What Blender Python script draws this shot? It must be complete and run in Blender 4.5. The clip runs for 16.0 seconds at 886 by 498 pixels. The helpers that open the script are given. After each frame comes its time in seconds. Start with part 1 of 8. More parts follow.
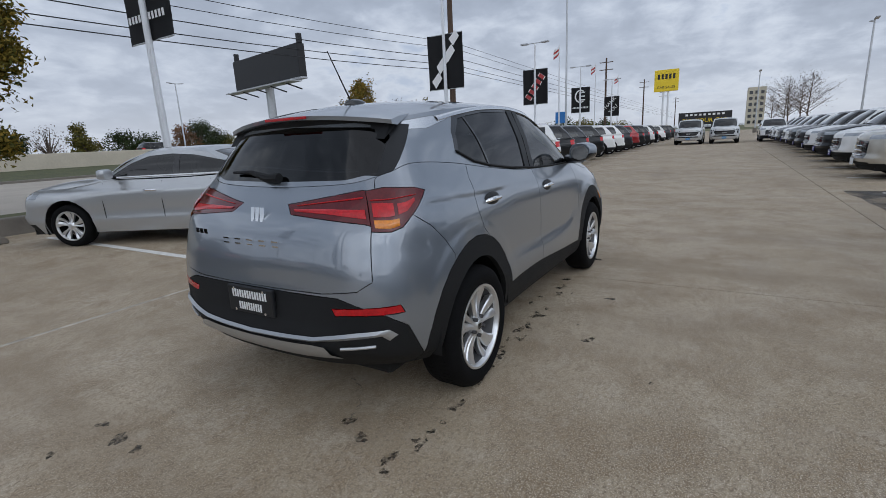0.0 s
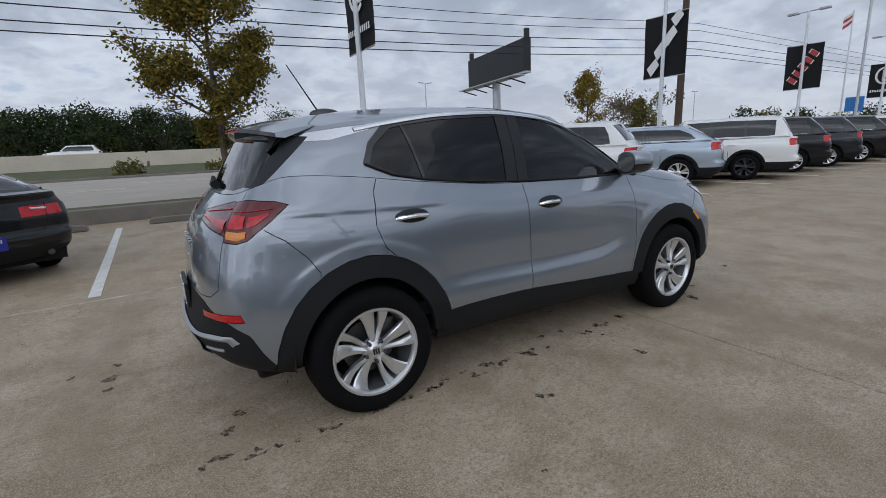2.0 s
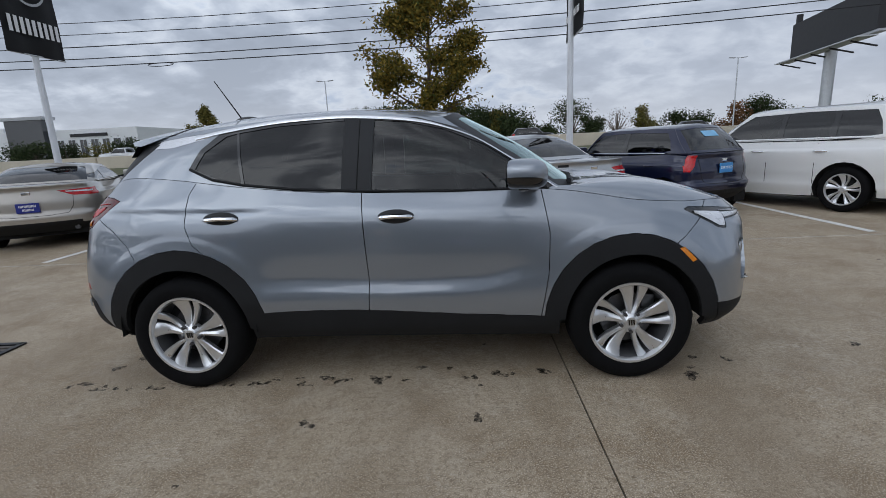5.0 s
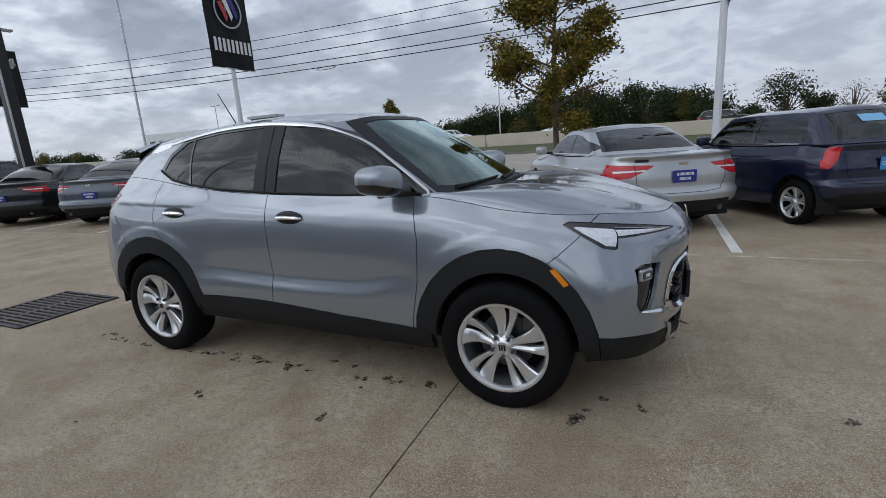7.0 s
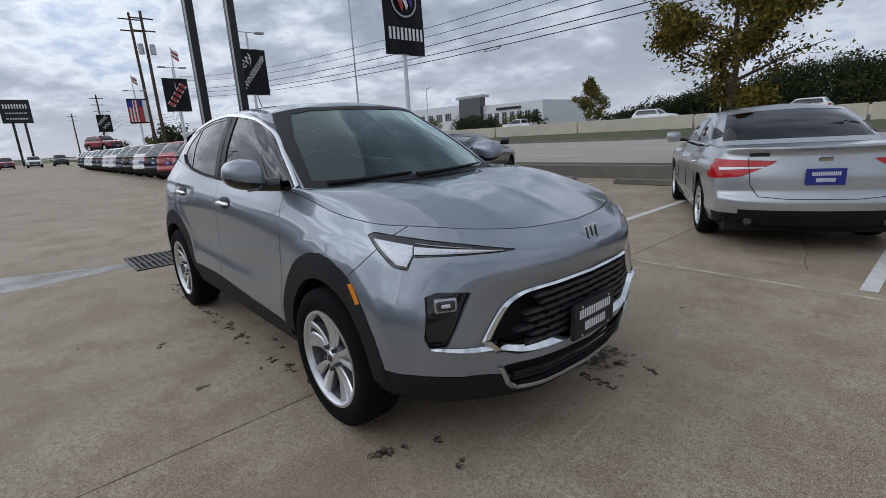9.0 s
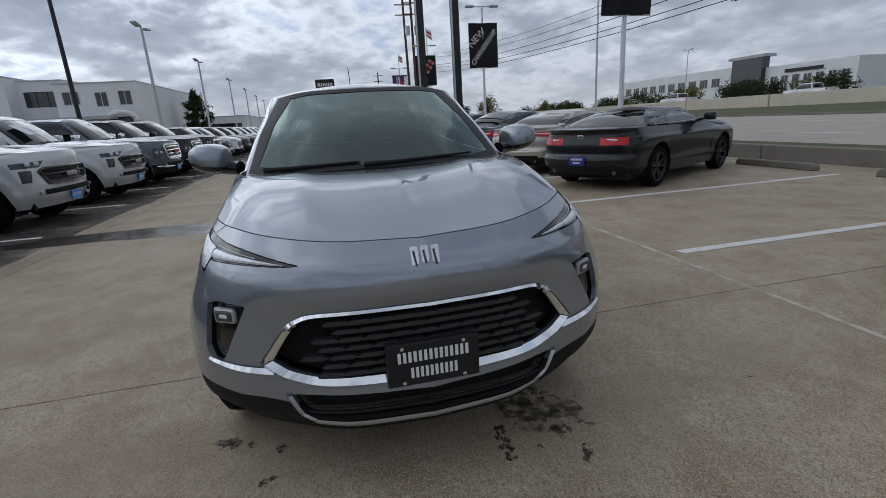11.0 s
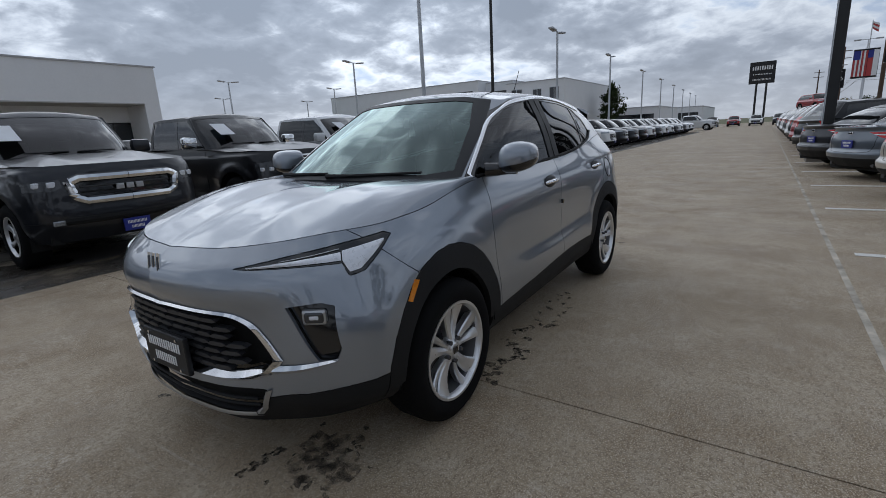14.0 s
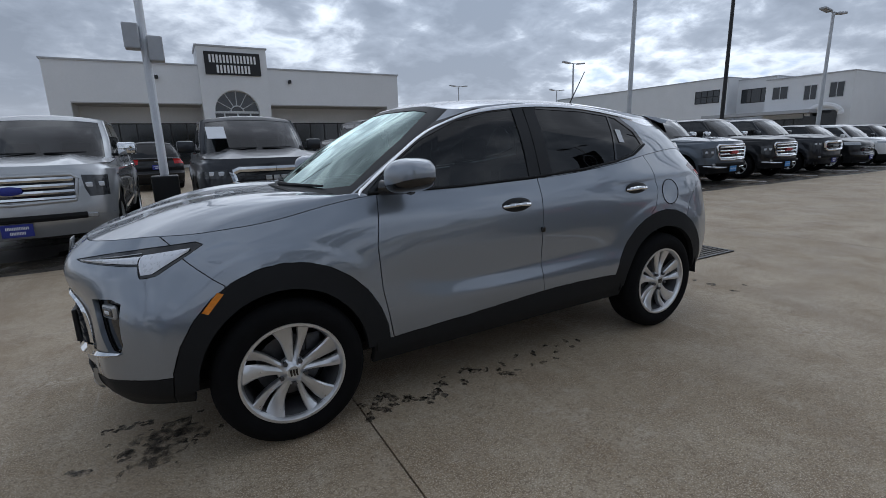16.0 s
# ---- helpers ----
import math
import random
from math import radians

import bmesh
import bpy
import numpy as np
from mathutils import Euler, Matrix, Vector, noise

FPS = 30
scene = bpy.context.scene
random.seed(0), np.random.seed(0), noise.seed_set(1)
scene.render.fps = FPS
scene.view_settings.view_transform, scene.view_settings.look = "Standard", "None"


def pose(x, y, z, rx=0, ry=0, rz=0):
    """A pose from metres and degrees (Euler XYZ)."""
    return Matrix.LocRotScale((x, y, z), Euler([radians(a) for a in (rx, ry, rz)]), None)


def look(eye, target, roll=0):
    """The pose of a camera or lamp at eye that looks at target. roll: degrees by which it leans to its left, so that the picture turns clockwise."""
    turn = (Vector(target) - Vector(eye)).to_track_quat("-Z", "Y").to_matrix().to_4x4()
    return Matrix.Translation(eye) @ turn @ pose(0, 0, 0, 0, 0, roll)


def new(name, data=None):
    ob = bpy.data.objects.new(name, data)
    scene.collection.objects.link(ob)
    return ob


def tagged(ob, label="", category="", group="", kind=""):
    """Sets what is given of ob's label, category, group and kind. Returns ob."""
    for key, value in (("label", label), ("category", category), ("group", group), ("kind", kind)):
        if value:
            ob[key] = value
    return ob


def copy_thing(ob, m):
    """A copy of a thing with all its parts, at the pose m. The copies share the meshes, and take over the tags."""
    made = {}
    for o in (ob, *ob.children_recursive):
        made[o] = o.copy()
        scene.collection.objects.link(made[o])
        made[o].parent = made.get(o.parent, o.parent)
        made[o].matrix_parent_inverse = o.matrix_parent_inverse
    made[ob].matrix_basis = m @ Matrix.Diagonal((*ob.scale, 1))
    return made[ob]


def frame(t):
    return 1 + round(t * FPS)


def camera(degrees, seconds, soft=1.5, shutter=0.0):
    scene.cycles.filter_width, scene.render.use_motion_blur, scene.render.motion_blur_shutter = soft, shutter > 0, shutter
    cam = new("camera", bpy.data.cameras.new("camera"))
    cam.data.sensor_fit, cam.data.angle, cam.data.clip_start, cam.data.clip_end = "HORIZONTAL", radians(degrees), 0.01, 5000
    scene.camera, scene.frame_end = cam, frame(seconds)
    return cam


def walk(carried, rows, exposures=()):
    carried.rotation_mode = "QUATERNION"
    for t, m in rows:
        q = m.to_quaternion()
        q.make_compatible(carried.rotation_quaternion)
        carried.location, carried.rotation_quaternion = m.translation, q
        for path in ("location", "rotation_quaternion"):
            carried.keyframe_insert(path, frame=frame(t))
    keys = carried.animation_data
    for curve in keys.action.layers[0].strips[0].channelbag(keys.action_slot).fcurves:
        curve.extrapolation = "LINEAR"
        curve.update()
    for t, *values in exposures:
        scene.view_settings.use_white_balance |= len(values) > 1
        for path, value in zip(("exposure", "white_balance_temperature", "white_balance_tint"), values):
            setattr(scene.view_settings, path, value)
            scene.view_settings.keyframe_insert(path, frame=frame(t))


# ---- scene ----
cam = camera(86.9, 16.0, soft=0.6)
PATH = [
    (0, (-3.508, -1.992, 1.377), (-1.84, -0.987, 0.922), -2.9),
    (0.5, (-3.22, -2.291, 1.385), (-1.704, -1.069, 0.929), -3.0),
    (1, (-2.903, -2.609, 1.389), (-1.553, -1.205, 0.936), -3.1),
    (1.5, (-2.546, -2.85, 1.384), (-1.36, -1.303, 0.938), -3.0),
    (2, (-2.169, -3.027, 1.399), (-1.153, -1.361, 0.958), -2.6),
    (2.5, (-1.778, -3.219, 1.415), (-0.938, -1.457, 0.98), -2.3),
    (3, (-1.355, -3.28, 1.41), (-0.699, -1.44, 0.983), -2.2),
    (3.2, (-1.185, -3.309, 1.408), (-0.606, -1.443, 0.985), -2.4),
    (5.3, (0.63, -3.428, 1.383), (0.416, -1.487, 0.95), -2.9),
    (5.5, (0.791, -3.37, 1.383), (0.505, -1.439, 0.949), -3.0),
    (6, (1.191, -3.289, 1.379), (0.725, -1.394, 0.938), -3.3),
    (6.5, (1.601, -3.196, 1.387), (0.962, -1.354, 0.94), -3.7),
    (7, (1.972, -3.003, 1.386), (1.163, -1.229, 0.942), -3.7),
    (7.5, (2.38, -2.802, 1.384), (1.397, -1.116, 0.945), -3.5),
    (8, (2.694, -2.497, 1.371), (1.545, -0.925, 0.917), -3.3),
    (8.5, (2.95, -2.166, 1.366), (1.644, -0.726, 0.895), -3.4),
    (8.7, (3.067, -2.03, 1.362), (1.7, -0.65, 0.89), -3.4),
    (10.8, (3.644, -0.421, 1.345), (1.789, 0.11, 0.819), -3.4),
    (11, (3.651, -0.271, 1.349), (1.77, 0.15, 0.816), -3.5),
    (11.5, (3.691, 0.134, 1.35), (1.768, 0.26, 0.816), -3.6),
    (12, (3.613, 0.508, 1.342), (1.693, 0.348, 0.805), -3.8),
    (12.5, (3.505, 0.87, 1.345), (1.625, 0.444, 0.812), -4.0),
    (13, (3.422, 1.285, 1.358), (1.611, 0.616, 0.838), -3.9),
    (13.5, (3.209, 1.634, 1.353), (1.493, 0.739, 0.851), -3.6),
    (14, (3.016, 2.015, 1.35), (1.414, 0.916, 0.873), -3.1),
    (14.5, (2.754, 2.321, 1.355), (1.287, 1.042, 0.897), -2.8),
    (15, (2.409, 2.557, 1.37), (1.101, 1.111, 0.921), -2.4),
    (15.5, (2.045, 2.811, 1.369), (0.916, 1.221, 0.924), -2.0),
    (16, (1.651, 2.949, 1.35), (0.699, 1.244, 0.914), -1.6),
]
walk(cam, [(t, look(eye, target, roll)) for t, eye, target, roll in PATH],
     exposures=[(0, 0.02, 6350, 13), (5.5, 0.02, 6400, 13), (8.5, 0.0, 6400, 13), (11, -0.22, 6350, 13), (12.5, -0.34, 6350, 13), (14, -0.31, 6300, 13), (16, -0.22, 6230, 13)])

# ---------------- world and light ----------------
SUN_AZ, SUN_EL = radians(226), radians(38)   # direction from which the light comes, counted from +x towards +y
sun_from = Vector((math.cos(SUN_EL) * math.cos(SUN_AZ), math.cos(SUN_EL) * math.sin(SUN_AZ), math.sin(SUN_EL)))
sun = new("sun", bpy.data.lights.new("sun", "SUN"))
sun.data.energy, sun.data.angle, sun.data.color = 0.65, radians(125), (1.0, 0.98, 0.95)
sun.matrix_world = look(sun_from * 50, (0, 0, 0))

world = bpy.data.worlds.new("sky")
scene.world = world
world.use_nodes = True
wn, wl = world.node_tree.nodes, world.node_tree.links
wn.clear()


def wnode(kind, **sets):
    n = wn.new(kind)
    for k, v in sets.items():
        if k in n.inputs:
            n.inputs[k].default_value = v
    return n


sky = wn.new("ShaderNodeTexSky")
sky.sky_type, sky.sun_disc = "NISHITA", False
sky.sun_elevation, sky.sun_rotation = SUN_EL, radians(90) - SUN_AZ
sky.air_density, sky.dust_density = 1.0, 1.6
tc = wn.new("ShaderNodeTexCoord")
sep = wn.new("ShaderNodeSeparateXYZ")
wl.new(tc.outputs["Generated"], sep.inputs[0])


def wmath(op, a, b=0.0):
    n = wn.new("ShaderNodeMath")
    n.operation = op
    for i, v in enumerate((a, b)):
        if isinstance(v, (int, float)):
            n.inputs[i].default_value = v
        else:
            wl.new(v, n.inputs[i])
    return n.outputs[0]


lift = wmath("ADD", wmath("MAXIMUM", sep.outputs[2], 0.0), 0.30)
comb = wn.new("ShaderNodeCombineXYZ")
wl.new(wmath("DIVIDE", sep.outputs[0], lift), comb.inputs[0])
wl.new(wmath("DIVIDE", sep.outputs[1], lift), comb.inputs[1])


def wnoise(scale, detail, rough, offset):
    m = wn.new("ShaderNodeMapping")
    m.inputs["Location"].default_value = offset
    wl.new(comb.outputs[0], m.inputs[0])
    n = wn.new("ShaderNodeTexNoise")
    n.inputs["Scale"].default_value, n.inputs["Detail"].default_value = scale, detail
    n.inputs["Roughness"].default_value, n.inputs["Distortion"].default_value = rough, 0.25
    wl.new(m.outputs[0], n.inputs["Vector"])
    return n.outputs[0]


def wramp(fac, stops):
    r = wn.new("ShaderNodeValToRGB")
    e = r.color_ramp.elements
    while len(e) < len(stops):
        e.new(0.5)
    for el, (p, c) in zip(e, stops):
        el.position, el.color = p, (*c, 1)
    wl.new(fac, r.inputs[0])
    return r.outputs[0]


def wmix(fac, a, b, mode="MIX"):
    n = wn.new("ShaderNodeMix")
    n.data_type, n.blend_type = "RGBA", mode
    for sock, v in ((n.inputs[0], fac), (n.inputs[6], a), (n.inputs[7], b)):
        if isinstance(v, (int, float)):
            sock.default_value = v
        elif isinstance(v, tuple):
            sock.default_value = (*v, 1)
        else:
            wl.new(v, sock)
    return n.outputs[2]


# a broken layer of grey cloud over the blue, brighter towards the hidden sun
bank = wmath("ADD", wmath("ADD", wmath("MULTIPLY", wnoise(0.8, 3, 0.5, (3.1, 1.7, 0)), 0.40), wmath("MULTIPLY", wnoise(2.6, 7, 0.5, (0.4, 5.2, 0)), 0.34)), wmath("MULTIPLY", wnoise(7.5, 6, 0.55, (2.2, 0.3, 0)), 0.26))
body = wramp(bank, [(0.38, (0.50, 0.62, 0.78)), (0.43, (0.84, 0.91, 0.96)), (0.475, (0.62, 0.69, 0.765)), (0.515, (0.43, 0.495, 0.575)), (0.58, (0.31, 0.365, 0.435))])
dot = wn.new("ShaderNodeVectorMath")
dot.operation = "DOT_PRODUCT"
wl.new(tc.outputs["Generated"], dot.inputs[0])
dot.inputs[1].default_value = sun_from
calm = wmath("MINIMUM", wmath("MAXIMUM", wmath("SUBTRACT", 0.16, wmath("MULTIPLY", dot.outputs["Value"], 0.55)), 0.0), 0.6)
body = wmix(calm, body, (0.45, 0.505, 0.585))
glow = wmath("POWER", wmath("MAXIMUM", dot.outputs["Value"], 0.0), 5.0)
gaps = wmath("ADD", wmath("MULTIPLY", wramp(bank, [(0.43, (1, 1, 1)), (0.50, (0.0, 0.0, 0.0))]), 1.0), 0.48)
glow = wmath("MULTIPLY", glow, gaps)
cloud = wmix(1.0, body, wramp(glow, [(0.0, (0.90, 0.92, 0.95)), (0.5, (1.45, 1.48, 1.51)), (1.0, (2.2, 2.2, 2.18))]), "MULTIPLY")
haze = wramp(sep.outputs[2], [(0.0, (1, 1, 1)), (0.10, (0.35, 0.35, 0.35)), (0.3, (0, 0, 0))])
cloud = wmix(wmath("MULTIPLY", haze, 0.75), cloud, (0.60, 0.64, 0.68))
cloud = wmix(1.0, cloud, wramp(sep.outputs[2], [(0.42, (1, 1, 1)), (0.85, (0.80, 0.805, 0.82))]), "MULTIPLY")     # thicker cloud overhead
cover = wramp(bank, [(0.30, (0.88, 0.88, 0.88)), (0.42, (1, 1, 1))])
bg_sky, bg_cloud, add, out = wn.new("ShaderNodeBackground"), wn.new("ShaderNodeBackground"), wn.new("ShaderNodeMixShader"), wn.new("ShaderNodeOutputWorld")
wl.new(sky.outputs[0], bg_sky.inputs[0])
bg_sky.inputs[1].default_value = 0.05
wl.new(cloud, bg_cloud.inputs[0])
bg_cloud.inputs[1].default_value = 1.0
wl.new(cover, add.inputs[0])
wl.new(bg_sky.outputs[0], add.inputs[1])
wl.new(bg_cloud.outputs[0], add.inputs[2])
wl.new(add.outputs[0], out.inputs[0])

# ---------------- materials ----------------
def material(name, color, rough=0.6, metal=0.0, vary=0.0, scale=6.0, fine=60.0, bump=0.0, bump_scale=80.0, coat=0.0, emit=0.0, spec=0.5, dark=None, island=0.0):
    """A surface with colour variation at two scales and a fine relief."""
    m = bpy.data.materials.new(name)
    m.use_nodes = True
    nt = m.node_tree
    n, l = nt.nodes, nt.links
    b = n["Principled BSDF"]
    b.inputs["Base Color"].default_value = (*color, 1)
    b.inputs["Roughness"].default_value = rough
    b.inputs["Metallic"].default_value = metal
    b.inputs["Specular IOR Level"].default_value = spec
    b.inputs["Coat Weight"].default_value = coat
    b.inputs["Coat Roughness"].default_value = 0.04
    if emit:
        b.inputs["Emission Color"].default_value = (*color, 1)
        b.inputs["Emission Strength"].default_value = emit
    if vary or bump:
        tcn = n.new("ShaderNodeTexCoord")
    if vary:
        def noise_tex(s, detail):
            t = n.new("ShaderNodeTexNoise")
            t.inputs["Scale"].default_value, t.inputs["Detail"].default_value = s, detail
            t.inputs["Roughness"].default_value = 0.6
            l.new(tcn.outputs["Object"], t.inputs["Vector"])
            return t.outputs[0]
        mx = n.new("ShaderNodeMath")
        mx.operation = "ADD"
        sm = n.new("ShaderNodeMath")
        sm.operation = "MULTIPLY"
        sm.inputs[1].default_value = 0.5
        l.new(noise_tex(scale, 4), mx.inputs[0])
        l.new(noise_tex(fine, 3), sm.inputs[0])
        l.new(sm.outputs[0], mx.inputs[1])
        r = n.new("ShaderNodeMapRange")
        r.inputs[1].default_value, r.inputs[2].default_value = 0.45, 1.05
        l.new(mx.outputs[0], r.inputs[0])
        c = n.new("ShaderNodeMix")
        c.data_type = "RGBA"
        lo = dark or tuple(v * (1 - vary) for v in color)
        hi = tuple(min(1, v * (1 + vary)) for v in color)
        c.inputs[6].default_value, c.inputs[7].default_value = (*lo, 1), (*hi, 1)
        l.new(r.outputs[0], c.inputs[0])
        col = c.outputs[2]
        if island:
            g = n.new("ShaderNodeNewGeometry")
            hs = n.new("ShaderNodeHueSaturation")
            mr = n.new("ShaderNodeMapRange")
            mr.inputs[3].default_value, mr.inputs[4].default_value = 1 - island, 1 + island
            l.new(g.outputs["Random Per Island"], mr.inputs[0])
            l.new(mr.outputs[0], hs.inputs["Value"])
            l.new(col, hs.inputs["Color"])
            col = hs.outputs[0]
        l.new(col, b.inputs["Base Color"])
        rr = n.new("ShaderNodeMapRange")
        rr.inputs[3].default_value, rr.inputs[4].default_value = max(0.02, rough - 0.08), min(1, rough + 0.08)
        l.new(mx.outputs[0], rr.inputs[0])
        l.new(rr.outputs[0], b.inputs["Roughness"])
    if bump:
        t = n.new("ShaderNodeTexNoise")
        t.inputs["Scale"].default_value, t.inputs["Detail"].default_value = bump_scale, 4
        l.new(tcn.outputs["Object"], t.inputs["Vector"])
        bp = n.new("ShaderNodeBump")
        bp.inputs["Strength"].default_value, bp.inputs["Distance"].default_value = bump, 0.01
        l.new(t.outputs[0], bp.inputs["Height"])
        l.new(bp.outputs[0], b.inputs["Normal"])
    return m


def car_paint(name, color, metal=0.5, rough=0.34, coat=1.0, coat_ior=1.55):
    """Lacquered car paint: flakes under a clear coat, and a film of dust."""
    m = bpy.data.materials.new(name)
    m.use_nodes = True
    n, l = m.node_tree.nodes, m.node_tree.links
    b = n["Principled BSDF"]
    b.inputs["Metallic"].default_value, b.inputs["Roughness"].default_value = metal, rough
    b.inputs["Coat Weight"].default_value, b.inputs["Coat Roughness"].default_value = coat, 0.025
    b.inputs["Specular IOR Level"].default_value, b.inputs["Coat IOR"].default_value = 0.2, coat_ior
    tcn = n.new("ShaderNodeTexCoord")
    fl = n.new("ShaderNodeTexNoise")
    fl.inputs["Scale"].default_value, fl.inputs["Detail"].default_value = 900, 1
    l.new(tcn.outputs["Object"], fl.inputs["Vector"])
    du = n.new("ShaderNodeTexNoise")
    du.inputs["Scale"].default_value, du.inputs["Detail"].default_value = 3.0, 5
    l.new(tcn.outputs["Object"], du.inputs["Vector"])
    c = n.new("ShaderNodeMix")
    c.data_type = "RGBA"
    c.inputs[6].default_value = (*(v * 0.82 for v in color), 1)
    c.inputs[7].default_value = (*(min(1, v * 1.18) for v in color), 1)
    l.new(fl.outputs[0], c.inputs[0])
    l.new(c.outputs[2], b.inputs["Base Color"])
    mr = n.new("ShaderNodeMapRange")
    mr.inputs[3].default_value, mr.inputs[4].default_value = 0.005, 0.035
    l.new(du.outputs[0], mr.inputs[0])
    l.new(mr.outputs[0], b.inputs["Coat Roughness"])
    return m


def glass(name, tint, gloss=0.015, ior=1.52, gain=1.4, sheen=(1, 1, 1)):
    """Thin tinted pane: what lies behind shows through the tint, the sky shows in its gloss."""
    m = bpy.data.materials.new(name)
    m.use_nodes = True
    n, l = m.node_tree.nodes, m.node_tree.links
    n.remove(n["Principled BSDF"])
    tr, gl, mx, fr = n.new("ShaderNodeBsdfTransparent"), n.new("ShaderNodeBsdfGlossy"), n.new("ShaderNodeMixShader"), n.new("ShaderNodeFresnel")
    tr.inputs[0].default_value = (*tint, 1)
    gl.inputs["Roughness"].default_value = gloss
    gl.inputs["Color"].default_value = (*sheen, 1)
    fr.inputs[0].default_value = ior
    ma = n.new("ShaderNodeMath")
    ma.operation = "MULTIPLY_ADD"
    ma.inputs[1].default_value, ma.inputs[2].default_value = gain, 0.0
    l.new(fr.outputs[0], ma.inputs[0])
    l.new(ma.outputs[0], mx.inputs[0])
    l.new(tr.outputs[0], mx.inputs[1])
    l.new(gl.outputs[0], mx.inputs[2])
    l.new(mx.outputs[0], n["Material Output"].inputs[0])
    return m


def concrete_material():
    m = material("concrete", (0.36, 0.335, 0.30), 0.78)
    n, l = m.node_tree.nodes, m.node_tree.links
    b = n["Principled BSDF"]
    g = n.new("ShaderNodeNewGeometry")

    def tex(s, detail, rough=0.6, stretch=(1, 1, 1)):
        mp = n.new("ShaderNodeMapping")
        mp.inputs["Scale"].default_value = stretch
        l.new(g.outputs["Position"], mp.inputs[0])
        t = n.new("ShaderNodeTexNoise")
        t.inputs["Scale"].default_value, t.inputs["Detail"].default_value, t.inputs["Roughness"].default_value = s, detail, rough
        l.new(mp.outputs[0], t.inputs["Vector"])
        return t.outputs[0]

    def mix(fac, a, bb, mode="MIX"):
        x = n.new("ShaderNodeMix")
        x.data_type, x.blend_type = "RGBA", mode
        for sock, v in ((x.inputs[0], fac), (x.inputs[6], a), (x.inputs[7], bb)):
            if isinstance(v, (int, float)):
                sock.default_value = v
            elif isinstance(v, tuple):
                sock.default_value = (*v, 1)
            else:
                l.new(v, sock)
        return x.outputs[2]

    def span(v, a, bb, c=0.0, d=1.0):
        r = n.new("ShaderNodeMapRange")
        r.inputs[1].default_value, r.inputs[2].default_value, r.inputs[3].default_value, r.inputs[4].default_value = a, bb, c, d
        l.new(v, r.inputs[0])
        return r.outputs[0]
    base = mix(span(tex(0.35, 4), 0.35, 0.68), (0.262, 0.215, 0.158), (0.385, 0.330, 0.262))
    base = mix(span(tex(1.7, 7, 0.66), 0.44, 0.60, 0, 0.9), base, (0.205, 0.158, 0.112))
    base = mix(span(tex(5.5, 6, 0.7), 0.50, 0.68, 0, 0.6), base, (0.405, 0.360, 0.300))
    base = mix(span(tex(13, 6, 0.72), 0.50, 0.64, 0, 0.70), base, (0.178, 0.142, 0.105))
    pale = n.new("ShaderNodeMath")
    pale.operation = "MULTIPLY"
    l.new(span(tex(1.1, 5, 0.7), 0.52, 0.66), pale.inputs[0])
    l.new(span(tex(30, 6, 0.78), 0.48, 0.60, 0, 0.8), pale.inputs[1])
    base = mix(pale.outputs[0], base, (0.50, 0.455, 0.395))
    for turn, way in (((0.0, 0.0, 0.5), 0.50), ((0.0, 0.0, -0.9), 0.54)):    # faint scuffs
        mp = n.new("ShaderNodeMapping")
        mp.inputs["Rotation"].default_value, mp.inputs["Scale"].default_value = turn, (1.0, 0.045, 1.0)
        l.new(g.outputs["Position"], mp.inputs[0])
        t = n.new("ShaderNodeTexNoise")
        t.inputs["Scale"].default_value, t.inputs["Detail"].default_value = 24, 3
        l.new(mp.outputs[0], t.inputs["Vector"])
        sc = n.new("ShaderNodeMath")
        sc.operation = "MULTIPLY"
        l.new(span(t.outputs[0], 0.62, 0.74, 0, 0.55), sc.inputs[0])
        l.new(span(tex(0.7, 3), way, way + 0.12), sc.inputs[1])
        base = mix(sc.outputs[0], base, (0.46, 0.415, 0.36))
    base = mix(span(tex(46, 5, 0.75), 0.47, 0.60, 0, 0.78), base, (0.150, 0.120, 0.090))
    base = mix(span(tex(75, 4, 0.8), 0.50, 0.60, 0, 0.55), base, (0.44, 0.385, 0.31))
    base = mix(span(tex(88, 4, 0.8), 0.55, 0.63, 0, 0.6), base, (0.115, 0.092, 0.068))
    base = mix(span(tex(150, 3), 0.53, 0.64, 0, 0.85), base, (0.52, 0.46, 0.385))
    base = mix(span(tex(100, 2), 0.62, 0.70, 0, 0.6), base, (0.10, 0.082, 0.065))
    base = mix(span(tex(0.9, 5, 0.6, (1, 0.16, 1)), 0.54, 0.74, 0, 0.6), base, (0.205, 0.168, 0.128))
    base = mix(span(tex(0.8, 5, 0.6, (0.14, 1, 1)), 0.57, 0.74, 0, 0.5), base, (0.20, 0.165, 0.128))
    oi = n.new("ShaderNodeObjectInfo")
    hs = n.new("ShaderNodeHueSaturation")
    l.new(span(oi.outputs["Random"], 0, 1, 1.24, 1.33), hs.inputs["Value"])
    hs.inputs["Saturation"].default_value = 1.28
    b.inputs["Specular IOR Level"].default_value = 0.28
    l.new(base, hs.inputs["Color"])
    l.new(hs.outputs[0], b.inputs["Base Color"])
    l.new(span(tex(1.4, 4), 0.3, 0.7, 0.5, 0.85), b.inputs["Roughness"])
    bp = n.new("ShaderNodeBump")
    bp.inputs["Strength"].default_value, bp.inputs["Distance"].default_value = 0.5, 0.005
    l.new(tex(120, 5, 0.7), bp.inputs["Height"])
    l.new(bp.outputs[0], b.inputs["Normal"])
    return m


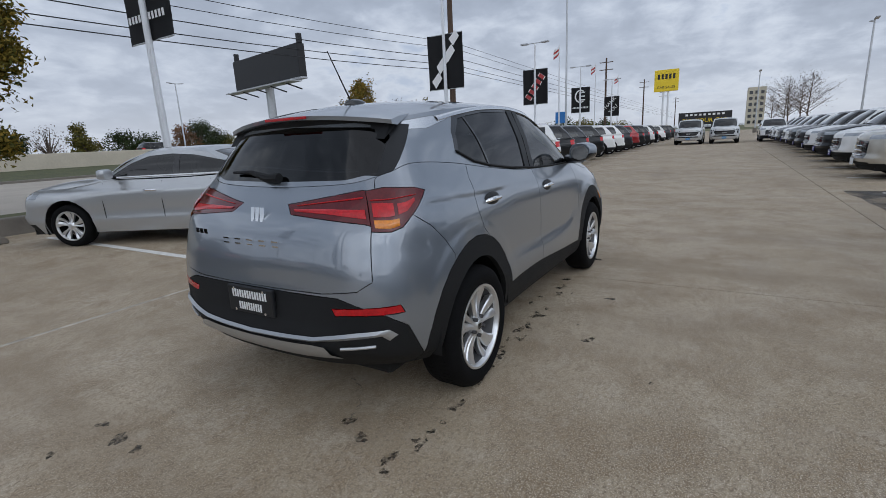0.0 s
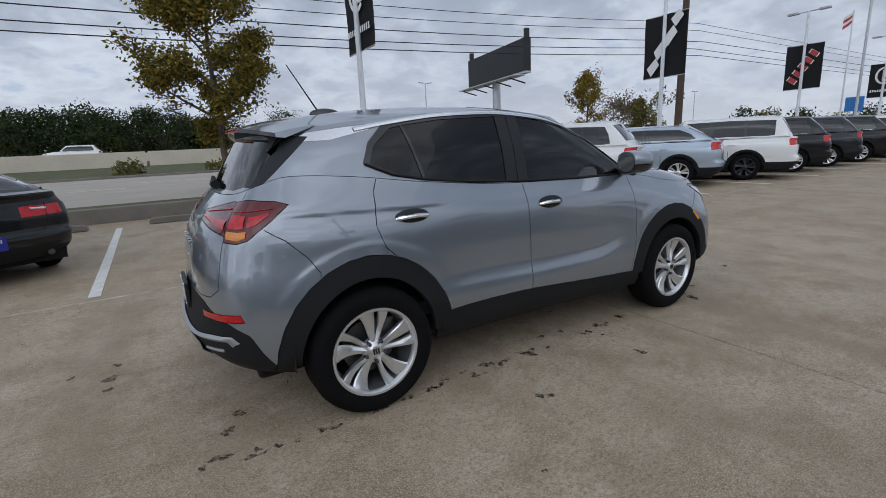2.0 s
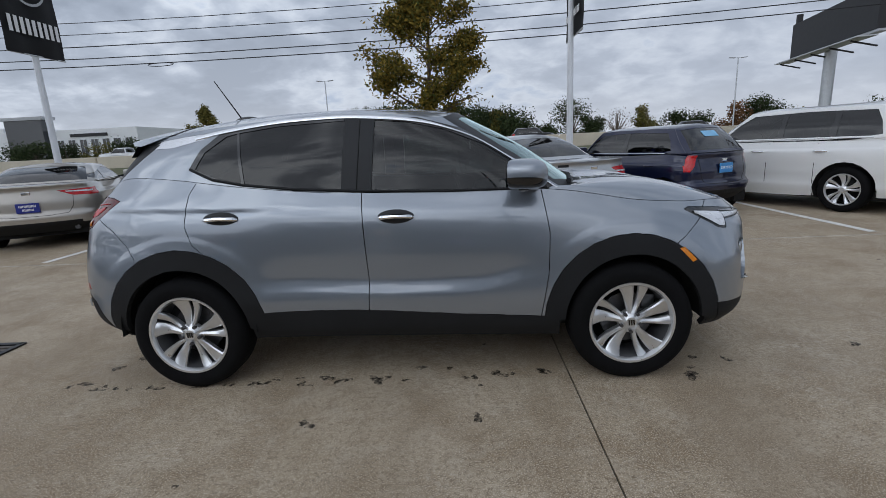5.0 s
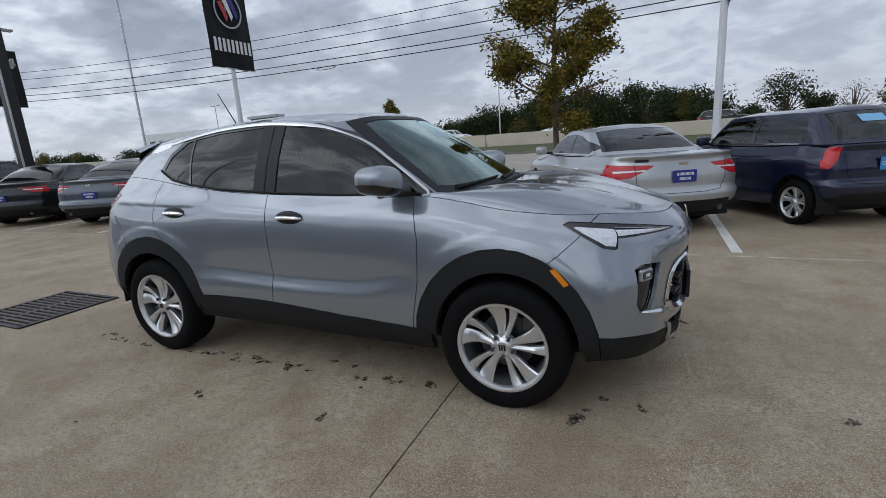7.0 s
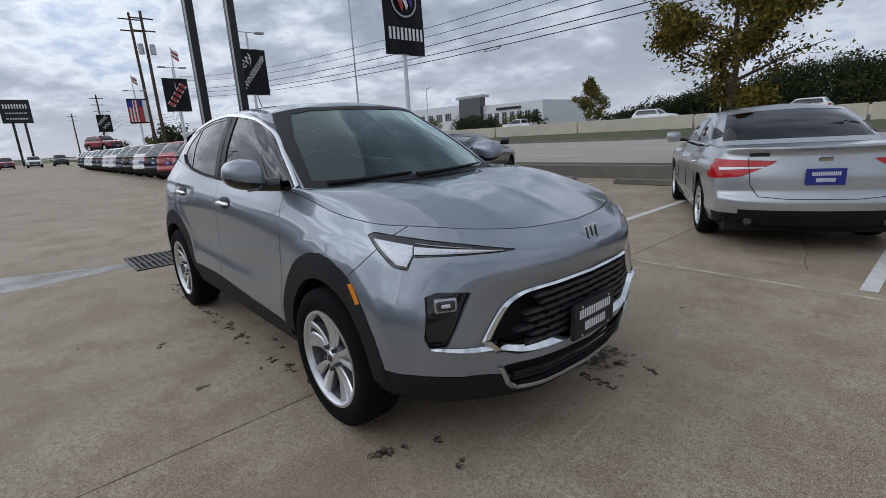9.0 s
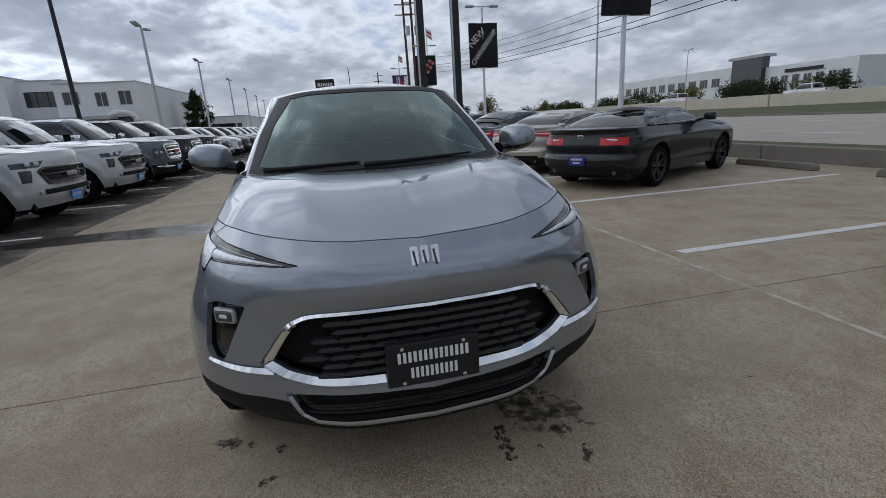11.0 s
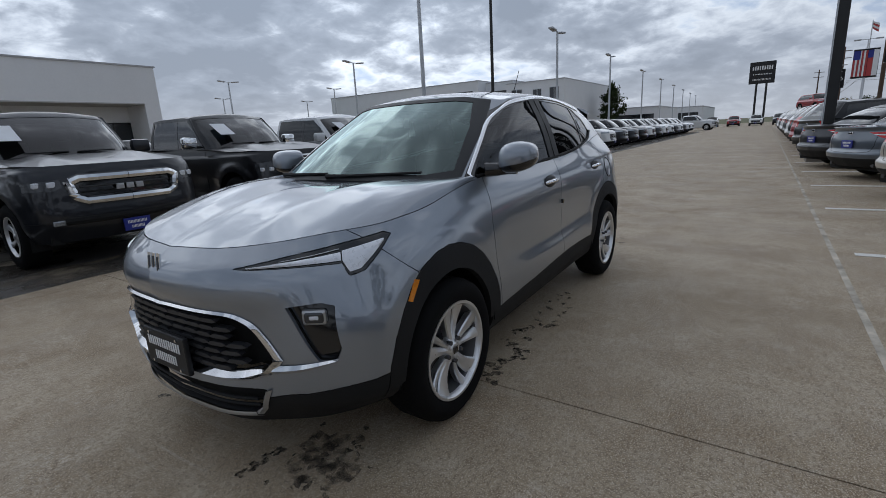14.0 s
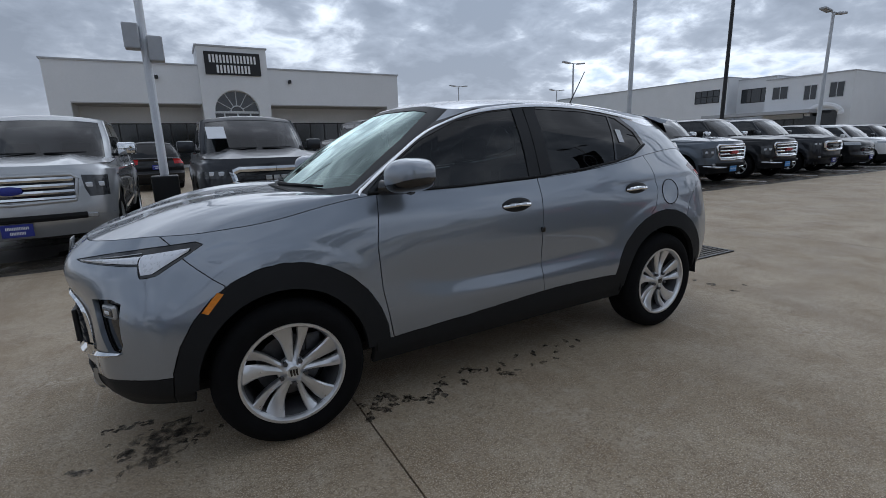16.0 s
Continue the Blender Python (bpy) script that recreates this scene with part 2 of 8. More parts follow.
def film(name, color, rough, least, most, scale=14.0):
    """A thin film that lets part of the ground show through, unevenly."""
    m = material(name, color, rough, vary=0.3, scale=9)
    n, l = m.node_tree.nodes, m.node_tree.links
    g, t, r, tr, mx = n.new("ShaderNodeNewGeometry"), n.new("ShaderNodeTexNoise"), n.new("ShaderNodeMapRange"), n.new("ShaderNodeBsdfTransparent"), n.new("ShaderNodeMixShader")
    t.inputs["Scale"].default_value, t.inputs["Detail"].default_value = scale, 6
    l.new(g.outputs["Position"], t.inputs["Vector"])
    r.inputs[1].default_value, r.inputs[2].default_value, r.inputs[3].default_value, r.inputs[4].default_value = 0.35, 0.65, least, most
    l.new(t.outputs[0], r.inputs[0])
    l.new(r.outputs[0], mx.inputs[0])
    l.new(tr.outputs[0], mx.inputs[1])
    l.new(n["Principled BSDF"].outputs[0], mx.inputs[2])
    l.new(mx.outputs[0], n["Material Output"].inputs[0])
    return m


M = {
    "concrete": concrete_material(),
    "stain": film("damp_stain", (0.085, 0.070, 0.055), 0.6, 0.0, 0.58, 34),
    "soak": film("soaked_patch", (0.115, 0.092, 0.07), 0.7, -0.15, 0.5, 15),
    "scour": film("pale_scour", (0.46, 0.44, 0.40), 0.35, -0.05, 0.85, 5),
    "seal": film("joint_sealant", (0.56, 0.50, 0.41), 0.8, 0.55, 1.0, 5),
    "damp": film("damp_film", (0.085, 0.074, 0.062), 0.12, 0.3, 0.95, 3),
    # stain film that also carries the painted shade under the pickups
    "bay": film("stained_shade_film", (0.075, 0.066, 0.056), 0.5, 0.15, 0.9, 1.3),
    "grille": material("grille_plastic", (0.030, 0.031, 0.034), 0.42, vary=0.2, scale=30),
    "joint": material("joint_filler", (0.07, 0.062, 0.055), 0.9, vary=0.3),
    "kerb": material("kerb_concrete", (0.185, 0.165, 0.14), 0.85, vary=0.3, scale=2, bump=0.3),
    "line": material("road_paint", (0.72, 0.70, 0.66), 0.7, vary=0.22, scale=9, fine=90, bump=0.15),
    "road": material("road_concrete", (0.40, 0.355, 0.30), 0.85, vary=0.15, scale=0.6, fine=30, bump=0.2),
    "grass": material("grass", (0.078, 0.082, 0.03), 0.9, vary=0.45, scale=1.2, fine=18, bump=0.8, bump_scale=30),
    "earth": material("far_ground", (0.13, 0.13, 0.06), 0.95, vary=0.4, scale=0.1, fine=2),
    "barrier": material("barrier_concrete", (0.57, 0.51, 0.41), 0.8, vary=0.14, scale=0.5, fine=8, bump=0.1),
    "white": material("white_render", (0.74, 0.75, 0.76), 0.7, vary=0.05, scale=0.4, fine=6, bump=0.05),
    "trimgrey": material("grey_trim", (0.42, 0.43, 0.45), 0.5, vary=0.08),
    "darkglass": material("dark_window_glass", (0.015, 0.02, 0.025), 0.05, spec=0.8, vary=0.2, scale=0.5),
    "mullion": material("window_frame_paint", (0.55, 0.56, 0.57), 0.4, vary=0.06),
    "soffit": material("soffit_shade", (0.42, 0.42, 0.41), 0.8, vary=0.06),
    "roof": material("roof_membrane", (0.55, 0.55, 0.54), 0.9, vary=0.1),
    "black_panel": material("black_banner", (0.014, 0.014, 0.016), 0.55, vary=0.2, scale=3),
    "black_paint": material("black_steel", (0.012, 0.012, 0.013), 0.4, vary=0.3, scale=4),
    "steel": material("galvanised_steel", (0.52, 0.54, 0.56), 0.45, 0.6, vary=0.1, scale=5),
    "whitepole": material("white_pole_paint", (0.72, 0.74, 0.77), 0.45, vary=0.08, scale=3),
    "timber": material("pole_timber", (0.085, 0.055, 0.038), 0.85, vary=0.35, scale=5, bump=0.4),
    "letter": material("white_letter", (0.80, 0.80, 0.80), 0.5, vary=0.03),
    "redletter": material("red_letter", (0.45, 0.05, 0.05), 0.5, vary=0.1),
    "yellow": material("yellow_sign", (0.80, 0.58, 0.02), 0.45, vary=0.04),
    "signblue": material("blue_sign", (0.02, 0.16, 0.45), 0.4, vary=0.08),
    "plate_blue": material("blue_plate", (0.018, 0.03, 0.24), 0.35, vary=0.1),
    "plate_sky": material("sky_blue_plate", (0.06, 0.28, 0.62), 0.35, vary=0.1),
    "wire": material("cable", (0.015, 0.015, 0.016), 0.6),
    "bark": material("bark", (0.11, 0.085, 0.065), 0.9, vary=0.4, scale=8, bump=0.7, bump_scale=25),
    "tyre": material("tyre_rubber", (0.0065, 0.0065, 0.007), 0.8, spec=0.12, vary=0.35, scale=12, fine=120, bump=0.15),
    "plastic": material("black_plastic", (0.013, 0.0135, 0.0145), 0.62, spec=0.24, vary=0.2, scale=6, fine=300, bump=0.12, bump_scale=500),
    "sticker": material("pale_blue_sticker", (0.22, 0.50, 0.75), 0.4, vary=0.1, scale=20),
    "pillar": material("pillar_plastic", (0.017, 0.018, 0.020), 0.42, spec=0.3, vary=0.15, scale=9),
    "bright": material("bright_trim", (0.80, 0.81, 0.83), 0.17, 1.0, vary=0.04),
    "gloss_black": material("gloss_black", (0.008, 0.008, 0.009), 0.12, coat=0.6),
    "under": material("underside", (0.006, 0.006, 0.006), 0.95),
    "alloy": material("alloy_wheel", (0.74, 0.75, 0.76), 0.27, 0.85, vary=0.05, scale=20, coat=0.4),
    "barrel": material("wheel_barrel", (0.16, 0.16, 0.165), 0.45, 0.6, vary=0.1, scale=20),
    "alloy_dark": material("dark_alloy_wheel", (0.045, 0.045, 0.05), 0.35, 0.6, vary=0.1, scale=20),
    "chrome": material("chrome", (0.82, 0.83, 0.84), 0.07, 1.0),
    "satin": material("satin_silver", (0.50, 0.51, 0.52), 0.32, 0.8, vary=0.05),
    "disc": material("brake_disc", (0.12, 0.12, 0.125), 0.45, 0.9, vary=0.2, scale=30),
    "lens_red": material("red_lens", (0.50, 0.008, 0.012), 0.14, spec=0.4, coat=0.4, vary=0.25, scale=30),
    "lens_red_dark": material("dark_red_lens", (0.105, 0.004, 0.006), 0.12, spec=0.4, coat=0.5, vary=0.3, scale=25),
    "lens_amber": material("amber_lens", (0.75, 0.24, 0.015), 0.12, coat=0.7, vary=0.15, scale=60),
    "lens_clear": material("clear_lens", (0.36, 0.38, 0.40), 0.10, 0.5, coat=1.0, vary=0.35, scale=40),
    "lamp_white": material("lamp_reflector", (0.74, 0.76, 0.80), 0.25, 0.15, vary=0.08, scale=50, coat=0.8),
    "lens_dark": material("smoked_lens", (0.045, 0.048, 0.052), 0.14, 0.3, coat=0.6, vary=0.3, scale=25),
    "interior": material("cabin_trim", (0.03, 0.03, 0.032), 0.8, vary=0.2, scale=8),
    "seat": material("seat_cloth", (0.05, 0.05, 0.052), 0.85, vary=0.2, scale=20),
    "paper": material("window_paper", (0.72, 0.74, 0.76), 0.6, vary=0.05),
    "glass_dark": glass("privacy_glass", (0.020, 0.023, 0.026), gain=0.95),
    "glass_rear": glass("rear_privacy_glass", (0.03, 0.034, 0.038), gain=1.0),
    "glass_side": glass("side_glass", (0.11, 0.14, 0.135), gain=1.0),
    "glass_front": glass("windscreen_glass", (0.20, 0.34, 0.30), gain=1.9, sheen=(0.80, 0.98, 0.95)),
    "glass_other": glass("car_glass", (0.06, 0.075, 0.082), gain=1.45),
    "grey_paint": car_paint("grey_metallic_paint", (0.250, 0.280, 0.320), 0.62, 0.33, 1.0, 1.95),
}

# ---------------- tools ----------------
def smooth(a, b, t):
    t = min(1.0, max(0.0, (t - a) / (b - a)))
    return t * t * (3 - 2 * t)


def link_mesh(name, bm, mat_, parent=None, label="", smooth=False, sharp=35):
    """One mesh object from a bmesh, under a thing or on its own."""
    me = bpy.data.meshes.new(name)
    bm.normal_update()
    bm.to_mesh(me)
    bm.free()
    for m_ in (mat_ if isinstance(mat_, (list, tuple)) else [mat_]):
        me.materials.append(m_)
    if smooth:
        me.shade_smooth()
        me.set_sharp_from_angle(angle=radians(sharp))
    ob = new(name, me)
    if parent:
        ob.parent = parent
    if label:
        ob["label"] = label
    return ob


part = link_mesh


def thing(name, label, category, group="", kind="", at=None):
    ob = new(name)
    ob.empty_display_size = 0.2
    tagged(ob, label, category, group, kind)
    if at is not None:
        ob.matrix_basis = at
    return ob


def bm_box(bm, lo, hi, bevel=0.0):
    v = [bm.verts.new((x, y, z)) for x in (lo[0], hi[0]) for y in (lo[1], hi[1]) for z in (lo[2], hi[2])]
    f = [bm.faces.new([v[i] for i in q]) for q in ((0, 1, 3, 2), (4, 6, 7, 5), (0, 4, 5, 1), (2, 3, 7, 6), (0, 2, 6, 4), (1, 5, 7, 3))]
    if bevel:
        es = list({e for q in f for e in q.edges})
        bmesh.ops.bevel(bm, geom=es, offset=bevel, segments=2, affect="EDGES", profile=0.5)
    return v


def box(lo, hi, bevel=0.0):
    bm = bmesh.new()
    lo, hi = [min(a, b) for a, b in zip(lo, hi)], [max(a, b) for a, b in zip(lo, hi)]
    bm_box(bm, lo, hi, bevel)
    return bm


def bm_tube(bm, pts, radii, sides=10, caps=True):
    """A tube along points, with a radius at each."""
    rings = []
    pts = [Vector(p) for p in pts]
    ref = Vector((0.0, 0.0, 1.0))
    for i, p in enumerate(pts):
        d = (pts[min(i + 1, len(pts) - 1)] - pts[max(i - 1, 0)]).normalized()
        a = d.cross(ref if abs(d.z) < 0.9 else Vector((1.0, 0.0, 0.0))).normalized()
        b = d.cross(a).normalized()
        r = radii[i] if isinstance(radii, (list, tuple)) else radii
        rings.append([bm.verts.new(p + r * (a * math.cos(2 * math.pi * k / sides) + b * math.sin(2 * math.pi * k / sides))) for k in range(sides)])
    for q, s in zip(rings, rings[1:]):
        for k in range(sides):
            bm.faces.new((q[k], q[(k + 1) % sides], s[(k + 1) % sides], s[k]))
    if caps:
        bm.faces.new(rings[0][::-1])
        bm.faces.new(rings[-1])
    return rings


def tube(pts, radii, sides=10):
    bm = bmesh.new()
    bm_tube(bm, pts, radii, sides)
    bmesh.ops.recalc_face_normals(bm, faces=bm.faces)
    return bm


def slab(poly, depth, axis="y", at=0.0):
    """A plate with a polygonal outline, standing across an axis."""
    bm = bmesh.new()

    def place(u, v, d):
        return {"y": (u, d, v), "x": (d, u, v), "z": (u, v, d)}[axis]
    a = [bm.verts.new(place(u, v, at)) for u, v in poly]
    b = [bm.verts.new(place(u, v, at + depth)) for u, v in poly]
    bm.faces.new(a)
    bm.faces.new(b[::-1])
    for i in range(len(poly)):
        j = (i + 1) % len(poly)
        bm.faces.new((a[i], b[i], b[j], a[j]))
    bmesh.ops.recalc_face_normals(bm, faces=bm.faces)
    return bm


def text_mesh(name, words, size, mat_, parent, m, depth=0.004, label="", spacing=1.0):
    """Lettering as a mesh, lying in its own xy plane before m places it; centred."""
    cu = bpy.data.curves.new(name, "FONT")
    cu.body, cu.size, cu.extrude = words, size, depth
    cu.align_x, cu.align_y, cu.space_character, cu.resolution_u = "CENTER", "CENTER", spacing, 3
    tmp = bpy.data.objects.new(name, cu)
    scene.collection.objects.link(tmp)
    dg = bpy.context.evaluated_depsgraph_get()
    me = bpy.data.meshes.new_from_object(tmp.evaluated_get(dg))
    bpy.data.objects.remove(tmp)
    bpy.data.curves.remove(cu)
    me.materials.clear()
    me.materials.append(mat_)
    me.transform(m)
    ob = new(name, me)
    ob.parent = parent
    if label:
        ob["label"] = label
    return ob


def bars(name, parent, m, width, rows, mat_, seed=0, label="", depth=0.004, split=True):
    """Writing that stands as plain bars: rows of (y, height, number of bars, share of the width)."""
    bm = bmesh.new()
    made = []
    for y, h, k, *share in rows:
        wide = width * (share[0] if share else 1.0)
        w = wide / (k + (k - 1) * 0.7)
        for i in range(k):
            x = -wide / 2 + i * w * 1.7
            if split:
                bm.free()
                bm = bmesh.new()
            bm_box(bm, (x, y - h / 2, 0), (x + w, y + h / 2, depth))
            if split:
                bm.transform(m)
                made.append(link_mesh(name.rstrip("s"), bm, mat_, parent, label))
                bm = bmesh.new()
    if split:
        bm.free()
        return made
    bm.transform(m)
    return tagged(link_mesh(name, bm, mat_, parent, label), kind="stuff")

# ---------------- ground, lot, road ----------------
PANEL, PX0, PY0 = 6.50, 0.965, 2.69     # concrete panels: size, a joint across, a joint along
LOT_X, LOT_Y = (-150.0, 150.0), (-75.0, 9.6)

bm = bmesh.new()
bmesh.ops.create_grid(bm, x_segments=2, y_segments=2, size=2400)
bm.transform(Matrix.Translation((0, 0, -0.25)))
ground = tagged(link_mesh("ground", bm, M["earth"]), "dry green open ground reaching the horizon", "ground", kind="structure")

pavement = link_mesh("pavement", box((LOT_X[0], LOT_Y[0], -0.2), (LOT_X[1], LOT_Y[1] + 0.1, -0.014)), M["joint"])
tagged(pavement, "worn tan-grey concrete car park slab with dark joints", "pavement", kind="structure")

# verge, frontage road, far grass and the barrier of the raised highway
tagged(link_mesh("verge", box((-260, 9.85, -0.2), (260, 10.55, 0.33), 0.02), M["grass"]), "narrow strip of grass behind the concrete kerb", "grass", kind="structure")
road = link_mesh("road", box((-400, 10.55, -0.2), (400, 28.6, 0.29)), M["road"])
tagged(road, "wide pale concrete frontage road with lane marks", "road", kind="structure")
bm = bmesh.new()
for y in (14.2, 17.8, 21.4):
    for i in range(-22, 23):
        bm_box(bm, (i * 12.0 + y, y - 0.06, 0.294), (i * 12.0 + y + 3.2, y + 0.06, 0.298))
link_mesh("lane_mark", bm, M["line"], road, "white broken lane marks")
link_mesh("road_kerb", box((-400, 28.6, -0.2), (400, 28.9, 0.42), 0.03), M["kerb"], road, "low concrete kerb")
bm = bmesh.new()
nx, ny = 90, 6
vs = [[bm.verts.new((-400 + 800 * i / nx, 28.9 + 16 * j / ny, 0.36 + 0.28 * j / ny + 0.05 * noise.noise((i * 0.7, j, 0)))) for j in range(ny + 1)] for i in range(nx + 1)]
for i in range(nx):
    for j in range(ny):
        bm.faces.new((vs[i][j], vs[i + 1][j], vs[i + 1][j + 1], vs[i][j + 1]))
tagged(link_mesh("far_verge", bm, M["grass"], smooth=True), "strip of mown grass beside the highway barrier", "grass", kind="structure")
barrier = thing("highway_barrier", "long cream concrete barrier along the raised highway", "barrier", kind="structure")
bm = box((-398, 0, 0.2), (-386.2, 0.35, 1.85), 0.04)
seg = link_mesh("barrier_segment", bm, M["barrier"], barrier)
seg.location.y = 44.8
for i in range(1, 66):
    o = seg.copy()
    scene.collection.objects.link(o)
    o.parent = barrier
    o.location = (i * 12.0, 44.8, 0)
tagged(link_mesh("highway", box((-400, 45.2, -0.2), (400, 68, 1.0)), M["road"]), "raised concrete highway behind its barrier", "road", kind="structure")
tagged(link_mesh("highway_far_barrier", box((-400, 68, -0.2), (400, 68.4, 1.9), 0.04), M["barrier"]), "far concrete barrier of the highway", "barrier", kind="structure")

# retaining kerb at the edge of the lot, in lengths
kerb = thing("lot_kerb", "weathered grey concrete retaining kerb at the lot's edge", "kerb", kind="structure")
kseg = link_mesh("kerb_segment", box((0.006, 9.6, -0.1), (PANEL - 0.006, 9.86, 0.335), 0.025), M["kerb"], kerb)
kseg.location.x = PX0 - 14 * PANEL
for i in range(-13, 15):
    o = kseg.copy()
    scene.collection.objects.link(o)
    o.parent, o.location.x = kerb, PX0 + i * PANEL

# white bay lines
STALL, ST0 = 2.85, 0.0
for i in range(-24, 32):
    x = ST0 + i * STALL
    bm = box((x - 0.055, 2.85, 0.0015), (x + 0.055, 8.45, 0.005))
    tagged(link_mesh("bay_line", bm, M["line"]), "worn white painted parking bay line on concrete", "road marking", "bay lines", "structure")
TRUCK_X0, TSTALL = 0.33, 3.13
for i in range(-26, 26):
    x = TRUCK_X0 + TSTALL * (i + 0.5)
    bm = box((x - 0.055, -10.4, 0.0015), (x + 0.055, -4.6, 0.005))
    tagged(link_mesh("bay_line", bm, M["line"]), "worn white painted parking bay line on concrete", "road marking", "bay lines", "structure")


def wheel_stop_mesh():
    bm = slab([(-0.9, 0), (0.9, 0), (0.9, 0.07), (0.84, 0.13), (-0.84, 0.13), (-0.9, 0.07)], 0.16, "y", -0.08)
    bmesh.ops.bevel(bm, geom=list(bm.edges), offset=0.015, segments=1, affect="EDGES")
    me = bpy.data.meshes.new("wheel_stop")
    bm.to_mesh(me)
    bm.free()
    me.materials.append(M["kerb"])
    return me


stop_mesh = wheel_stop_mesh()
for i in range(-14, 16):
    o = new("wheel_stop", stop_mesh)
    o.location = (ST0 + (i + 0.5) * STALL, 8.62, 0)
    tagged(o, "grey concrete wheel stop lying at a bay's end", "wheel stop", "wheel stops")

# drain grate
grate = thing("drain_grate", "rusty iron drain grate set in the concrete", "drain grate", at=pose(-3.6, -0.55, 0.002, 0, 0, 90))
link_mesh("pit", box((-0.40, -0.42, -0.004), (0.40, 0.42, 0.0)), M["under"], grate)
for s in (-1, 1):
    link_mesh("frame_bar", box((s * 0.42 - 0.02, -0.44, 0), (s * 0.42 + 0.02, 0.44, 0.012)), M["black_paint"], grate)
    link_mesh("frame_bar", box((-0.44, s * 0.44 - 0.02, 0), (0.44, s * 0.44 + 0.02, 0.012)), M["black_paint"], grate)
gb = box((-0.013, -0.42, 0), (0.013, 0.42, 0.010))
iron = material("cast_iron", (0.11, 0.095, 0.08), 0.6, vary=0.4, scale=20, bump=0.3)
gbar = link_mesh("grate_bar", gb, iron, grate)
gbar.location.x = -0.36
for i in range(1, 13):
    o = gbar.copy()
    scene.collection.objects.link(o)
    o.parent, o.location.x = grate, -0.36 + i * 0.06
link_mesh("cross_bar", box((-0.42, -0.02, 0), (0.42, 0.02, 0.011)), iron, grate)

# ---------------- buildings ----------------
def block(name, lo, hi, mat_, parent, label="", bevel=0.0):
    return link_mesh(name, box(lo, hi, bevel), mat_, parent, label)


def window(parent, lo, hi, axis, cols, rows_, out=0.06, fr=0.09, frame_mat="mullion"):
    """A window on a face across an axis: pane, frame and bars of its own; out is the side that it faces, with its size."""
    w = thing("window", "", "")
    w.parent = parent
    i = 0 if axis == "x" else 1
    j = 1 - i
    a = lo[i]

    def slabbox(u0, u1, z0, z1, d0, d1):
        p, q = [0, 0, z0], [0, 0, z1]
        p[i], q[i] = a + d0, a + d1
        p[j], q[j] = u0, u1
        return box(p, q)
    u0, u1, z0, z1 = lo[j], hi[j], lo[2], hi[2]
    cw, rh = (u1 - u0) / cols, (z1 - z0) / rows_
    for c in range(cols):
        for r in range(rows_):
            link_mesh("pane", slabbox(u0 + c * cw + 0.02, u0 + (c + 1) * cw - 0.02, z0 + r * rh + 0.02, z0 + (r + 1) * rh - 0.02, 0, out * 0.3), M["darkglass"], w)
    bmf = bmesh.new()
    for c in range(cols + 1):
        b2 = slabbox(u0 + c * cw - fr / 2, u0 + c * cw + fr / 2, z0, z1, -out * 0.2, out)
        me = bpy.data.meshes.new("tmp")
        b2.to_mesh(me)
        b2.free()
        bmf.from_mesh(me)
        bpy.data.meshes.remove(me)
    for r in range(rows_ + 1):
        b2 = slabbox(u0, u1, z0 + r * rh - fr / 2, z0 + r * rh + fr / 2, -out * 0.15, out * 0.94)
        me = bpy.data.meshes.new("tmp")
        b2.to_mesh(me)
        b2.free()
        bmf.from_mesh(me)
        bpy.data.meshes.remove(me)
    link_mesh("frame", bmf, M[frame_mat], w)
    return w


# showroom with the arched window
B1 = thing("showroom", "low white rendered showroom with an arched window tower", "building")
FY = -41.0
block("wall", (-18.3, -66, -0.2), (8.9, FY - 3.2, 7.6), M["white"], B1)
block("fascia", (-18.3, FY - 3.2, 5.12), (8.9, FY, 7.98), M["white"], B1)
block("roof", (-17.9, -65.6, 7.6), (8.5, FY - 3.6, 7.75), M["roof"], B1)
block("coping", (-18.4, FY - 3.0, 7.98), (9.0, FY + 0.08, 8.1), M["trimgrey"], B1)
for x0, x1 in ((7.6, 8.9), (-18.3, -17.1)):
    block("pier", (x0, FY - 3.2, -0.2), (x1, FY, 5.12), M["white"], B1)
# tower with a round-headed opening
cx, spring, rad = -3.5, 4.45, 1.72
arch = [(cx + rad * math.cos(math.pi * k / 16), spring + rad * math.sin(math.pi * k / 16)) for k in range(17)]
poly = [(-0.95, -0.2), (-0.95, 9.42), (-6.15, 9.42), (-6.15, -0.2), (cx - rad, -0.2)] + arch[::-1] + [(cx + rad, -0.2)]
link_mesh("tower_front", slab(poly, 0.6, "y", FY - 0.05), M["white"], B1)
block("tower_core", (-6.15, FY - 3.2, 6.4), (-0.95, FY - 0.05, 9.42), M["white"], B1)
block("tower_side", (-6.15, FY - 3.2, -0.2), (-5.75, FY - 0.06, 6.4), M["white"], B1)
block("tower_side", (-1.35, FY - 3.2, -0.2), (-0.95, FY - 0.06, 6.4), M["white"], B1)
block("tower_coping", (-6.25, FY - 3.2, 9.42), (-0.85, FY + 0.62, 9.55), M["trimgrey"], B1)
aw = thing("arched_window", "", "")
aw.parent = B1
apoly = [(cx + rad * 0.99 * math.cos(math.pi * k / 16), spring + rad * 0.99 * math.sin(math.pi * k / 16)) for k in range(17)] + [(cx - rad * 0.99, 0), (cx + rad * 0.99, 0)]
link_mesh("pane", slab(apoly, 0.04, "y", FY + 0.1), M["darkglass"], aw)
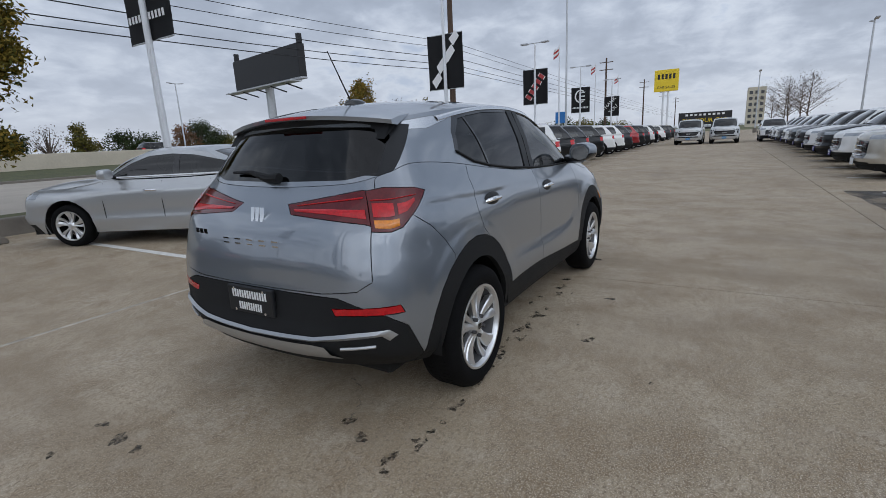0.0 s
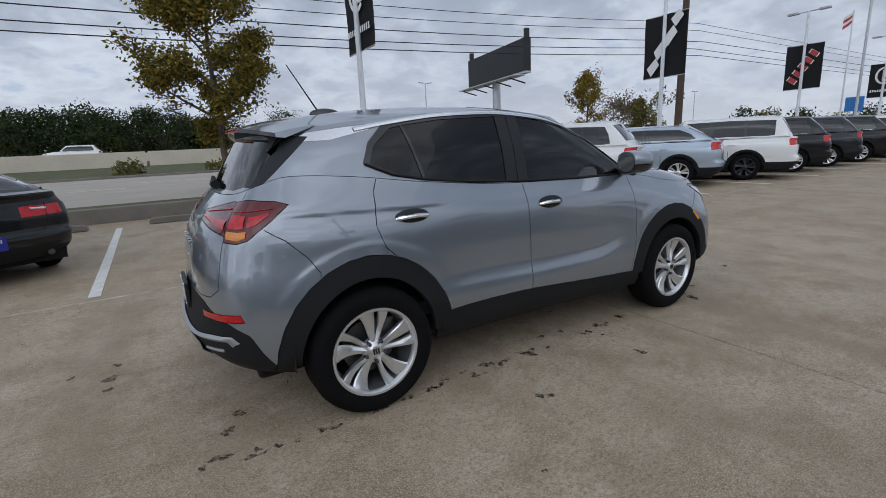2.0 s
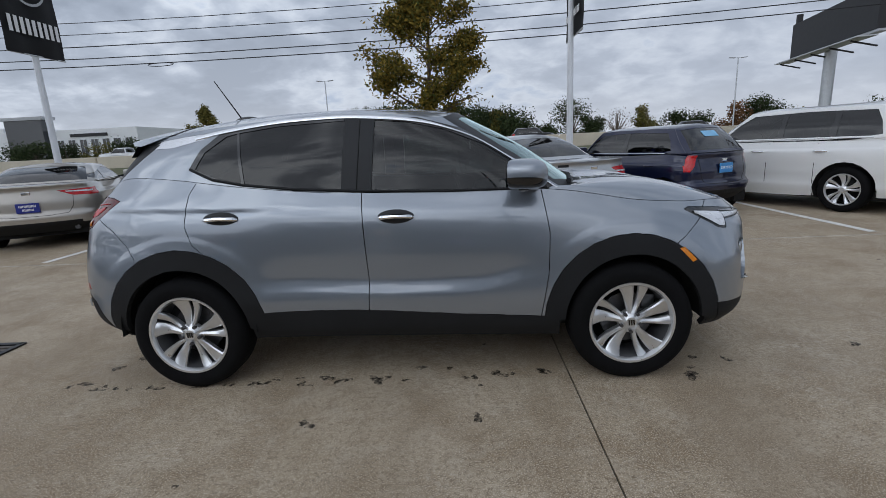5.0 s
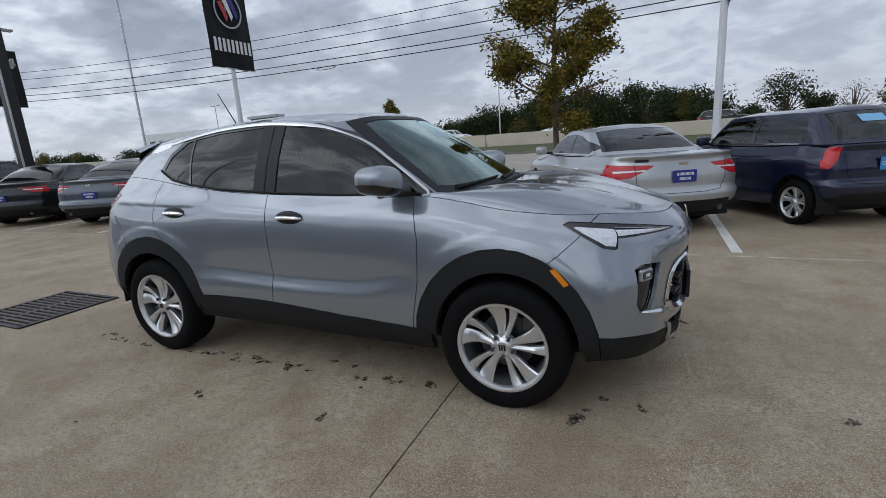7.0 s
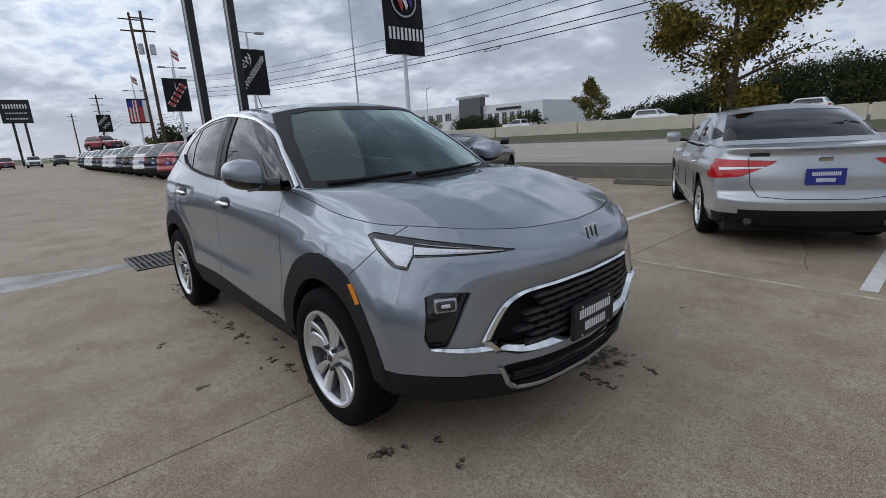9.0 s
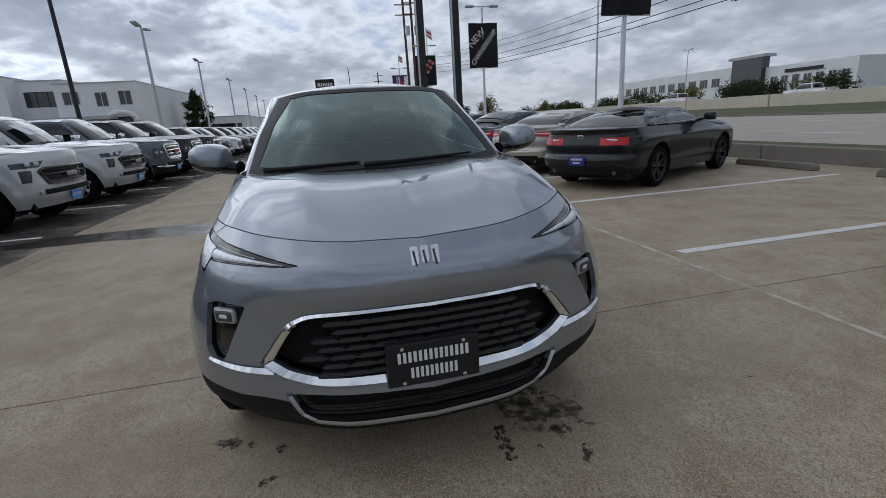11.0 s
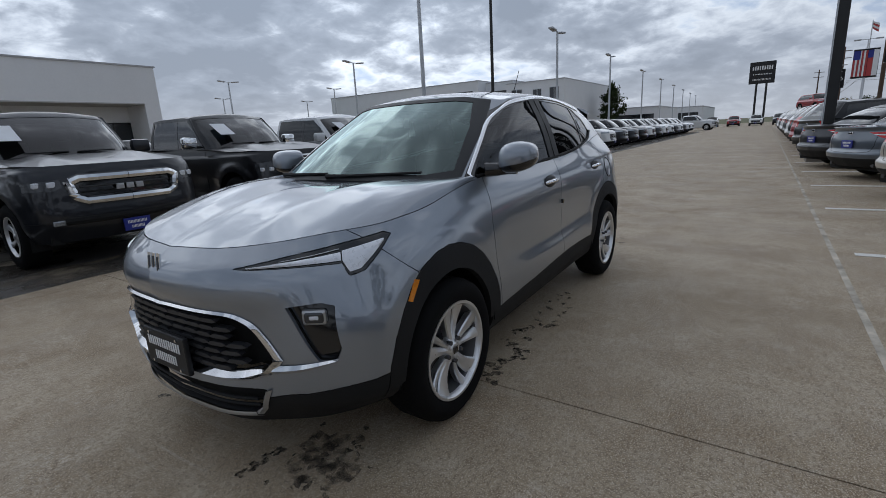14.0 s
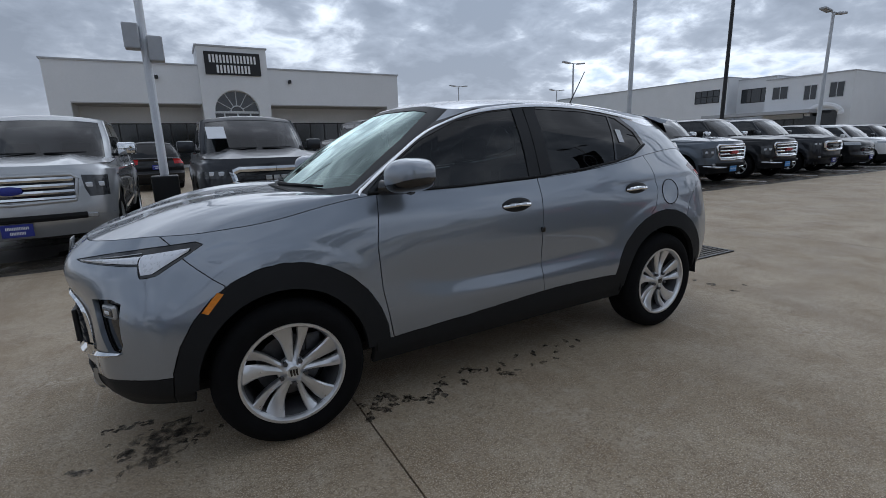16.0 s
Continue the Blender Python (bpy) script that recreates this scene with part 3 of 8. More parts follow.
for k in range(1, 6):
    a = math.pi * k / 6
    link_mesh("glazing_bar", tube([(cx + 0.5 * math.cos(a), FY + 0.17, spring + 0.5 * math.sin(a)), (cx + rad * math.cos(a), FY + 0.17, spring + rad * math.sin(a))], 0.04, 6), M["mullion"], aw)
for r_ in (0.5, rad):
    link_mesh("arch_bar", tube([(cx + r_ * math.cos(math.pi * k / 16), FY + 0.2, spring + r_ * math.sin(math.pi * k / 16)) for k in range(17)], 0.06, 6), M["mullion"], aw)
link_mesh("transom", box((cx - rad, FY + 0.12, spring - 0.1), (cx + rad, FY + 0.24, spring + 0.08)), M["mullion"], aw)
for x in (-1.0, 0, 1.0):
    link_mesh("door_post", box((cx + x - 0.05, FY + 0.12, 0), (cx + x + 0.05, FY + 0.22, spring)), M["mullion"], aw)
sg = link_mesh("sign", box((-5.62, FY + 0.55, 7.32), (-1.45, FY + 0.68, 9.05), 0.02), M["black_panel"], B1, "black sign panel with white lettering")
bars("sign_bars", B1, Matrix.Translation((-3.53, FY + 0.69, 8.52)) @ Euler((radians(90), 0, radians(180))).to_matrix().to_4x4(), 3.5, [(0, 0.6, 14)], M["letter"], depth=0.02)
bars("sign_bars", B1, Matrix.Translation((-3.53, FY + 0.69, 7.75)) @ Euler((radians(90), 0, radians(180))).to_matrix().to_4x4(), 2.5, [(0, 0.6, 10)], M["letter"], depth=0.02)
for x0, x1, n_ in ((-0.9, 7.6, 7), (-17.1, -6.2, 8)):
    window(B1, (min(x0, x1), FY - 3.2, 0.3), (max(x0, x1), FY - 3.2, 3.7), "y", n_, 2, frame_mat="black_paint")
    block("soffit", (min(x0, x1), FY - 3.2, 5.04), (max(x0, x1), FY, 5.12), M["soffit"], B1)
for x in (-8.0, 2.0):
    block("wall_lamp", (x - 0.12, FY, 6.9), (x + 0.12, FY + 0.3, 7.15), M["black_paint"], B1)

# long two-storey white building
B2 = thing("service_building", "long white two-storey service building with a band of dark windows", "building")
for y0, y1, xf, top in ((-84.0, -44.1, -79.0, 10.75), (-44.1, -38.2, -82.0, 10.35), (-38.2, -27.2, -79.0, 9.5)):
    block("wall", (-112, y0, -0.2), (xf, y1 - .002, top), M["white"], B2)
    block("coping", (-112.1, y0 - .05, top), (xf + .1, y1 + .05, top + .16), M["trimgrey"], B2)
for y0, y1, z0, z1, xf, n_ in ((-49.6, -45.4, 7.0, 9.0, -79, 4), (-43.4, -38.9, 6.7, 8.8, -82, 3), (-37.2, -35.1, 6.6, 8.4, -79, 2), (-33.0, -31.4, 6.2, 8.2, -79, 2), (-29.9, -28.2, 6.3, 8.3, -79, 2)):
    window(B2, (xf, y0, z0), (xf, y1, z1), "x", n_, 2 if n_ == 4 else 1, frame_mat="mullion" if n_ == 2 else "black_paint")
block("canopy", (-79.0, -46.0, 4.3), (-75.5, -30.5, 4.75), M["trimgrey"], B2)
window(B2, (-78.9, -46.0, 0.2), (-78.9, -38.4, 3.6), "x", 6, 1, frame_mat="black_paint")
window(B2, (-78.9, -37.6, 0.2), (-78.9, -30.0, 3.6), "x", 6, 1, frame_mat="black_paint")
link_mesh("entrance_arch", tube([(-77.5, -29.6 + 2.0 * math.cos(math.pi * k / 14), 3.9 + 1.3 * math.sin(math.pi * k / 14)) for k in range(15)], .38, 8), M["white"], B2)
block("entrance_door", (-78.95, -32.6, 0), (-78.7, -28.6, 4.6), M["darkglass"], B2)
block("rooftop_unit", (-96, -62, 10.75), (-92, -58, 12.0), M["trimgrey"], B2)
B3 = thing("far_showroom", "low white showroom farther down the lot", "building")
block("wall", (-135, -30, -0.2), (-108, -17, 4.6), M["white"], B3)
block("coping", (-135.1, -30.1, 4.6), (-107.9, -16.9, 4.8), M["trimgrey"], B3)
window(B3, (-108, -28, 0.3), (-108, -18, 3.2), "x", 6, 1, frame_mat="black_paint")
B3b = thing("far_showroom", "second low white showroom farther down the lot", "building")
block("wall", (-175, -24, -0.2), (-140, -12, 4.8), M["white"], B3b)
block("coping", (-175.1, -24.1, 4.8), (-139.9, -11.9, 5.0), M["trimgrey"], B3b)
window(B3b, (-140, -23, 0.3), (-140, -13, 3.4), "x", 6, 1, frame_mat="black_paint")

# office beyond the highway
B4 = thing("office_building", "white office building with tall dark windows beyond the highway", "building")
block("wall", (-176, 120, 0), (-122, 150, 11.2), M["white"], B4)
block("wall", (-122, 118, 0), (-84, 150, 9.8), M["white"], B4)
block("glass_tower", (-118, 116.5, 0), (-108, 119, 12.6), M["darkglass"], B4)
block("tower_cap", (-119, 116, 12.6), (-107, 120, 13.4), M["trimgrey"], B4)
block("sign", (-102, 117.7, 7.9), (-92, 118, 8.7), M["black_panel"], B4)
for i in range(7):
    window(B4, (-106 + i * 3.1, 118, 1.6), (-106 + i * 3.1 + 1.9, 118, 7.2), "y", 2, 3, out=-0.12)
for i in range(10):
    window(B4, (-174 + i * 5, 120, 6.0), (-174 + i * 5 + 3.2, 120, 8.6), "y", 3, 1, out=-0.12)

# tower block far down the road
B5 = thing("apartment_tower", "pale apartment tower far down the road", "building")
block("wall", (300, -18.5, 0), (312, -10.5, 20), M["barrier"], B5)
for k in range(6):
    for j_ in range(3):
        block("window", (299.9, -17.7 + j_ * 2.5, 1.6 + k * 3.0), (300.02, -16.2 + j_ * 2.5, 3.2 + k * 3.0), M["darkglass"], B5)

# ---------------- poles, banners, signs, wires ----------------
def banner(x, y, z0, kind, top_lamp=True, height=7.6, group="banner poles", w=1.8, h=2.5):
    b = thing("banner_pole", "white pole with a black banner bearing %s" % {
        "ring": "a round emblem", "new": "diagonal white words", "thanks": "diagonal white words", "ce": "a round white emblem",
        "red": "red and white diagonal bars", "zig": "white diagonal shapes", "flag": "red, white and dark stripes"}[kind], "banner pole", group)
    b.location = (x, y, 0)
    link_mesh("pole", tube([(0, 0, 0), (0, 0, height)], [0.095, 0.06], 12), M["whitepole"], b)
    link_mesh("foot", tube([(0, 0, 0), (0, 0, 0.55)], 0.26, 14), M["kerb"], b)
    # cloth with a slight ripple
    bm = bmesh.new()
    n_ = 14
    for side in (0,):
        grid = [[bm.verts.new((0.10 + 0.03 * math.sin(3.5 * i / n_ * math.pi) + 0.02 * math.sin(j), -w / 2 + w * i / n_, z0 + h * j / 6)) for j in range(7)] for i in range(n_ + 1)]
        for i in range(n_):
            for j in range(6):
                bm.faces.new((grid[i][j], grid[i + 1][j], grid[i + 1][j + 1], grid[i][j + 1]))
    bmesh.ops.solidify(bm, geom=list(bm.faces), thickness=0.012)
    link_mesh("cloth", bm, M["black_panel"], b, smooth=True)
    for z in (z0 + 0.01, z0 + h - 0.01):
        link_mesh("arm", tube([(0.09, -w / 2, z), (0.09, w / 2, z)], 0.018, 6), M["steel"], b)
    face = 1 if x < 0 else -1    # the printed side that looks along the lot

    def on(dx, dz, turn=0.0):
        return Matrix.Translation((0.10 + face * 0.065, dx * face, z0 + h / 2 + dz)) @ Euler((radians(90), 0, radians(90 * face))).to_matrix().to_4x4() @ Matrix.Rotation(radians(turn), 4, "Z")
    if kind == "ring":
        bm = bmesh.new()
        k = 28
        for r0, r1 in ((0.50, 0.56),):
            a = [bm.verts.new((r0 * math.cos(2 * math.pi * q / k), r0 * math.sin(2 * math.pi * q / k), 0)) for q in range(k)]
            c = [bm.verts.new((r1 * math.cos(2 * math.pi * q / k), r1 * math.sin(2 * math.pi * q / k), 0)) for q in range(k)]
            for q in range(k):
                bm.faces.new((a[q], c[q], c[(q + 1) % k], a[(q + 1) % k]))
        bm.transform(on(0, 0.55))
        link_mesh("emblem_ring", bm, M["trimgrey"], b)
        for q, mm in zip((-1, 0, 1), ("redletter", "letter", "plate_blue")):
            link_mesh("emblem_bar", slab([(q * 0.22 - 0.1, 0.3), (q * 0.22 + 0.08, 0.3), (q * 0.22 + 0.12, -0.2), (q * 0.22 - 0.0, -0.32)], 0.004, "z"), M[mm], b).matrix_basis = on(0, 0.55, 18)
        bars("name_bars", b, on(0, -0.55), 1.5, [(0, 0.40, 9)], M["letter"])
    elif kind in ("new", "thanks"):
        a, c = ("NEW", "OWNERSHIP") if kind == "new" else ("THANK", "YOU")
        text_mesh("word", a, 0.55 if kind == "new" else 0.6, M["letter"], b, on(-0.42 if kind == "new" else -0.3, 0.42 if kind == "new" else 0.3, 45))
        text_mesh("word", c, 0.42 if kind == "new" else 0.6, M["letter"], b, on(0.02 if kind == "new" else 0.2, -0.1 if kind == "new" else -0.35, 52 if kind == "new" else 45))
    elif kind == "ce":
        bm = bmesh.new()
        k = 28
        a = [bm.verts.new((0.42 * math.cos(2 * math.pi * q / k), 0.5 * math.sin(2 * math.pi * q / k), 0)) for q in range(4, 25)]
        c = [bm.verts.new((0.56 * math.cos(2 * math.pi * q / k), 0.62 * math.sin(2 * math.pi * q / k), 0)) for q in range(4, 25)]
        for q in range(len(a) - 1):
            bm.faces.new((a[q], c[q], c[q + 1], a[q + 1]))
        for dz in (-0.35, 0, 0.35):
            bm_box(bm, (-0.12, dz - 0.05, 0), (0.45, dz + 0.05, 0.004))
        bm_box(bm, (-0.14, -0.4, 0), (-0.02, 0.4, 0.004))
        bm.transform(on(0, 0.35))
        link_mesh("emblem", bm, M["letter"], b)
        bars("name_bars", b, on(0, -0.72), 1.5, [(0, 0.16, 11)], M["letter"])
    elif kind == "red":
        bars("name_bars", b, on(0.0, 0.0, 55), 1.9, [(0, 0.52, 5)], M["letter"], depth=0.003)
        bars("name_bars", b, on(0.0, 0.0, 55), 1.88, [(0, 0.42, 5)], M["redletter"], depth=0.006)
    elif kind == "zig":
        for dx, dz, s in ((-0.45, -0.75, 0.34), (-0.15, -0.1, 0.42), (0.25, 0.35, 0.36), (0.5, 0.95, 0.3)):
            link_mesh("emblem_bar", slab([(-s, -0.12), (s * 0.6, -0.2), (s, 0.1), (-s * 0.5, 0.22)], 0.004, "z"), M["letter"], b).matrix_basis = on(dx, dz, 58)
    elif kind == "flag":
        for q in range(7):
            link_mesh("stripe", slab([(-0.88 + q * 0.14, -1.1), (-0.75 + q * 0.14, -1.1), (-0.75 + q * 0.14, 1.1), (-0.88 + q * 0.14, 1.1)], 0.004, "z"), M["redletter" if q % 2 == 0 else "letter"], b).matrix_basis = on(0, 0)
        for x0_, x1_, z0_, z1_, mm in ((-0.88, -0.40, 0.35, 1.1, "plate_blue"), (0.12, 0.48, 0.45, 1.1, "plate_blue"), (0.12, 0.48, -1.1, 0.44, "redletter"), (0.49, 0.86, -1.1, 1.1, "letter")):
            link_mesh("flag_field", slab([(x0_, z0_), (x1_, z0_), (x1_, z1_), (x0_, z1_)], 0.007, "z"), M[mm], b).matrix_basis = on(0, 0)
    if top_lamp:
        link_mesh("lamp_arm", tube([(0, -0.55, height), (0, 0.55, height)], 0.03, 6), M["steel"], b)
        for s in (-1, 1):
            link_mesh("lamp_head", box((-0.14, s * 0.75 - 0.26, height - 0.05), (0.14, s * 0.75 + 0.26, height + 0.06), 0.03), M["trimgrey"], b)
    return b


PY = 9.95
banner(-11.0, 9.45, 4.2, "ring")
banner(3.3, PY, 4.0, "ce")
banner(15.95, 9.15, 3.6, "zig", h=2.35)
banner(30.1, PY, 3.5, "red", h=2.4)
banner(45.0, 10.6, 3.3, "ce", h=2.4)
banner(60.0, 10.6, 3.2, "thanks", h=2.4)
banner(-25.2, 9.4, 4.2, "new")
banner(-39.3, 8.8, 4.3, "red")
banner(-56.0, 9.0, 4.3, "flag")
banner(-84.0, 9.5, 4.6, "thanks")


def lot_lamp(x, y, h, heads=2, label="tall grey steel lot lamp with flat twin heads", turn=0.0, dark=False):
    p = thing("lot_lamp", label, "street lamp", "lot lamps")
    p.matrix_basis = pose(x, y, 0, 0, 0, turn)
    link_mesh("base", tube([(0, 0, 0), (0, 0, 0.75)], 0.3, 16), M["kerb"], p)
    link_mesh("pole", tube([(0, 0, 0), (0, 0, h)], [0.11, 0.075], 12), M["black_paint" if dark else "steel"], p)
    if heads:
        link_mesh("cross_arm", tube([(-0.75, 0, h - 0.02), (0.75, 0, h - 0.02)], 0.035, 6), M["steel"], p)
        for s in (-1, 1):
            hd = link_mesh("lamp_head", box((-0.42, -0.17, -0.06), (0.42, 0.17, 0.06), 0.04), M["trimgrey"], p)
            hd.matrix_basis = pose(s * 0.85, 0, h + 0.02, 0, s * -6, 0)
    return p


lot_lamp(-30.3, -10.4, 7.75)
lot_lamp(-47.0, -11.2, 7.9)
lot_lamp(-30.5, -29.8, 8.1)
lot_lamp(-30.0, -48.7, 8.3)
lot_lamp(-45.4, -48.0, 8.2)
for i in range(6):
    lot_lamp(-66 - i * 17.0, -12.0 - i * 0.6, 8.0)
for i in range(4):
    lot_lamp(-8.0 - i * 16, -66, 8.2)
lot_lamp(-16.5, -12.0, 11.0, 0, "tall slim grey steel mast")
lot_lamp(-23.7, -12.0, 11.5, 0, "tall slim black steel mast", dark=True)
lot_lamp(58.0, -13.2, 10.3)
lot_lamp(90.0, -6.0, 9.5)
lot_lamp(45.0, 12.0, 15.0, 0, "tall slim grey steel mast")
lot_lamp(-40.2, 26.0, 16.0, 0, "tall slim grey steel mast")
for x in (-80, -20, 40, 85, 120):
    lot_lamp(x, 69.5, 11.5, 2, "highway lamp on a tall grey pole")

# sign pylon: two black posts
pyl = thing("sign_pylon", "two thick black steel posts of a tall dealership pylon", "sign pylon")
for y in (3.5, 4.85):
    link_mesh("post", box((-15.0, y - 0.14, 0), (-14.7, y + 0.14, 9.5), 0.02), M["black_paint"], pyl)
    link_mesh("plinth", box((-15.25, y - 0.42, -0.02), (-14.42, y + 0.42, 0.42), 0.02), M["kerb"], pyl)
    link_mesh("edge_strip", box((-14.72, y - 0.16, 0.05), (-14.68, y - 0.12, 9.5)), M["steel"], pyl)

# yellow sign far down the road
ys = thing("yellow_sign", "yellow rental sign on two white posts", "sign")
for dy in (-1.6, 1.6):
    link_mesh("post", tube([(112, 9.75 + dy * .3, 0), (112, 9.75 + dy * .3, 13.3)], 0.2, 10), M["whitepole"], ys)
link_mesh("panel", box((111.6, 7.4, 9.1), (112.3, 12.1, 13.5), 0.05), M["yellow"], ys)
bars("name_bars", ys, Matrix.Translation((111.58, 9.75, 12.1)) @ Euler((radians(90), 0, radians(-90))).to_matrix().to_4x4(), 3.4, [(0, 1.0, 5)], M["black_panel"])
text_mesh("words", "CAR SALES", 0.72, M["black_panel"], ys, Matrix.Translation((111.58, 9.75, 9.9)) @ Euler((radians(90), 0, radians(-90))).to_matrix().to_4x4())

# big billboard over the road
bb = thing("billboard", "large dark blank billboard on a steel column", "billboard")
bb.matrix_basis = pose(27.6, 34.5, 0, 0, 0, -101)
link_mesh("column", tube([(0, 0, 0.2), (0, 0, 6.9)], 0.38, 16), M["steel"], bb)
link_mesh("panel", box((-5.75, -0.35, 7.1), (5.75, 0.35, 9.75), 0.04), M["black_panel"], bb)
link_mesh("frame", box((-5.85, -0.3, 6.95), (5.85, 0.3, 7.1)), M["trimgrey"], bb)
link_mesh("catwalk", box((-5.9, -1.4, 6.7), (5.9, -0.3, 6.78)), M["steel"], bb)
for x in (-5, -2.5, 0, 2.5, 5):
    link_mesh("bracket", tube([(x, -1.3, 6.6), (x, 0.2, 6.2)], 0.06, 6), M["black_paint"], bb)
for x in (-5.7, 5.8):
    link_mesh("top_box", box((x * .97 - 0.16, -0.2, 9.75), (x * .97 + 0.16, 0.2, 10.5), 0.03), M["black_panel"], bb)

b2 = thing("roadside_billboard", "wide dark billboard with yellow words far down the road", "billboard")
for y in (-1.5, 8):
    link_mesh("post", tube([(150, 0.0 + y, -.1), (150, 0.0 + y, 3)], 0.3, 8), M["steel"], b2)
link_mesh("panel", box((149.6, -3.1, 0.7), (150.2, 9.9, 5.3), 0.05), M["black_panel"], b2)
text_mesh("words", "BUY YOUR CAR", 1.55, M["yellow"], b2, Matrix.Translation((149.5, 3.4, 3.0)) @ Euler((radians(90), 0, radians(-90))).to_matrix().to_4x4())
bars("small_bars", b2, Matrix.Translation((149.5, 3.4, 4.6)) @ Euler((radians(90), 0, radians(-90))).to_matrix().to_4x4(), 9.5, [(0, 0.5, 9)], M["letter"])
bars("small_bars", b2, Matrix.Translation((149.5, 3.4, 1.5)) @ Euler((radians(90), 0, radians(-90))).to_matrix().to_4x4(), 9.5, [(0, 0.55, 10)], M["letter"])

bs = thing("blue_road_sign", "blue roadside sign on two posts", "sign")
for y in (16.2, 17.1):
    link_mesh("post", tube([(59, y, 0.2), (59, y, 3.0)], 0.07, 6), M["steel"], bs)
link_mesh("panel", box((58.9, 15.9, 2.7), (59.0, 17.4, 4.1)), M["signblue"], bs)

ds = thing("dealer_sign", "black sign with white bars on a black post", "sign")
for y in (-.3, 1.4):
    link_mesh("post", tube([(-116.5, y, 0), (-116.5, y, 8.4)], 0.2, 8), M["black_paint"], ds)
link_mesh("panel", box((-116.8, -1.7, 7.9), (-116.4, 2.7, 12.1), 0.05), M["black_panel"], ds)
for z, h_, k_, sh_ in ((10.9, .75, 9, 1.0), (9.7, .22, 12, .9), (8.7, .28, 14, .9)):
    bars("name_bars", ds, Matrix.Translation((-116.38, .5, z)) @ Euler((radians(90), 0, radians(90))).to_matrix().to_4x4(), 3.4 * sh_, [(0, h_, k_)], M["letter"])

# utility poles and wires
def utility_pole(x, y, h, lean=0.0, gear=False):
    p = thing("utility_pole", "dark timber utility pole with cross arms", "utility pole", "utility poles")
    link_mesh("pole", tube([(x, y, 0.2), (x + lean, y, h)], [0.2, 0.13], 10), M["timber"], p)
    for z in (h - 0.7, h - 1.9):
        link_mesh("cross_arm", box((x + lean - 0.06, y - 1.1, z - 0.06), (x + lean + 0.06, y + 1.1, z + 0.06)), M["timber"], p)
    if gear:
        for dy in (-0.55, 0.55):
            link_mesh("transformer", tube([(x + lean, y + dy, h - 4.2), (x + lean, y + dy, h - 3.2)], 0.28, 12), M["steel"], p)
    return p


WY = 12.4
utility_pole(22.4, WY, 12.5, 0.15)
utility_pole(-60.5, 11.0, 16.5, -1.2)
utility_pole(-56.0, 11.0, 15.5, -0.3, True)
for x in (84, 128, 170, 215):
    utility_pole(x, WY + 4, 13.5)
for x in (-110, -160):
    utility_pole(x, WY, 12.5)
wires = thing("power_lines", "black overhead cables sagging between the utility poles", "power line")
for z0, k, dy in ((4.42, 0.0011, 0.0), (4.72, 0.0012, 0.3), (4.98, 0.0012, -0.2), (5.42, 0.0014, 0.1), (5.80, 0.0014, 0.2)):
    pts = []
    for i in range(-34, 41):
        x = i * 4.0
        u = x + 7.0
        if u < -46:
            u = ((u + 46 + 36) % 72) - 36
        elif u > 30:
            u = 30 - (u - 30) * 0.15
        pts.append((x, WY + dy, z0 + k * u * u))
    r_ = 0.016 if z0 < 5.3 else 0.012
    link_mesh("cable", tube(pts, r_, 5), M["wire"], wires)
bm = bmesh.new()
bm_tube(bm, [(-9.4 + 0.4 * math.cos(a) * 1.1, WY, 4.38 + 0.05 * math.sin(a)) for a in [i * math.pi / 8 for i in range(16)]], 0.012, 5)
link_mesh("cable_loop", bm, M["wire"], wires)
for x, y in ((-58.4, 9.4), (-41.6, 9.5), (38, 10.6), (52, 10.8), (66, 11)):
    fp = thing("flag_pole", "white pole flying a small flag", "flag pole", "flag poles")
    hh = 9.5 if x < 0 else 8.6
    link_mesh("pole", tube([(x, y, 0), (x, y, hh)], [0.07, 0.04], 8), M["whitepole"], fp)
    for q in range(4):
        bm = slab([(0, -0.1 - 0.15 * q), (0.2, -0.22 - 0.17 * q), (0.5, -0.34 - 0.19 * q), (0.5, -0.53 - 0.19 * q), (0.2, -0.39 - 0.17 * q), (0, -0.25 - 0.15 * q)], 0.02, "x")
        bm.transform(Matrix.Translation((x, y, hh)))
        link_mesh("flag_stripe", bm, M["redletter" if q % 2 else "letter"], fp)

# ---------------- trees ----------------
def leaf_material(name, a, b_):
    m = material(name, a, 0.8, spec=0.15, vary=0.3, scale=1.5, fine=8)
    n, l = m.node_tree.nodes, m.node_tree.links
    g = n.new("ShaderNodeNewGeometry")
    r = n.new("ShaderNodeValToRGB")
    e = r.color_ramp.elements
    e[0].color, e[1].color = (*a, 1), (*b_, 1)
    l.new(g.outputs["Random Per Island"], r.inputs[0])
    l.new(r.outputs[0], n["Principled BSDF"].inputs["Base Color"])
    return m


LEAF = {
    "oak": leaf_material("oak_leaves", (0.020, 0.034, 0.013), (0.055, 0.072, 0.028)),
    "autumn": leaf_material("autumn_leaves", (0.11, 0.115, 0.025), (0.30, 0.17, 0.03)),
    "young": leaf_material("young_tree_leaves", (0.055, 0.070, 0.018), (0.27, 0.18, 0.03)),
    "olive": leaf_material("olive_leaves", (0.09, 0.10, 0.03), (0.19, 0.15, 0.04)),
    "rust": leaf_material("rust_leaves", (0.13, 0.07, 0.035), (0.22, 0.11, 0.05)),
    "bare": leaf_material("bare_twigs", (0.13, 0.10, 0.085), (0.2, 0.16, 0.13)),
}


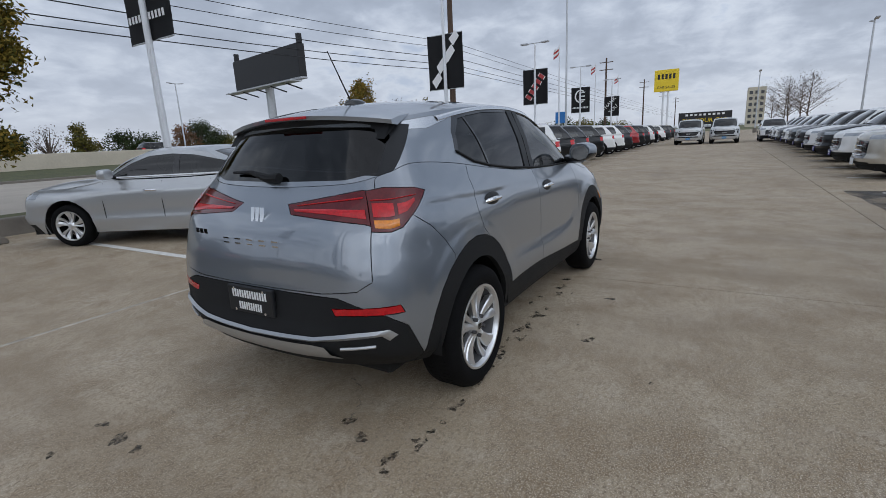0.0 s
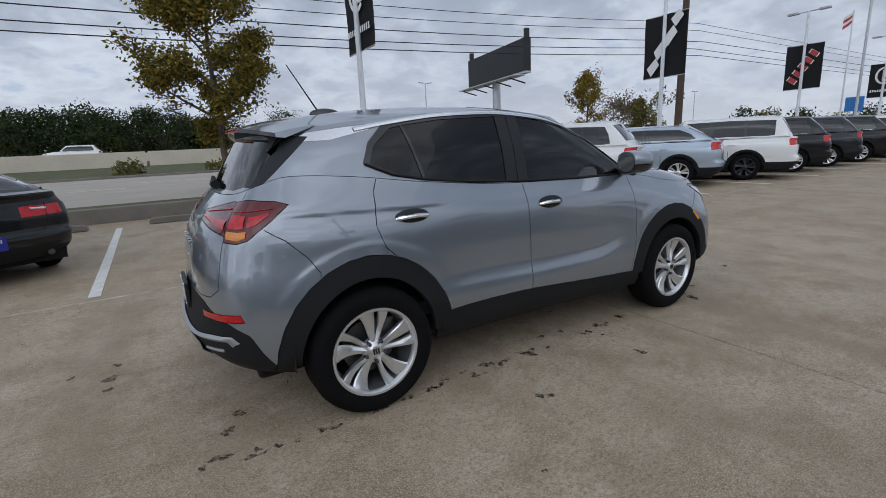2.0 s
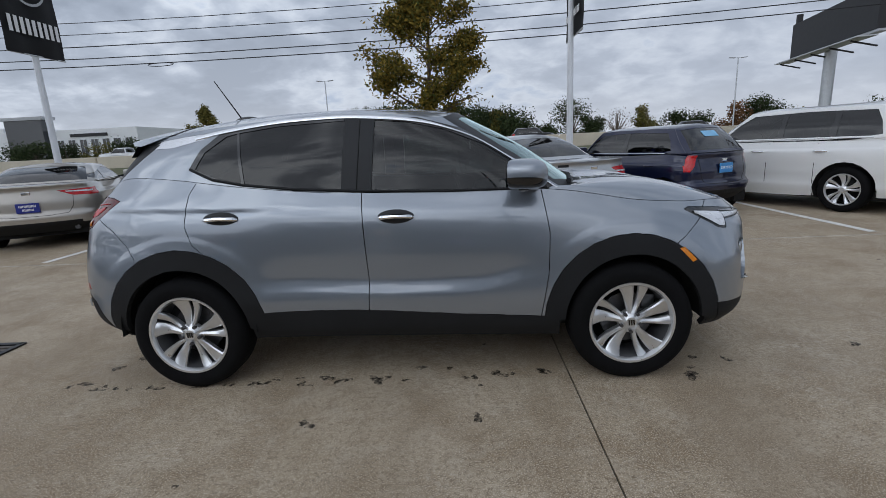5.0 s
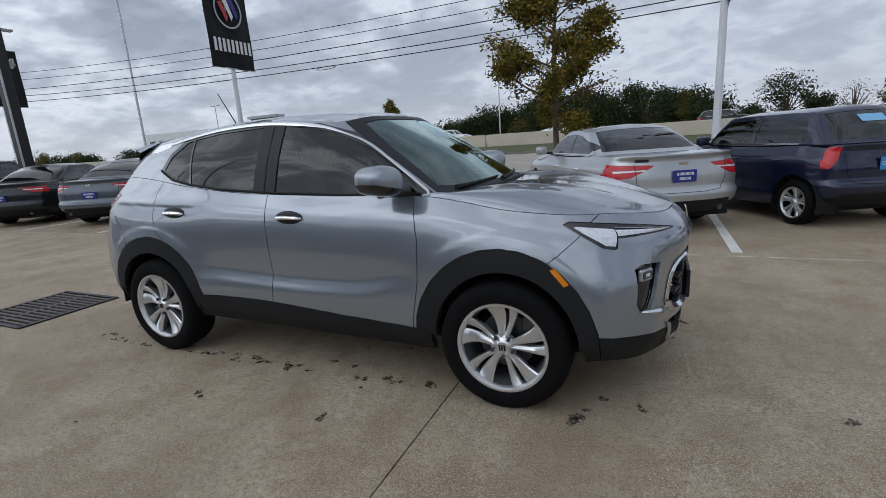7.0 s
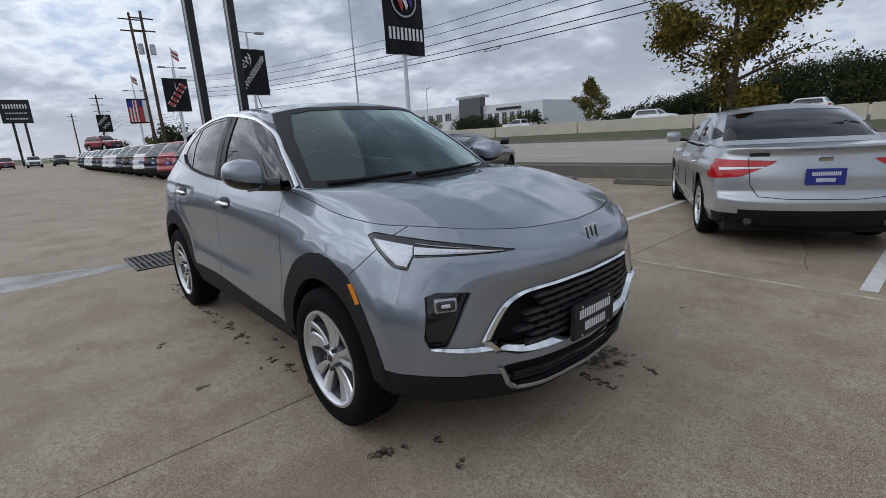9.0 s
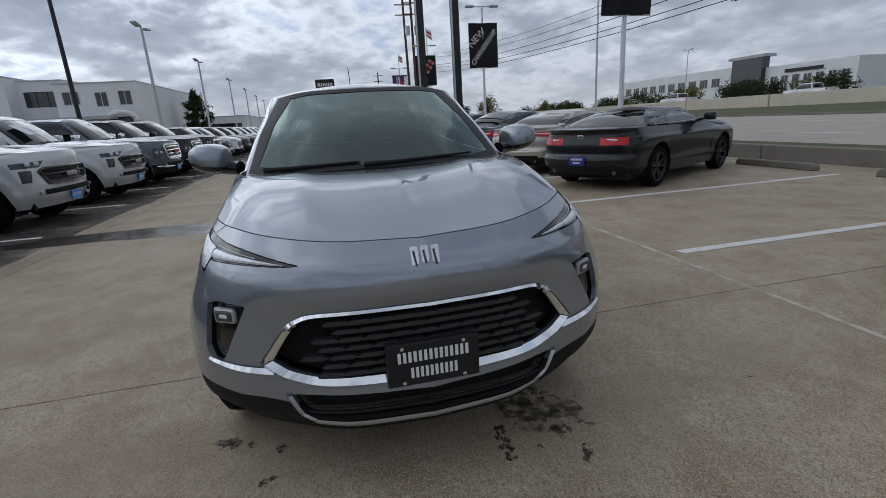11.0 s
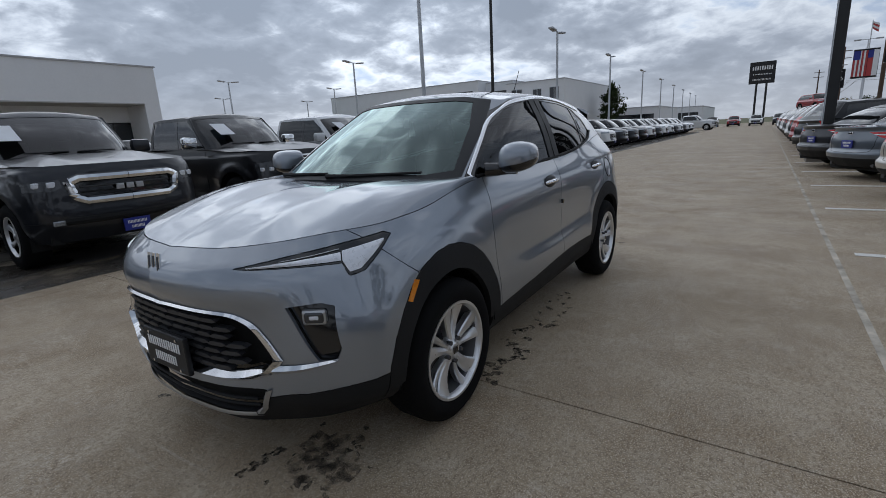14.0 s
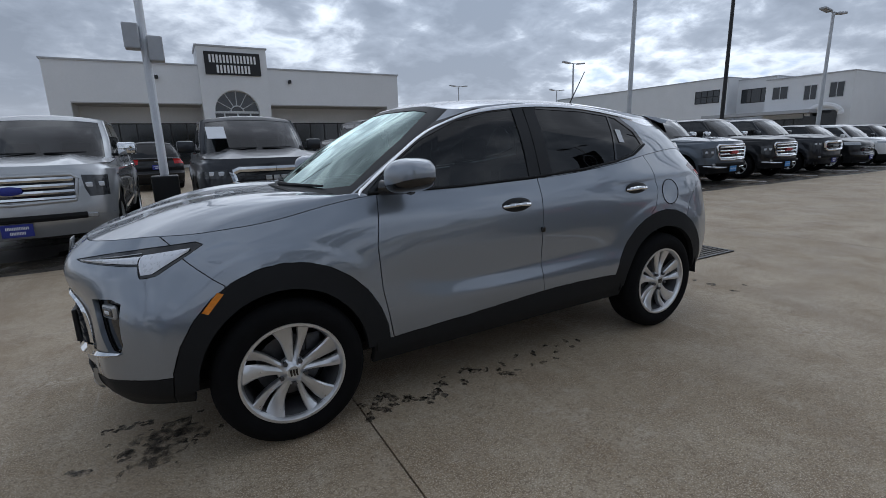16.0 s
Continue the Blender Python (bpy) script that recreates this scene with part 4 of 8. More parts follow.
def add_leaf(verts, faces, p, s, rnd):
    """One bent leaf of two faces."""
    a = Vector((rnd.gauss(0, 1), rnd.gauss(0, 1), rnd.gauss(0, 0.8))).normalized()
    b = a.cross(Vector((rnd.gauss(0, 1), rnd.gauss(0, 1), rnd.gauss(0, 1)))).normalized()
    c = a.cross(b) * s * 0.2
    k = len(verts)
    for q in (p - a * s, p + b * s * 0.45 + c, p + a * s, p - b * s * 0.45 + c):
        verts.append(q[:])
    faces.append((k, k + 1, k + 2))
    faces.append((k, k + 2, k + 3))


def tree(x, y, base, height, spread, kind, leaves, leaf, seed, label, bare=0.0, low=0.28, group=""):
    """A tapered trunk, limbs that fork, and leaves along the twigs."""
    rnd = random.Random(seed)
    t = thing("tree", label, "tree", group)
    t.location = (x, y, base)
    bm = bmesh.new()
    r0 = height * 0.015
    top = Vector((rnd.uniform(-0.1, 0.1) * spread, rnd.uniform(-0.1, 0.1) * spread, height * 0.94))
    trunk = [Vector((0, 0, 0)).lerp(top, k / 8) + Vector((rnd.uniform(-1, 1), rnd.uniform(-1, 1), 0)) * height * 0.008 * (k > 0) for k in range(9)]
    bm_tube(bm, trunk, [r0 * (1.25 if k == 0 else 1) * (1 - 0.85 * k / 8) for k in range(9)], 8)
    tips = []
    for i in range(26):
        f = low + (0.97 - low) * (i + rnd.random()) / 26
        k = min(7, int(f * 8))
        p = trunk[k].lerp(trunk[k + 1], f * 8 - k)
        a = i * 2.4 + rnd.uniform(-0.4, 0.4)
        prof = math.sin(min(1.0, (f - low) / (1 - low) * 1.05 + 0.16) * math.pi) ** 0.65
        ln = spread * (0.35 + 0.75 * rnd.random()) * prof
        d = Vector((math.cos(a), math.sin(a), 0.35 + 0.5 * rnd.random()))
        q = p + d * ln * 0.55
        e = p + d * ln + Vector((0, 0, rnd.uniform(-0.05, 0.1) * spread))
        rr = r0 * (1 - f) * 0.6 + 0.008
        bm_tube(bm, [p, q, e], [rr, rr * 0.6, rr * 0.25], 5)
        tips.append((p.lerp(q, 0.5), e, ln))
        for _ in range(3):
            o = p.lerp(e, rnd.uniform(0.35, 0.9))
            d2 = (d + Vector((rnd.gauss(0, 0.7), rnd.gauss(0, 0.7), rnd.gauss(0.1, 0.4)))).normalized()
            e2 = o + d2 * ln * rnd.uniform(0.3, 0.6)
            bm_tube(bm, [o, e2], [rr * 0.35, rr * 0.15], 4)
            tips.append((o, e2, ln))
    link_mesh("trunk", bm, M["bark"], t, smooth=True, sharp=60)
    verts, faces = [], []
    load = [0.06 + rnd.random() ** 2.2 for _ in tips]       # some twigs are full, others nearly bare
    for o, e, ln in rnd.choices(tips, load, k=leaves):
        if rnd.random() < bare:
            continue
        p = o.lerp(e, rnd.uniform(0.15, 1.08)) + Vector((rnd.gauss(0, 1), rnd.gauss(0, 1), rnd.gauss(0, 1))) * spread * 0.10
        add_leaf(verts, faces, p, leaf * rnd.uniform(0.7, 1.3), rnd)
    me = bpy.data.meshes.new("crown")
    me.from_pydata(verts, [], faces)
    me.materials.append(LEAF[kind])
    crown = new("crown", me)
    crown.parent = t
    return t


def round_tree(x, y, base, height, width, kind, seed, leaf=0.42, leaves=1900):
    """A broad far tree: trunk, limbs and a crown of leaf clumps with an uneven outline."""
    rnd = random.Random(seed)
    t = thing("tree", {"oak": "broad dark green live oak beyond the road", "olive": "olive-green tree thinning in autumn", "autumn": "yellow-green tree turning in autumn",
                       "rust": "rust-brown tree in autumn leaf", "bare": "bare grey-brown tree without leaves"}[kind], "tree", "far trees")
    t.location = (x, y, -0.2)
    bm = bmesh.new()
    bm_tube(bm, [(0, 0, -0.3), (0.1, 0, height * 0.4), (0, 0.1, height * 0.8)], [height * 0.035, height * 0.024, 0.05], 7)
    clumps = []
    for i in range(24):
        a = rnd.uniform(0, 6.28)
        rr = width * 0.5 * math.sqrt(rnd.random()) * 0.85
        z = height * rnd.uniform(0.14, 0.88)
        fall = 1 - 0.55 * max(0, (z / height - 0.6) / 0.4)
        c = Vector((rr * math.cos(a) * fall, rr * math.sin(a) * fall, z))
        clumps.append((c, width * rnd.uniform(0.14, 0.25)))
        bm_tube(bm, [(0, 0, height * 0.3), c * 0.6 + Vector((0, 0, height * 0.12)), c], [height * 0.014, height * 0.01, 0.03], 5)
    link_mesh("trunk", bm, M["bark"], t)
    verts, faces = [], []
    for _ in range(leaves):
        c, s = rnd.choice(clumps)
        d = Vector((rnd.gauss(0, 1), rnd.gauss(0, 1), rnd.gauss(0, 0.75))).normalized() * s * rnd.uniform(0.5, 1.15)
        add_leaf(verts, faces, c + d, leaf * rnd.uniform(0.6, 1.3), rnd)
    me = bpy.data.meshes.new("crown")
    me.from_pydata(verts, [], faces)
    me.materials.append(LEAF[kind])
    crown = new("crown", me)
    crown.parent = t
    return t


tree(-0.45, 10.2, 0.3, 6.2, 1.42, "young", 23000, 0.058, 11, "young roadside tree with yellow-green autumn leaves", bare=0.05, low=0.2)
tree(37.0, 31.5, 0.3, 7.9, 2.6, "autumn", 4800, 0.13, 5, "young roadside tree with yellow-green leaves")
tree(41.5, 31.8, 0.3, 5.2, 3.0, "bare", 900, 0.12, 6, "bare grey-brown young tree")
tree(46.5, 32.4, 0.3, 5.0, 3.0, "olive", 3800, 0.17, 7, "bushy olive-green young tree")
tree(-95.0, -23.4, 0, 9.8, 2.6, "oak", 5200, 0.22, 9, "narrow dark evergreen at the lot's edge", low=0.12)
tree(-36.0, 64.0, 1.0, 7.6, 2.6, "olive", 3800, 0.2, 12, "olive-brown conical tree beyond the highway", low=0.15)
for i, (x, y) in enumerate(((70, -8.5), (76, -11), (83, -9.0), (92, -12), (104, -9))):
    tree(x, y, 0, 7.0 + i % 2, 3.4, "bare", 900, 0.07, 40 + i, "bare brown tree at the lot's far end", group="lot trees")

rnd = random.Random(77)
# woods beyond the highway: closer and lower to the south, broken by gaps
for i in range(24):      # the dense ridge of live oaks
    x = -42 + i * 2.25 + rnd.uniform(-.8, .8)
    h = 3.6 + 5.0 * smooth(-42, -16, x) - 3.4 * smooth(5.5, 11.5, x) + rnd.uniform(-.5, .5)
    round_tree(x, 84 + rnd.uniform(-2, 7), 0.5, h, 8.5, "oak", 100 + i, .25, 3400)
for i, (x, h, wd, kind) in enumerate(((-8, 6.0, 6, "olive"), (6.5, 7.4, 5, "olive"), (19.9, 8.2, 9.0, "oak"), (23.5, 5.6, 5, "oak"), (27.2, 6.6, 5, "bare"), (32.4, 7.5, 4.2, "olive"), (38.5, 5.4, 6, "oak"), (42.0, 5.2, 6, "oak"),
                                      (47.0, 6.6, 6, "rust"), (50.6, 7.4, 7, "oak"), (54.5, 6.4, 6, "oak"), (58.5, 4.6, 6, "olive"), (64, 4.0, 7, "oak"), (15, 4.4, 5, "oak"), (-20, 5.0, 7, "olive"))):
    round_tree(x, 82 + (i * 5) % 4, 0.5, h, wd, kind, 150 + i, .20 if kind != "bare" else .13, 3000 if kind != "bare" else 800)
for i in range(9):
    x = 78 + i * 9 + rnd.uniform(-2, 2)
    if i % 3 == 1:
        continue
    round_tree(x, 92 + rnd.uniform(-4, 8), 0.5, rnd.uniform(4, 6.5), 7.5, ("oak", "olive", "bare", "oak", "rust")[i % 5], 180 + i, .3, 1800)
for i in range(20):
    x = -190 + i * 6.6 + rnd.uniform(-2, 2)
    y = 84 + rnd.uniform(-3, 6)
    round_tree(x, y, 0.5, rnd.uniform(4.0, 6.2), 7.0, ("oak", "oak", "olive", "oak")[i % 4], 200 + i, .26, 1900)
for i in range(14):
    round_tree(-230 + i * 9 + rnd.uniform(-2, 2), 24 + 22 * rnd.random(), 0.3, rnd.uniform(4.5, 8.0), 7, ("olive", "oak", "olive")[i % 3], 240 + i, .3, 1500)
for i in range(12):
    round_tree(130 + i * 14, 40 + 25 * rnd.random(), 0.3, rnd.uniform(5, 8), 9, ("oak", "olive")[i % 2], 270 + i, leaves=700)
round_tree(-3.2, 31.5, 0.45, 1.4, 1.8, "olive", 300, leaf=0.1, leaves=900)
round_tree(1.6, 30.5, 0.45, 1.2, 1.5, "olive", 301, leaf=0.1, leaves=700)

# ---------------- body shells ----------------
from mathutils.bvhtree import BVHTree

PROJ = {"y": (Vector((1, 0, 0)), Vector((0, 1, 0))), "x": (Vector((0, 1, 0)), Vector((1, 0, 0))),
        "f": (Vector((-1, 1, 0)).normalized(), Vector((1, 1, 0)).normalized()), "r": (Vector((1, 1, 0)).normalized(), Vector((-1, 1, 0)).normalized())}
UP = Vector((0, 0, 1))


def crom(p, t):
    """A smooth curve through points: its value at t from 0 to len(p) - 1."""
    i = min(int(t), len(p) - 2)
    f = t - i
    a, b, c, d = p[max(i - 1, 0)], p[i], p[i + 1], p[min(i + 2, len(p) - 1)]
    if i == 0:
        a = b * 2 - c
    if i + 2 > len(p) - 1:
        d = c * 2 - b
    return b + (c - a) * (0.5 * f) + (a * 2 - b * 5 + c * 4 - d) * (0.5 * f * f) + (b * 3 - a - c * 3 + d) * (0.5 * f * f * f)


def rail(front, side, rear):
    """A line round half a car: (x, y, z) points at the front, along the side and at the rear."""
    return [Vector(p) for p in (*front, *side, *rear)]


def sample(r, n):
    return [crom(r, i * (len(r) - 1) / n) for i in range(n + 1)]


def skin(bm, rails, nu, nv, out=(0, 1, 0)):
    """A smooth skin over rails. Returns its rows of vertices."""
    lines = [sample(r, nu) for r in rails]
    rows_ = []
    for j in range(nv + 1):
        t = j * (len(lines) - 1) / nv
        rows_.append([bm.verts.new(crom([ln[i] for ln in lines], t)) for i in range(nu + 1)])
    fs = []
    for a, b in zip(rows_, rows_[1:]):
        for i in range(nu):
            try:
                fs.append(bm.faces.new((a[i], a[i + 1], b[i + 1], b[i])))
            except ValueError:
                pass
    mid = fs[len(fs) // 2]
    mid.normal_update()
    if mid.normal.dot(Vector(out)) < 0:
        for f in fs:
            f.normal_flip()
    return rows_, fs


def inside(p, poly):
    x, y = p
    c = False
    for (x0, y0), (x1, y1) in zip(poly, poly[1:] + poly[:1]):
        if (y0 > y) != (y1 > y) and x < (x1 - x0) * (y - y0) / (y1 - y0) + x0:
            c = not c
    return c


def ellipse(cx_, cz, rx, rz, n=28):
    return [(cx_ + rx * math.cos(2 * math.pi * k / n), cz + rz * math.sin(2 * math.pi * k / n)) for k in range(n)]


def carve(bm, poly, proj, layer, ident, only=None, where=None):
    """Cuts a polygon, seen along a direction, into the skin and gives the faces inside it a number."""
    e1, d = PROJ[proj]
    box_s = min(p[0] for p in poly) - .01, max(p[0] for p in poly) + .01
    box_z = min(p[1] for p in poly) - .01, max(p[1] for p in poly) + .01

    def span_of(f):
        ss = [v.co.dot(e1) for v in f.verts]
        zs = [v.co.z for v in f.verts]
        return min(ss), max(ss), min(zs), max(zs)

    def wanted(f):
        return (only is None or f[layer] in only) and (not where or where(f.calc_center_median()))
    near = {}
    for f in bm.faces:
        if wanted(f):
            q = span_of(f)
            if q[1] > box_s[0] and q[0] < box_s[1] and q[3] > box_z[0] and q[2] < box_z[1]:
                near[f] = q
    for (s0, z0), (s1, z1) in zip(poly, poly[1:] + poly[:1]):
        edge = e1 * (s1 - s0) + UP * (z1 - z0)
        if edge.length < 1e-6:
            continue
        no = edge.cross(d).normalized()
        co = e1 * s0 + UP * z0
        lo_s, hi_s, lo_z, hi_z = min(s0, s1) - 0.004, max(s0, s1) + 0.004, min(z0, z1) - 0.004, max(z0, z1) + 0.004
        fs = [f for f, q in near.items() if not (q[1] < lo_s or q[0] > hi_s or q[3] < lo_z or q[2] > hi_z)]
        if fs:
            geom = fs + list({e for f in fs for e in f.edges}) + list({v for f in fs for v in f.verts})
            got = bmesh.ops.bisect_plane(bm, geom=geom, dist=1e-5, plane_co=co, plane_no=no)["geom"]
            near = {f: q for f, q in near.items() if f.is_valid}
            for f in got:
                if isinstance(f, bmesh.types.BMFace) and f.is_valid and wanted(f):
                    near[f] = span_of(f)
    for f in near:
        c = f.calc_center_median()
        if wanted(f) and inside((c.dot(e1), c.z), poly):
            f[layer] = ident


def lift_panel(src, layer, idents, mirror=None, gap=0.0025, depth=0.02, push=0.0):
    """A panel out of a skin: the faces with these numbers, its rim turned in. mirror: None, -1 (the other side) or 2 (both, joined)."""
    idents = set(idents if isinstance(idents, (list, tuple, set)) else [idents])
    bm = bmesh.new()
    for sgn in ((1,) if mirror is None else (-1,) if mirror == -1 else (1, -1)):
        made = {}
        for f in src.faces:
            if f[layer] in idents:
                vs_ = []
                for v in f.verts:
                    if v not in made:
                        made[v] = bm.verts.new((v.co.x, v.co.y * sgn, v.co.z))
                    vs_.append(made[v])
                if sgn < 0:
                    vs_.reverse()
                try:
                    bm.faces.new(vs_)
                except ValueError:
                    pass
    if mirror == 2:
        bmesh.ops.remove_doubles(bm, verts=bm.verts, dist=0.0006)
    bm.normal_update()
    if gap or depth or push:
        rim = [e for e in bm.edges if len(e.link_faces) == 1]
        rv = {v for e in rim for v in e.verts}
        nor = {v: v.normal.copy() for v in bm.verts}
        if push:
            for v in bm.verts:
                v.co -= nor[v] * push
        if gap:
            for v in rv:
                c = Vector((0, 0, 0))
                for f in v.link_faces:
                    c += f.calc_center_median() - v.co
                c -= nor[v] * c.dot(nor[v])
                if c.length > 1e-6:
                    v.co += c.normalized() * gap
        if depth:
            low = {v: bm.verts.new(v.co - nor[v] * depth) for v in rv}
            for e in rim:
                f = e.link_faces[0]
                a, b = e.verts
                ls = [lp.vert for lp in f.loops]
                if ls[(ls.index(a) + 1) % len(ls)] != b:
                    a, b = b, a
                try:
                    bm.faces.new((b, a, low[a], low[b]))
                except ValueError:
                    pass
    return bm


# ---------------- wheels ----------------
def revolve(bm, profile, n=48):
    """Turns (radius, y) points round the y axis."""
    rings = []
    for k in range(n):
        a = 2 * math.pi * k / n
        rings.append([bm.verts.new((r * math.cos(a), y, r * math.sin(a))) for r, y in profile])
    for k in range(n):
        p, q = rings[k], rings[(k + 1) % n]
        for i in range(len(profile) - 1):
            bm.faces.new((p[i], q[i], q[i + 1], p[i + 1]))


def merge_into(whole, bm):
    me = bpy.data.meshes.new("tmp")
    bm.to_mesh(me)
    bm.free()
    whole.from_mesh(me)
    bpy.data.meshes.remove(me)


def make_wheel(parent, at, radius, width, rim_r, spokes, rim_mat, detail=True, split=True, side=1):
    """A wheel whose outer face looks along +y of its own; parts under the wheel. side -1: turned for the other flank."""
    w = thing("wheel", "", "")
    w.parent = parent
    w.matrix_basis = Matrix.Translation(at) @ Matrix.Rotation(0 if side > 0 else math.pi, 4, "Z")
    hw = width / 2
    n = 56 if detail else 28
    bm = bmesh.new()
    rr = rim_r
    revolve(bm, [(rr - 0.012, -hw * 0.85), (rr, -hw * 0.92), (rr + 0.03, -hw), (radius - 0.035, -hw * 0.98), (radius - 0.008, -hw * 0.80), (radius, -hw * 0.55), (radius, hw * 0.55),
                 (radius - 0.008, hw * 0.80), (radius - 0.035, hw * 0.98), (rr + 0.05, hw * 1.02), (rr + 0.02, hw * 0.97), (rr, hw * 0.90), (rr - 0.012, hw * 0.82)], n)
    bmesh.ops.recalc_face_normals(bm, faces=bm.faces)
    link_mesh("tyre", bm, M["tyre"], w, smooth=True, sharp=50)
    if detail:
        bm = bmesh.new()
        for k in range(72):
            a = 2 * math.pi * k / 72
            m_ = Matrix.Rotation(-a, 4, "Y")
            for y0, y1 in ((-hw * 0.54, -hw * 0.12), (hw * 0.12, hw * 0.54)):
                vs_ = bm_box(bm, (radius - 0.012, y0, -0.011), (radius + 0.0008, y1, 0.011))
                bmesh.ops.transform(bm, matrix=m_, verts=vs_)
        tagged(link_mesh("tread", bm, M["tyre"], w), kind="stuff")
    bm = bmesh.new()
    revolve(bm, [(rr + 0.004, hw * 0.88), (rr + 0.002, hw * 0.95), (rr - 0.010, hw * 0.95), (rr - 0.018, hw * 0.84), (rr - 0.021, hw * 0.7)], n)
    bmesh.ops.recalc_face_normals(bm, faces=bm.faces)
    if detail:
        link_mesh("rim", bm, rim_mat, w, smooth=True, sharp=40)
        bm = bmesh.new()
        revolve(bm, [(rr - 0.021, hw * 0.7), (rr - 0.03, hw * 0.3), (rr - 0.03, -hw * 0.8)], n)
        bmesh.ops.recalc_face_normals(bm, faces=bm.faces)
        link_mesh("barrel", bm, M["barrel"], w, smooth=True)
        bm = None
    whole = bm
    if detail:
        bm = bmesh.new()
        revolve(bm, [(0.0005, -0.01), (0.15, -0.01), (0.15, -0.03), (0.0005, -0.03)], 32)
        link_mesh("brake_disc", bm, M["disc"], w)
    bm = bmesh.new()
    revolve(bm, [(0.0005, -hw * 0.85), (rr - 0.02, -hw * 0.85)], 24)
    link_mesh("backing", bm, M["under"], w)
    # spokes: in pairs, a broad blade beside a slim one, bowed and sharply edged
    yo = hw * 0.78
    for k in range(spokes):
        a = 2 * math.pi * k / spokes + math.pi / 2
        pair = ((-0.08, -0.175, 0.0150, 0.125 * rr, 0.205 * rr), (0.20, 0.265, 0.0120, 0.072 * rr, 0.128 * rr)) if split else ((0.0, 0.0, 0.026, 0.12 * rr, 0.17 * rr),)
        for off0, off1, w0, wm, w1 in pair:
            bm = bmesh.new()
            secs = []
            nn = 9 if detail else 5
            for i in range(nn):
                f = i / (nn - 1)
                r = 0.040 + (rr - 0.046) * f
                ang = a + off0 * (1 - f) * 1.5 + off1 * f + (0.06 * math.sin(math.pi * f) if split else 0)
                ww = w0 + (wm - w0) * min(1, f / 0.55) ** 1.3 if f < 0.55 else wm + (w1 - wm) * (f - 0.55) / 0.45
                yy = yo - 0.014 - 0.016 * math.sin(math.pi * f) + 0.012 * f
                c = Vector((r * math.cos(ang), 0, r * math.sin(ang)))
                tdir = Vector((-math.sin(ang), 0, math.cos(ang)))
                lean = 0.010 * (1 if off1 > 0 else -1) * f
                secs.append([bm.verts.new(c - tdir * ww + Vector((0, yy - 0.004 - lean, 0))), bm.verts.new(c - tdir * ww * 0.78 + Vector((0, yy + 0.004 - lean * 0.7, 0))), bm.verts.new(c + tdir * ww * 0.10 + Vector((0, yy + 0.008, 0))),
                             bm.verts.new(c + tdir * ww * 0.82 + Vector((0, yy + 0.003 + lean * 0.6, 0))), bm.verts.new(c + tdir * ww + Vector((0, yy - 0.004 + lean * 0.6, 0))),
                             bm.verts.new(c + tdir * ww * 0.75 + Vector((0, yy - 0.034, 0))), bm.verts.new(c - tdir * ww * 0.75 + Vector((0, yy - 0.034, 0)))])
            for p, q in zip(secs, secs[1:]):
                for i in range(7):
                    bm.faces.new((p[i], p[(i + 1) % 7], q[(i + 1) % 7], q[i]))
            bm.faces.new(secs[0][::-1])
            bm.faces.new(secs[-1])
            bmesh.ops.recalc_face_normals(bm, faces=bm.faces)
            if detail:
                link_mesh("spoke", bm, rim_mat, w, smooth=True, sharp=24)
            else:
                merge_into(whole, bm)
    bm = bmesh.new()
    revolve(bm, [(0.0005, yo + 0.004), (0.030, yo + 0.004), (0.034, yo), (0.052, yo - 0.010), (0.066, yo - 0.016), (0.07, yo - 0.04)], 28)
    bmesh.ops.recalc_face_normals(bm, faces=bm.faces)
    if detail:
        link_mesh("hub", bm, rim_mat, w, smooth=True)
    else:
        merge_into(whole, bm)
        link_mesh("rim", whole, rim_mat, w, smooth=True, sharp=35)
    if detail:
        for k in range(5):
            a = 2 * math.pi * (k + 0.5) / 5 + math.pi / 2
            c = Vector((0.057 * math.cos(a), yo - 0.004, 0.057 * math.sin(a)))
            link_mesh("wheel_nut", tube([c - Vector((0, 0.02, 0)), c + Vector((0, 0.012, 0))], 0.0105, 6), M["disc"], w)
        for q in (-1, 0, 1):
            link_mesh("hub_emblem", slab([(q * 0.013 - 0.006, -0.016), (q * 0.013 + 0.002, -0.016), (q * 0.013 + 0.006, 0.016), (q * 0.013 - 0.004, 0.016)], 0.002, "y", yo + 0.005), M["gloss_black"], w)
        link_mesh("caliper", box((-0.16, -0.05, 0.05), (-0.08, 0.0, 0.14), 0.01), M["disc"], w)
    return w

# ---------------- the grey crossover ----------------
def rails_of(front, y, z, rear, xs=(1.5, 1.3, 0.85, 0.2, -0.4, -0.9, -1.3, -1.6)):
    return rail(front, list(zip(xs, y, z)), rear)


hero = thing("compact_crossover", "grey metallic compact crossover parked on the concrete lane", "car")
HERO = bmesh.new()
lay = HERO.faces.layers.int.new("panel")
r0 = rails_of([(2.10, 0, .235), (2.075, .30, .24), (2.00, .50, .255), (1.90, .675, .275), (1.74, .81, .30)], (.83, .83, .83, .835, .835, .84, .83, .82), (.27, .26, .27, .285, .295, .30, .30, .31),
              [(-1.83, .72, .33), (-1.97, .50, .34), (-2.02, .25, .345), (-2.03, 0, .345)])
r1 = rails_of([(2.16, 0, .36), (2.135, .30, .36), (2.06, .51, .37), (1.975, .71, .38), (1.79, .862, .38)], (.885, .895, .868, .868, .868, .87, .895, .88), (.37, .36, .36, .37, .37, .38, .38, .39),
              [(-1.90, .775, .42), (-2.04, .56, .45), (-2.095, .28, .46), (-2.105, 0, .46)])
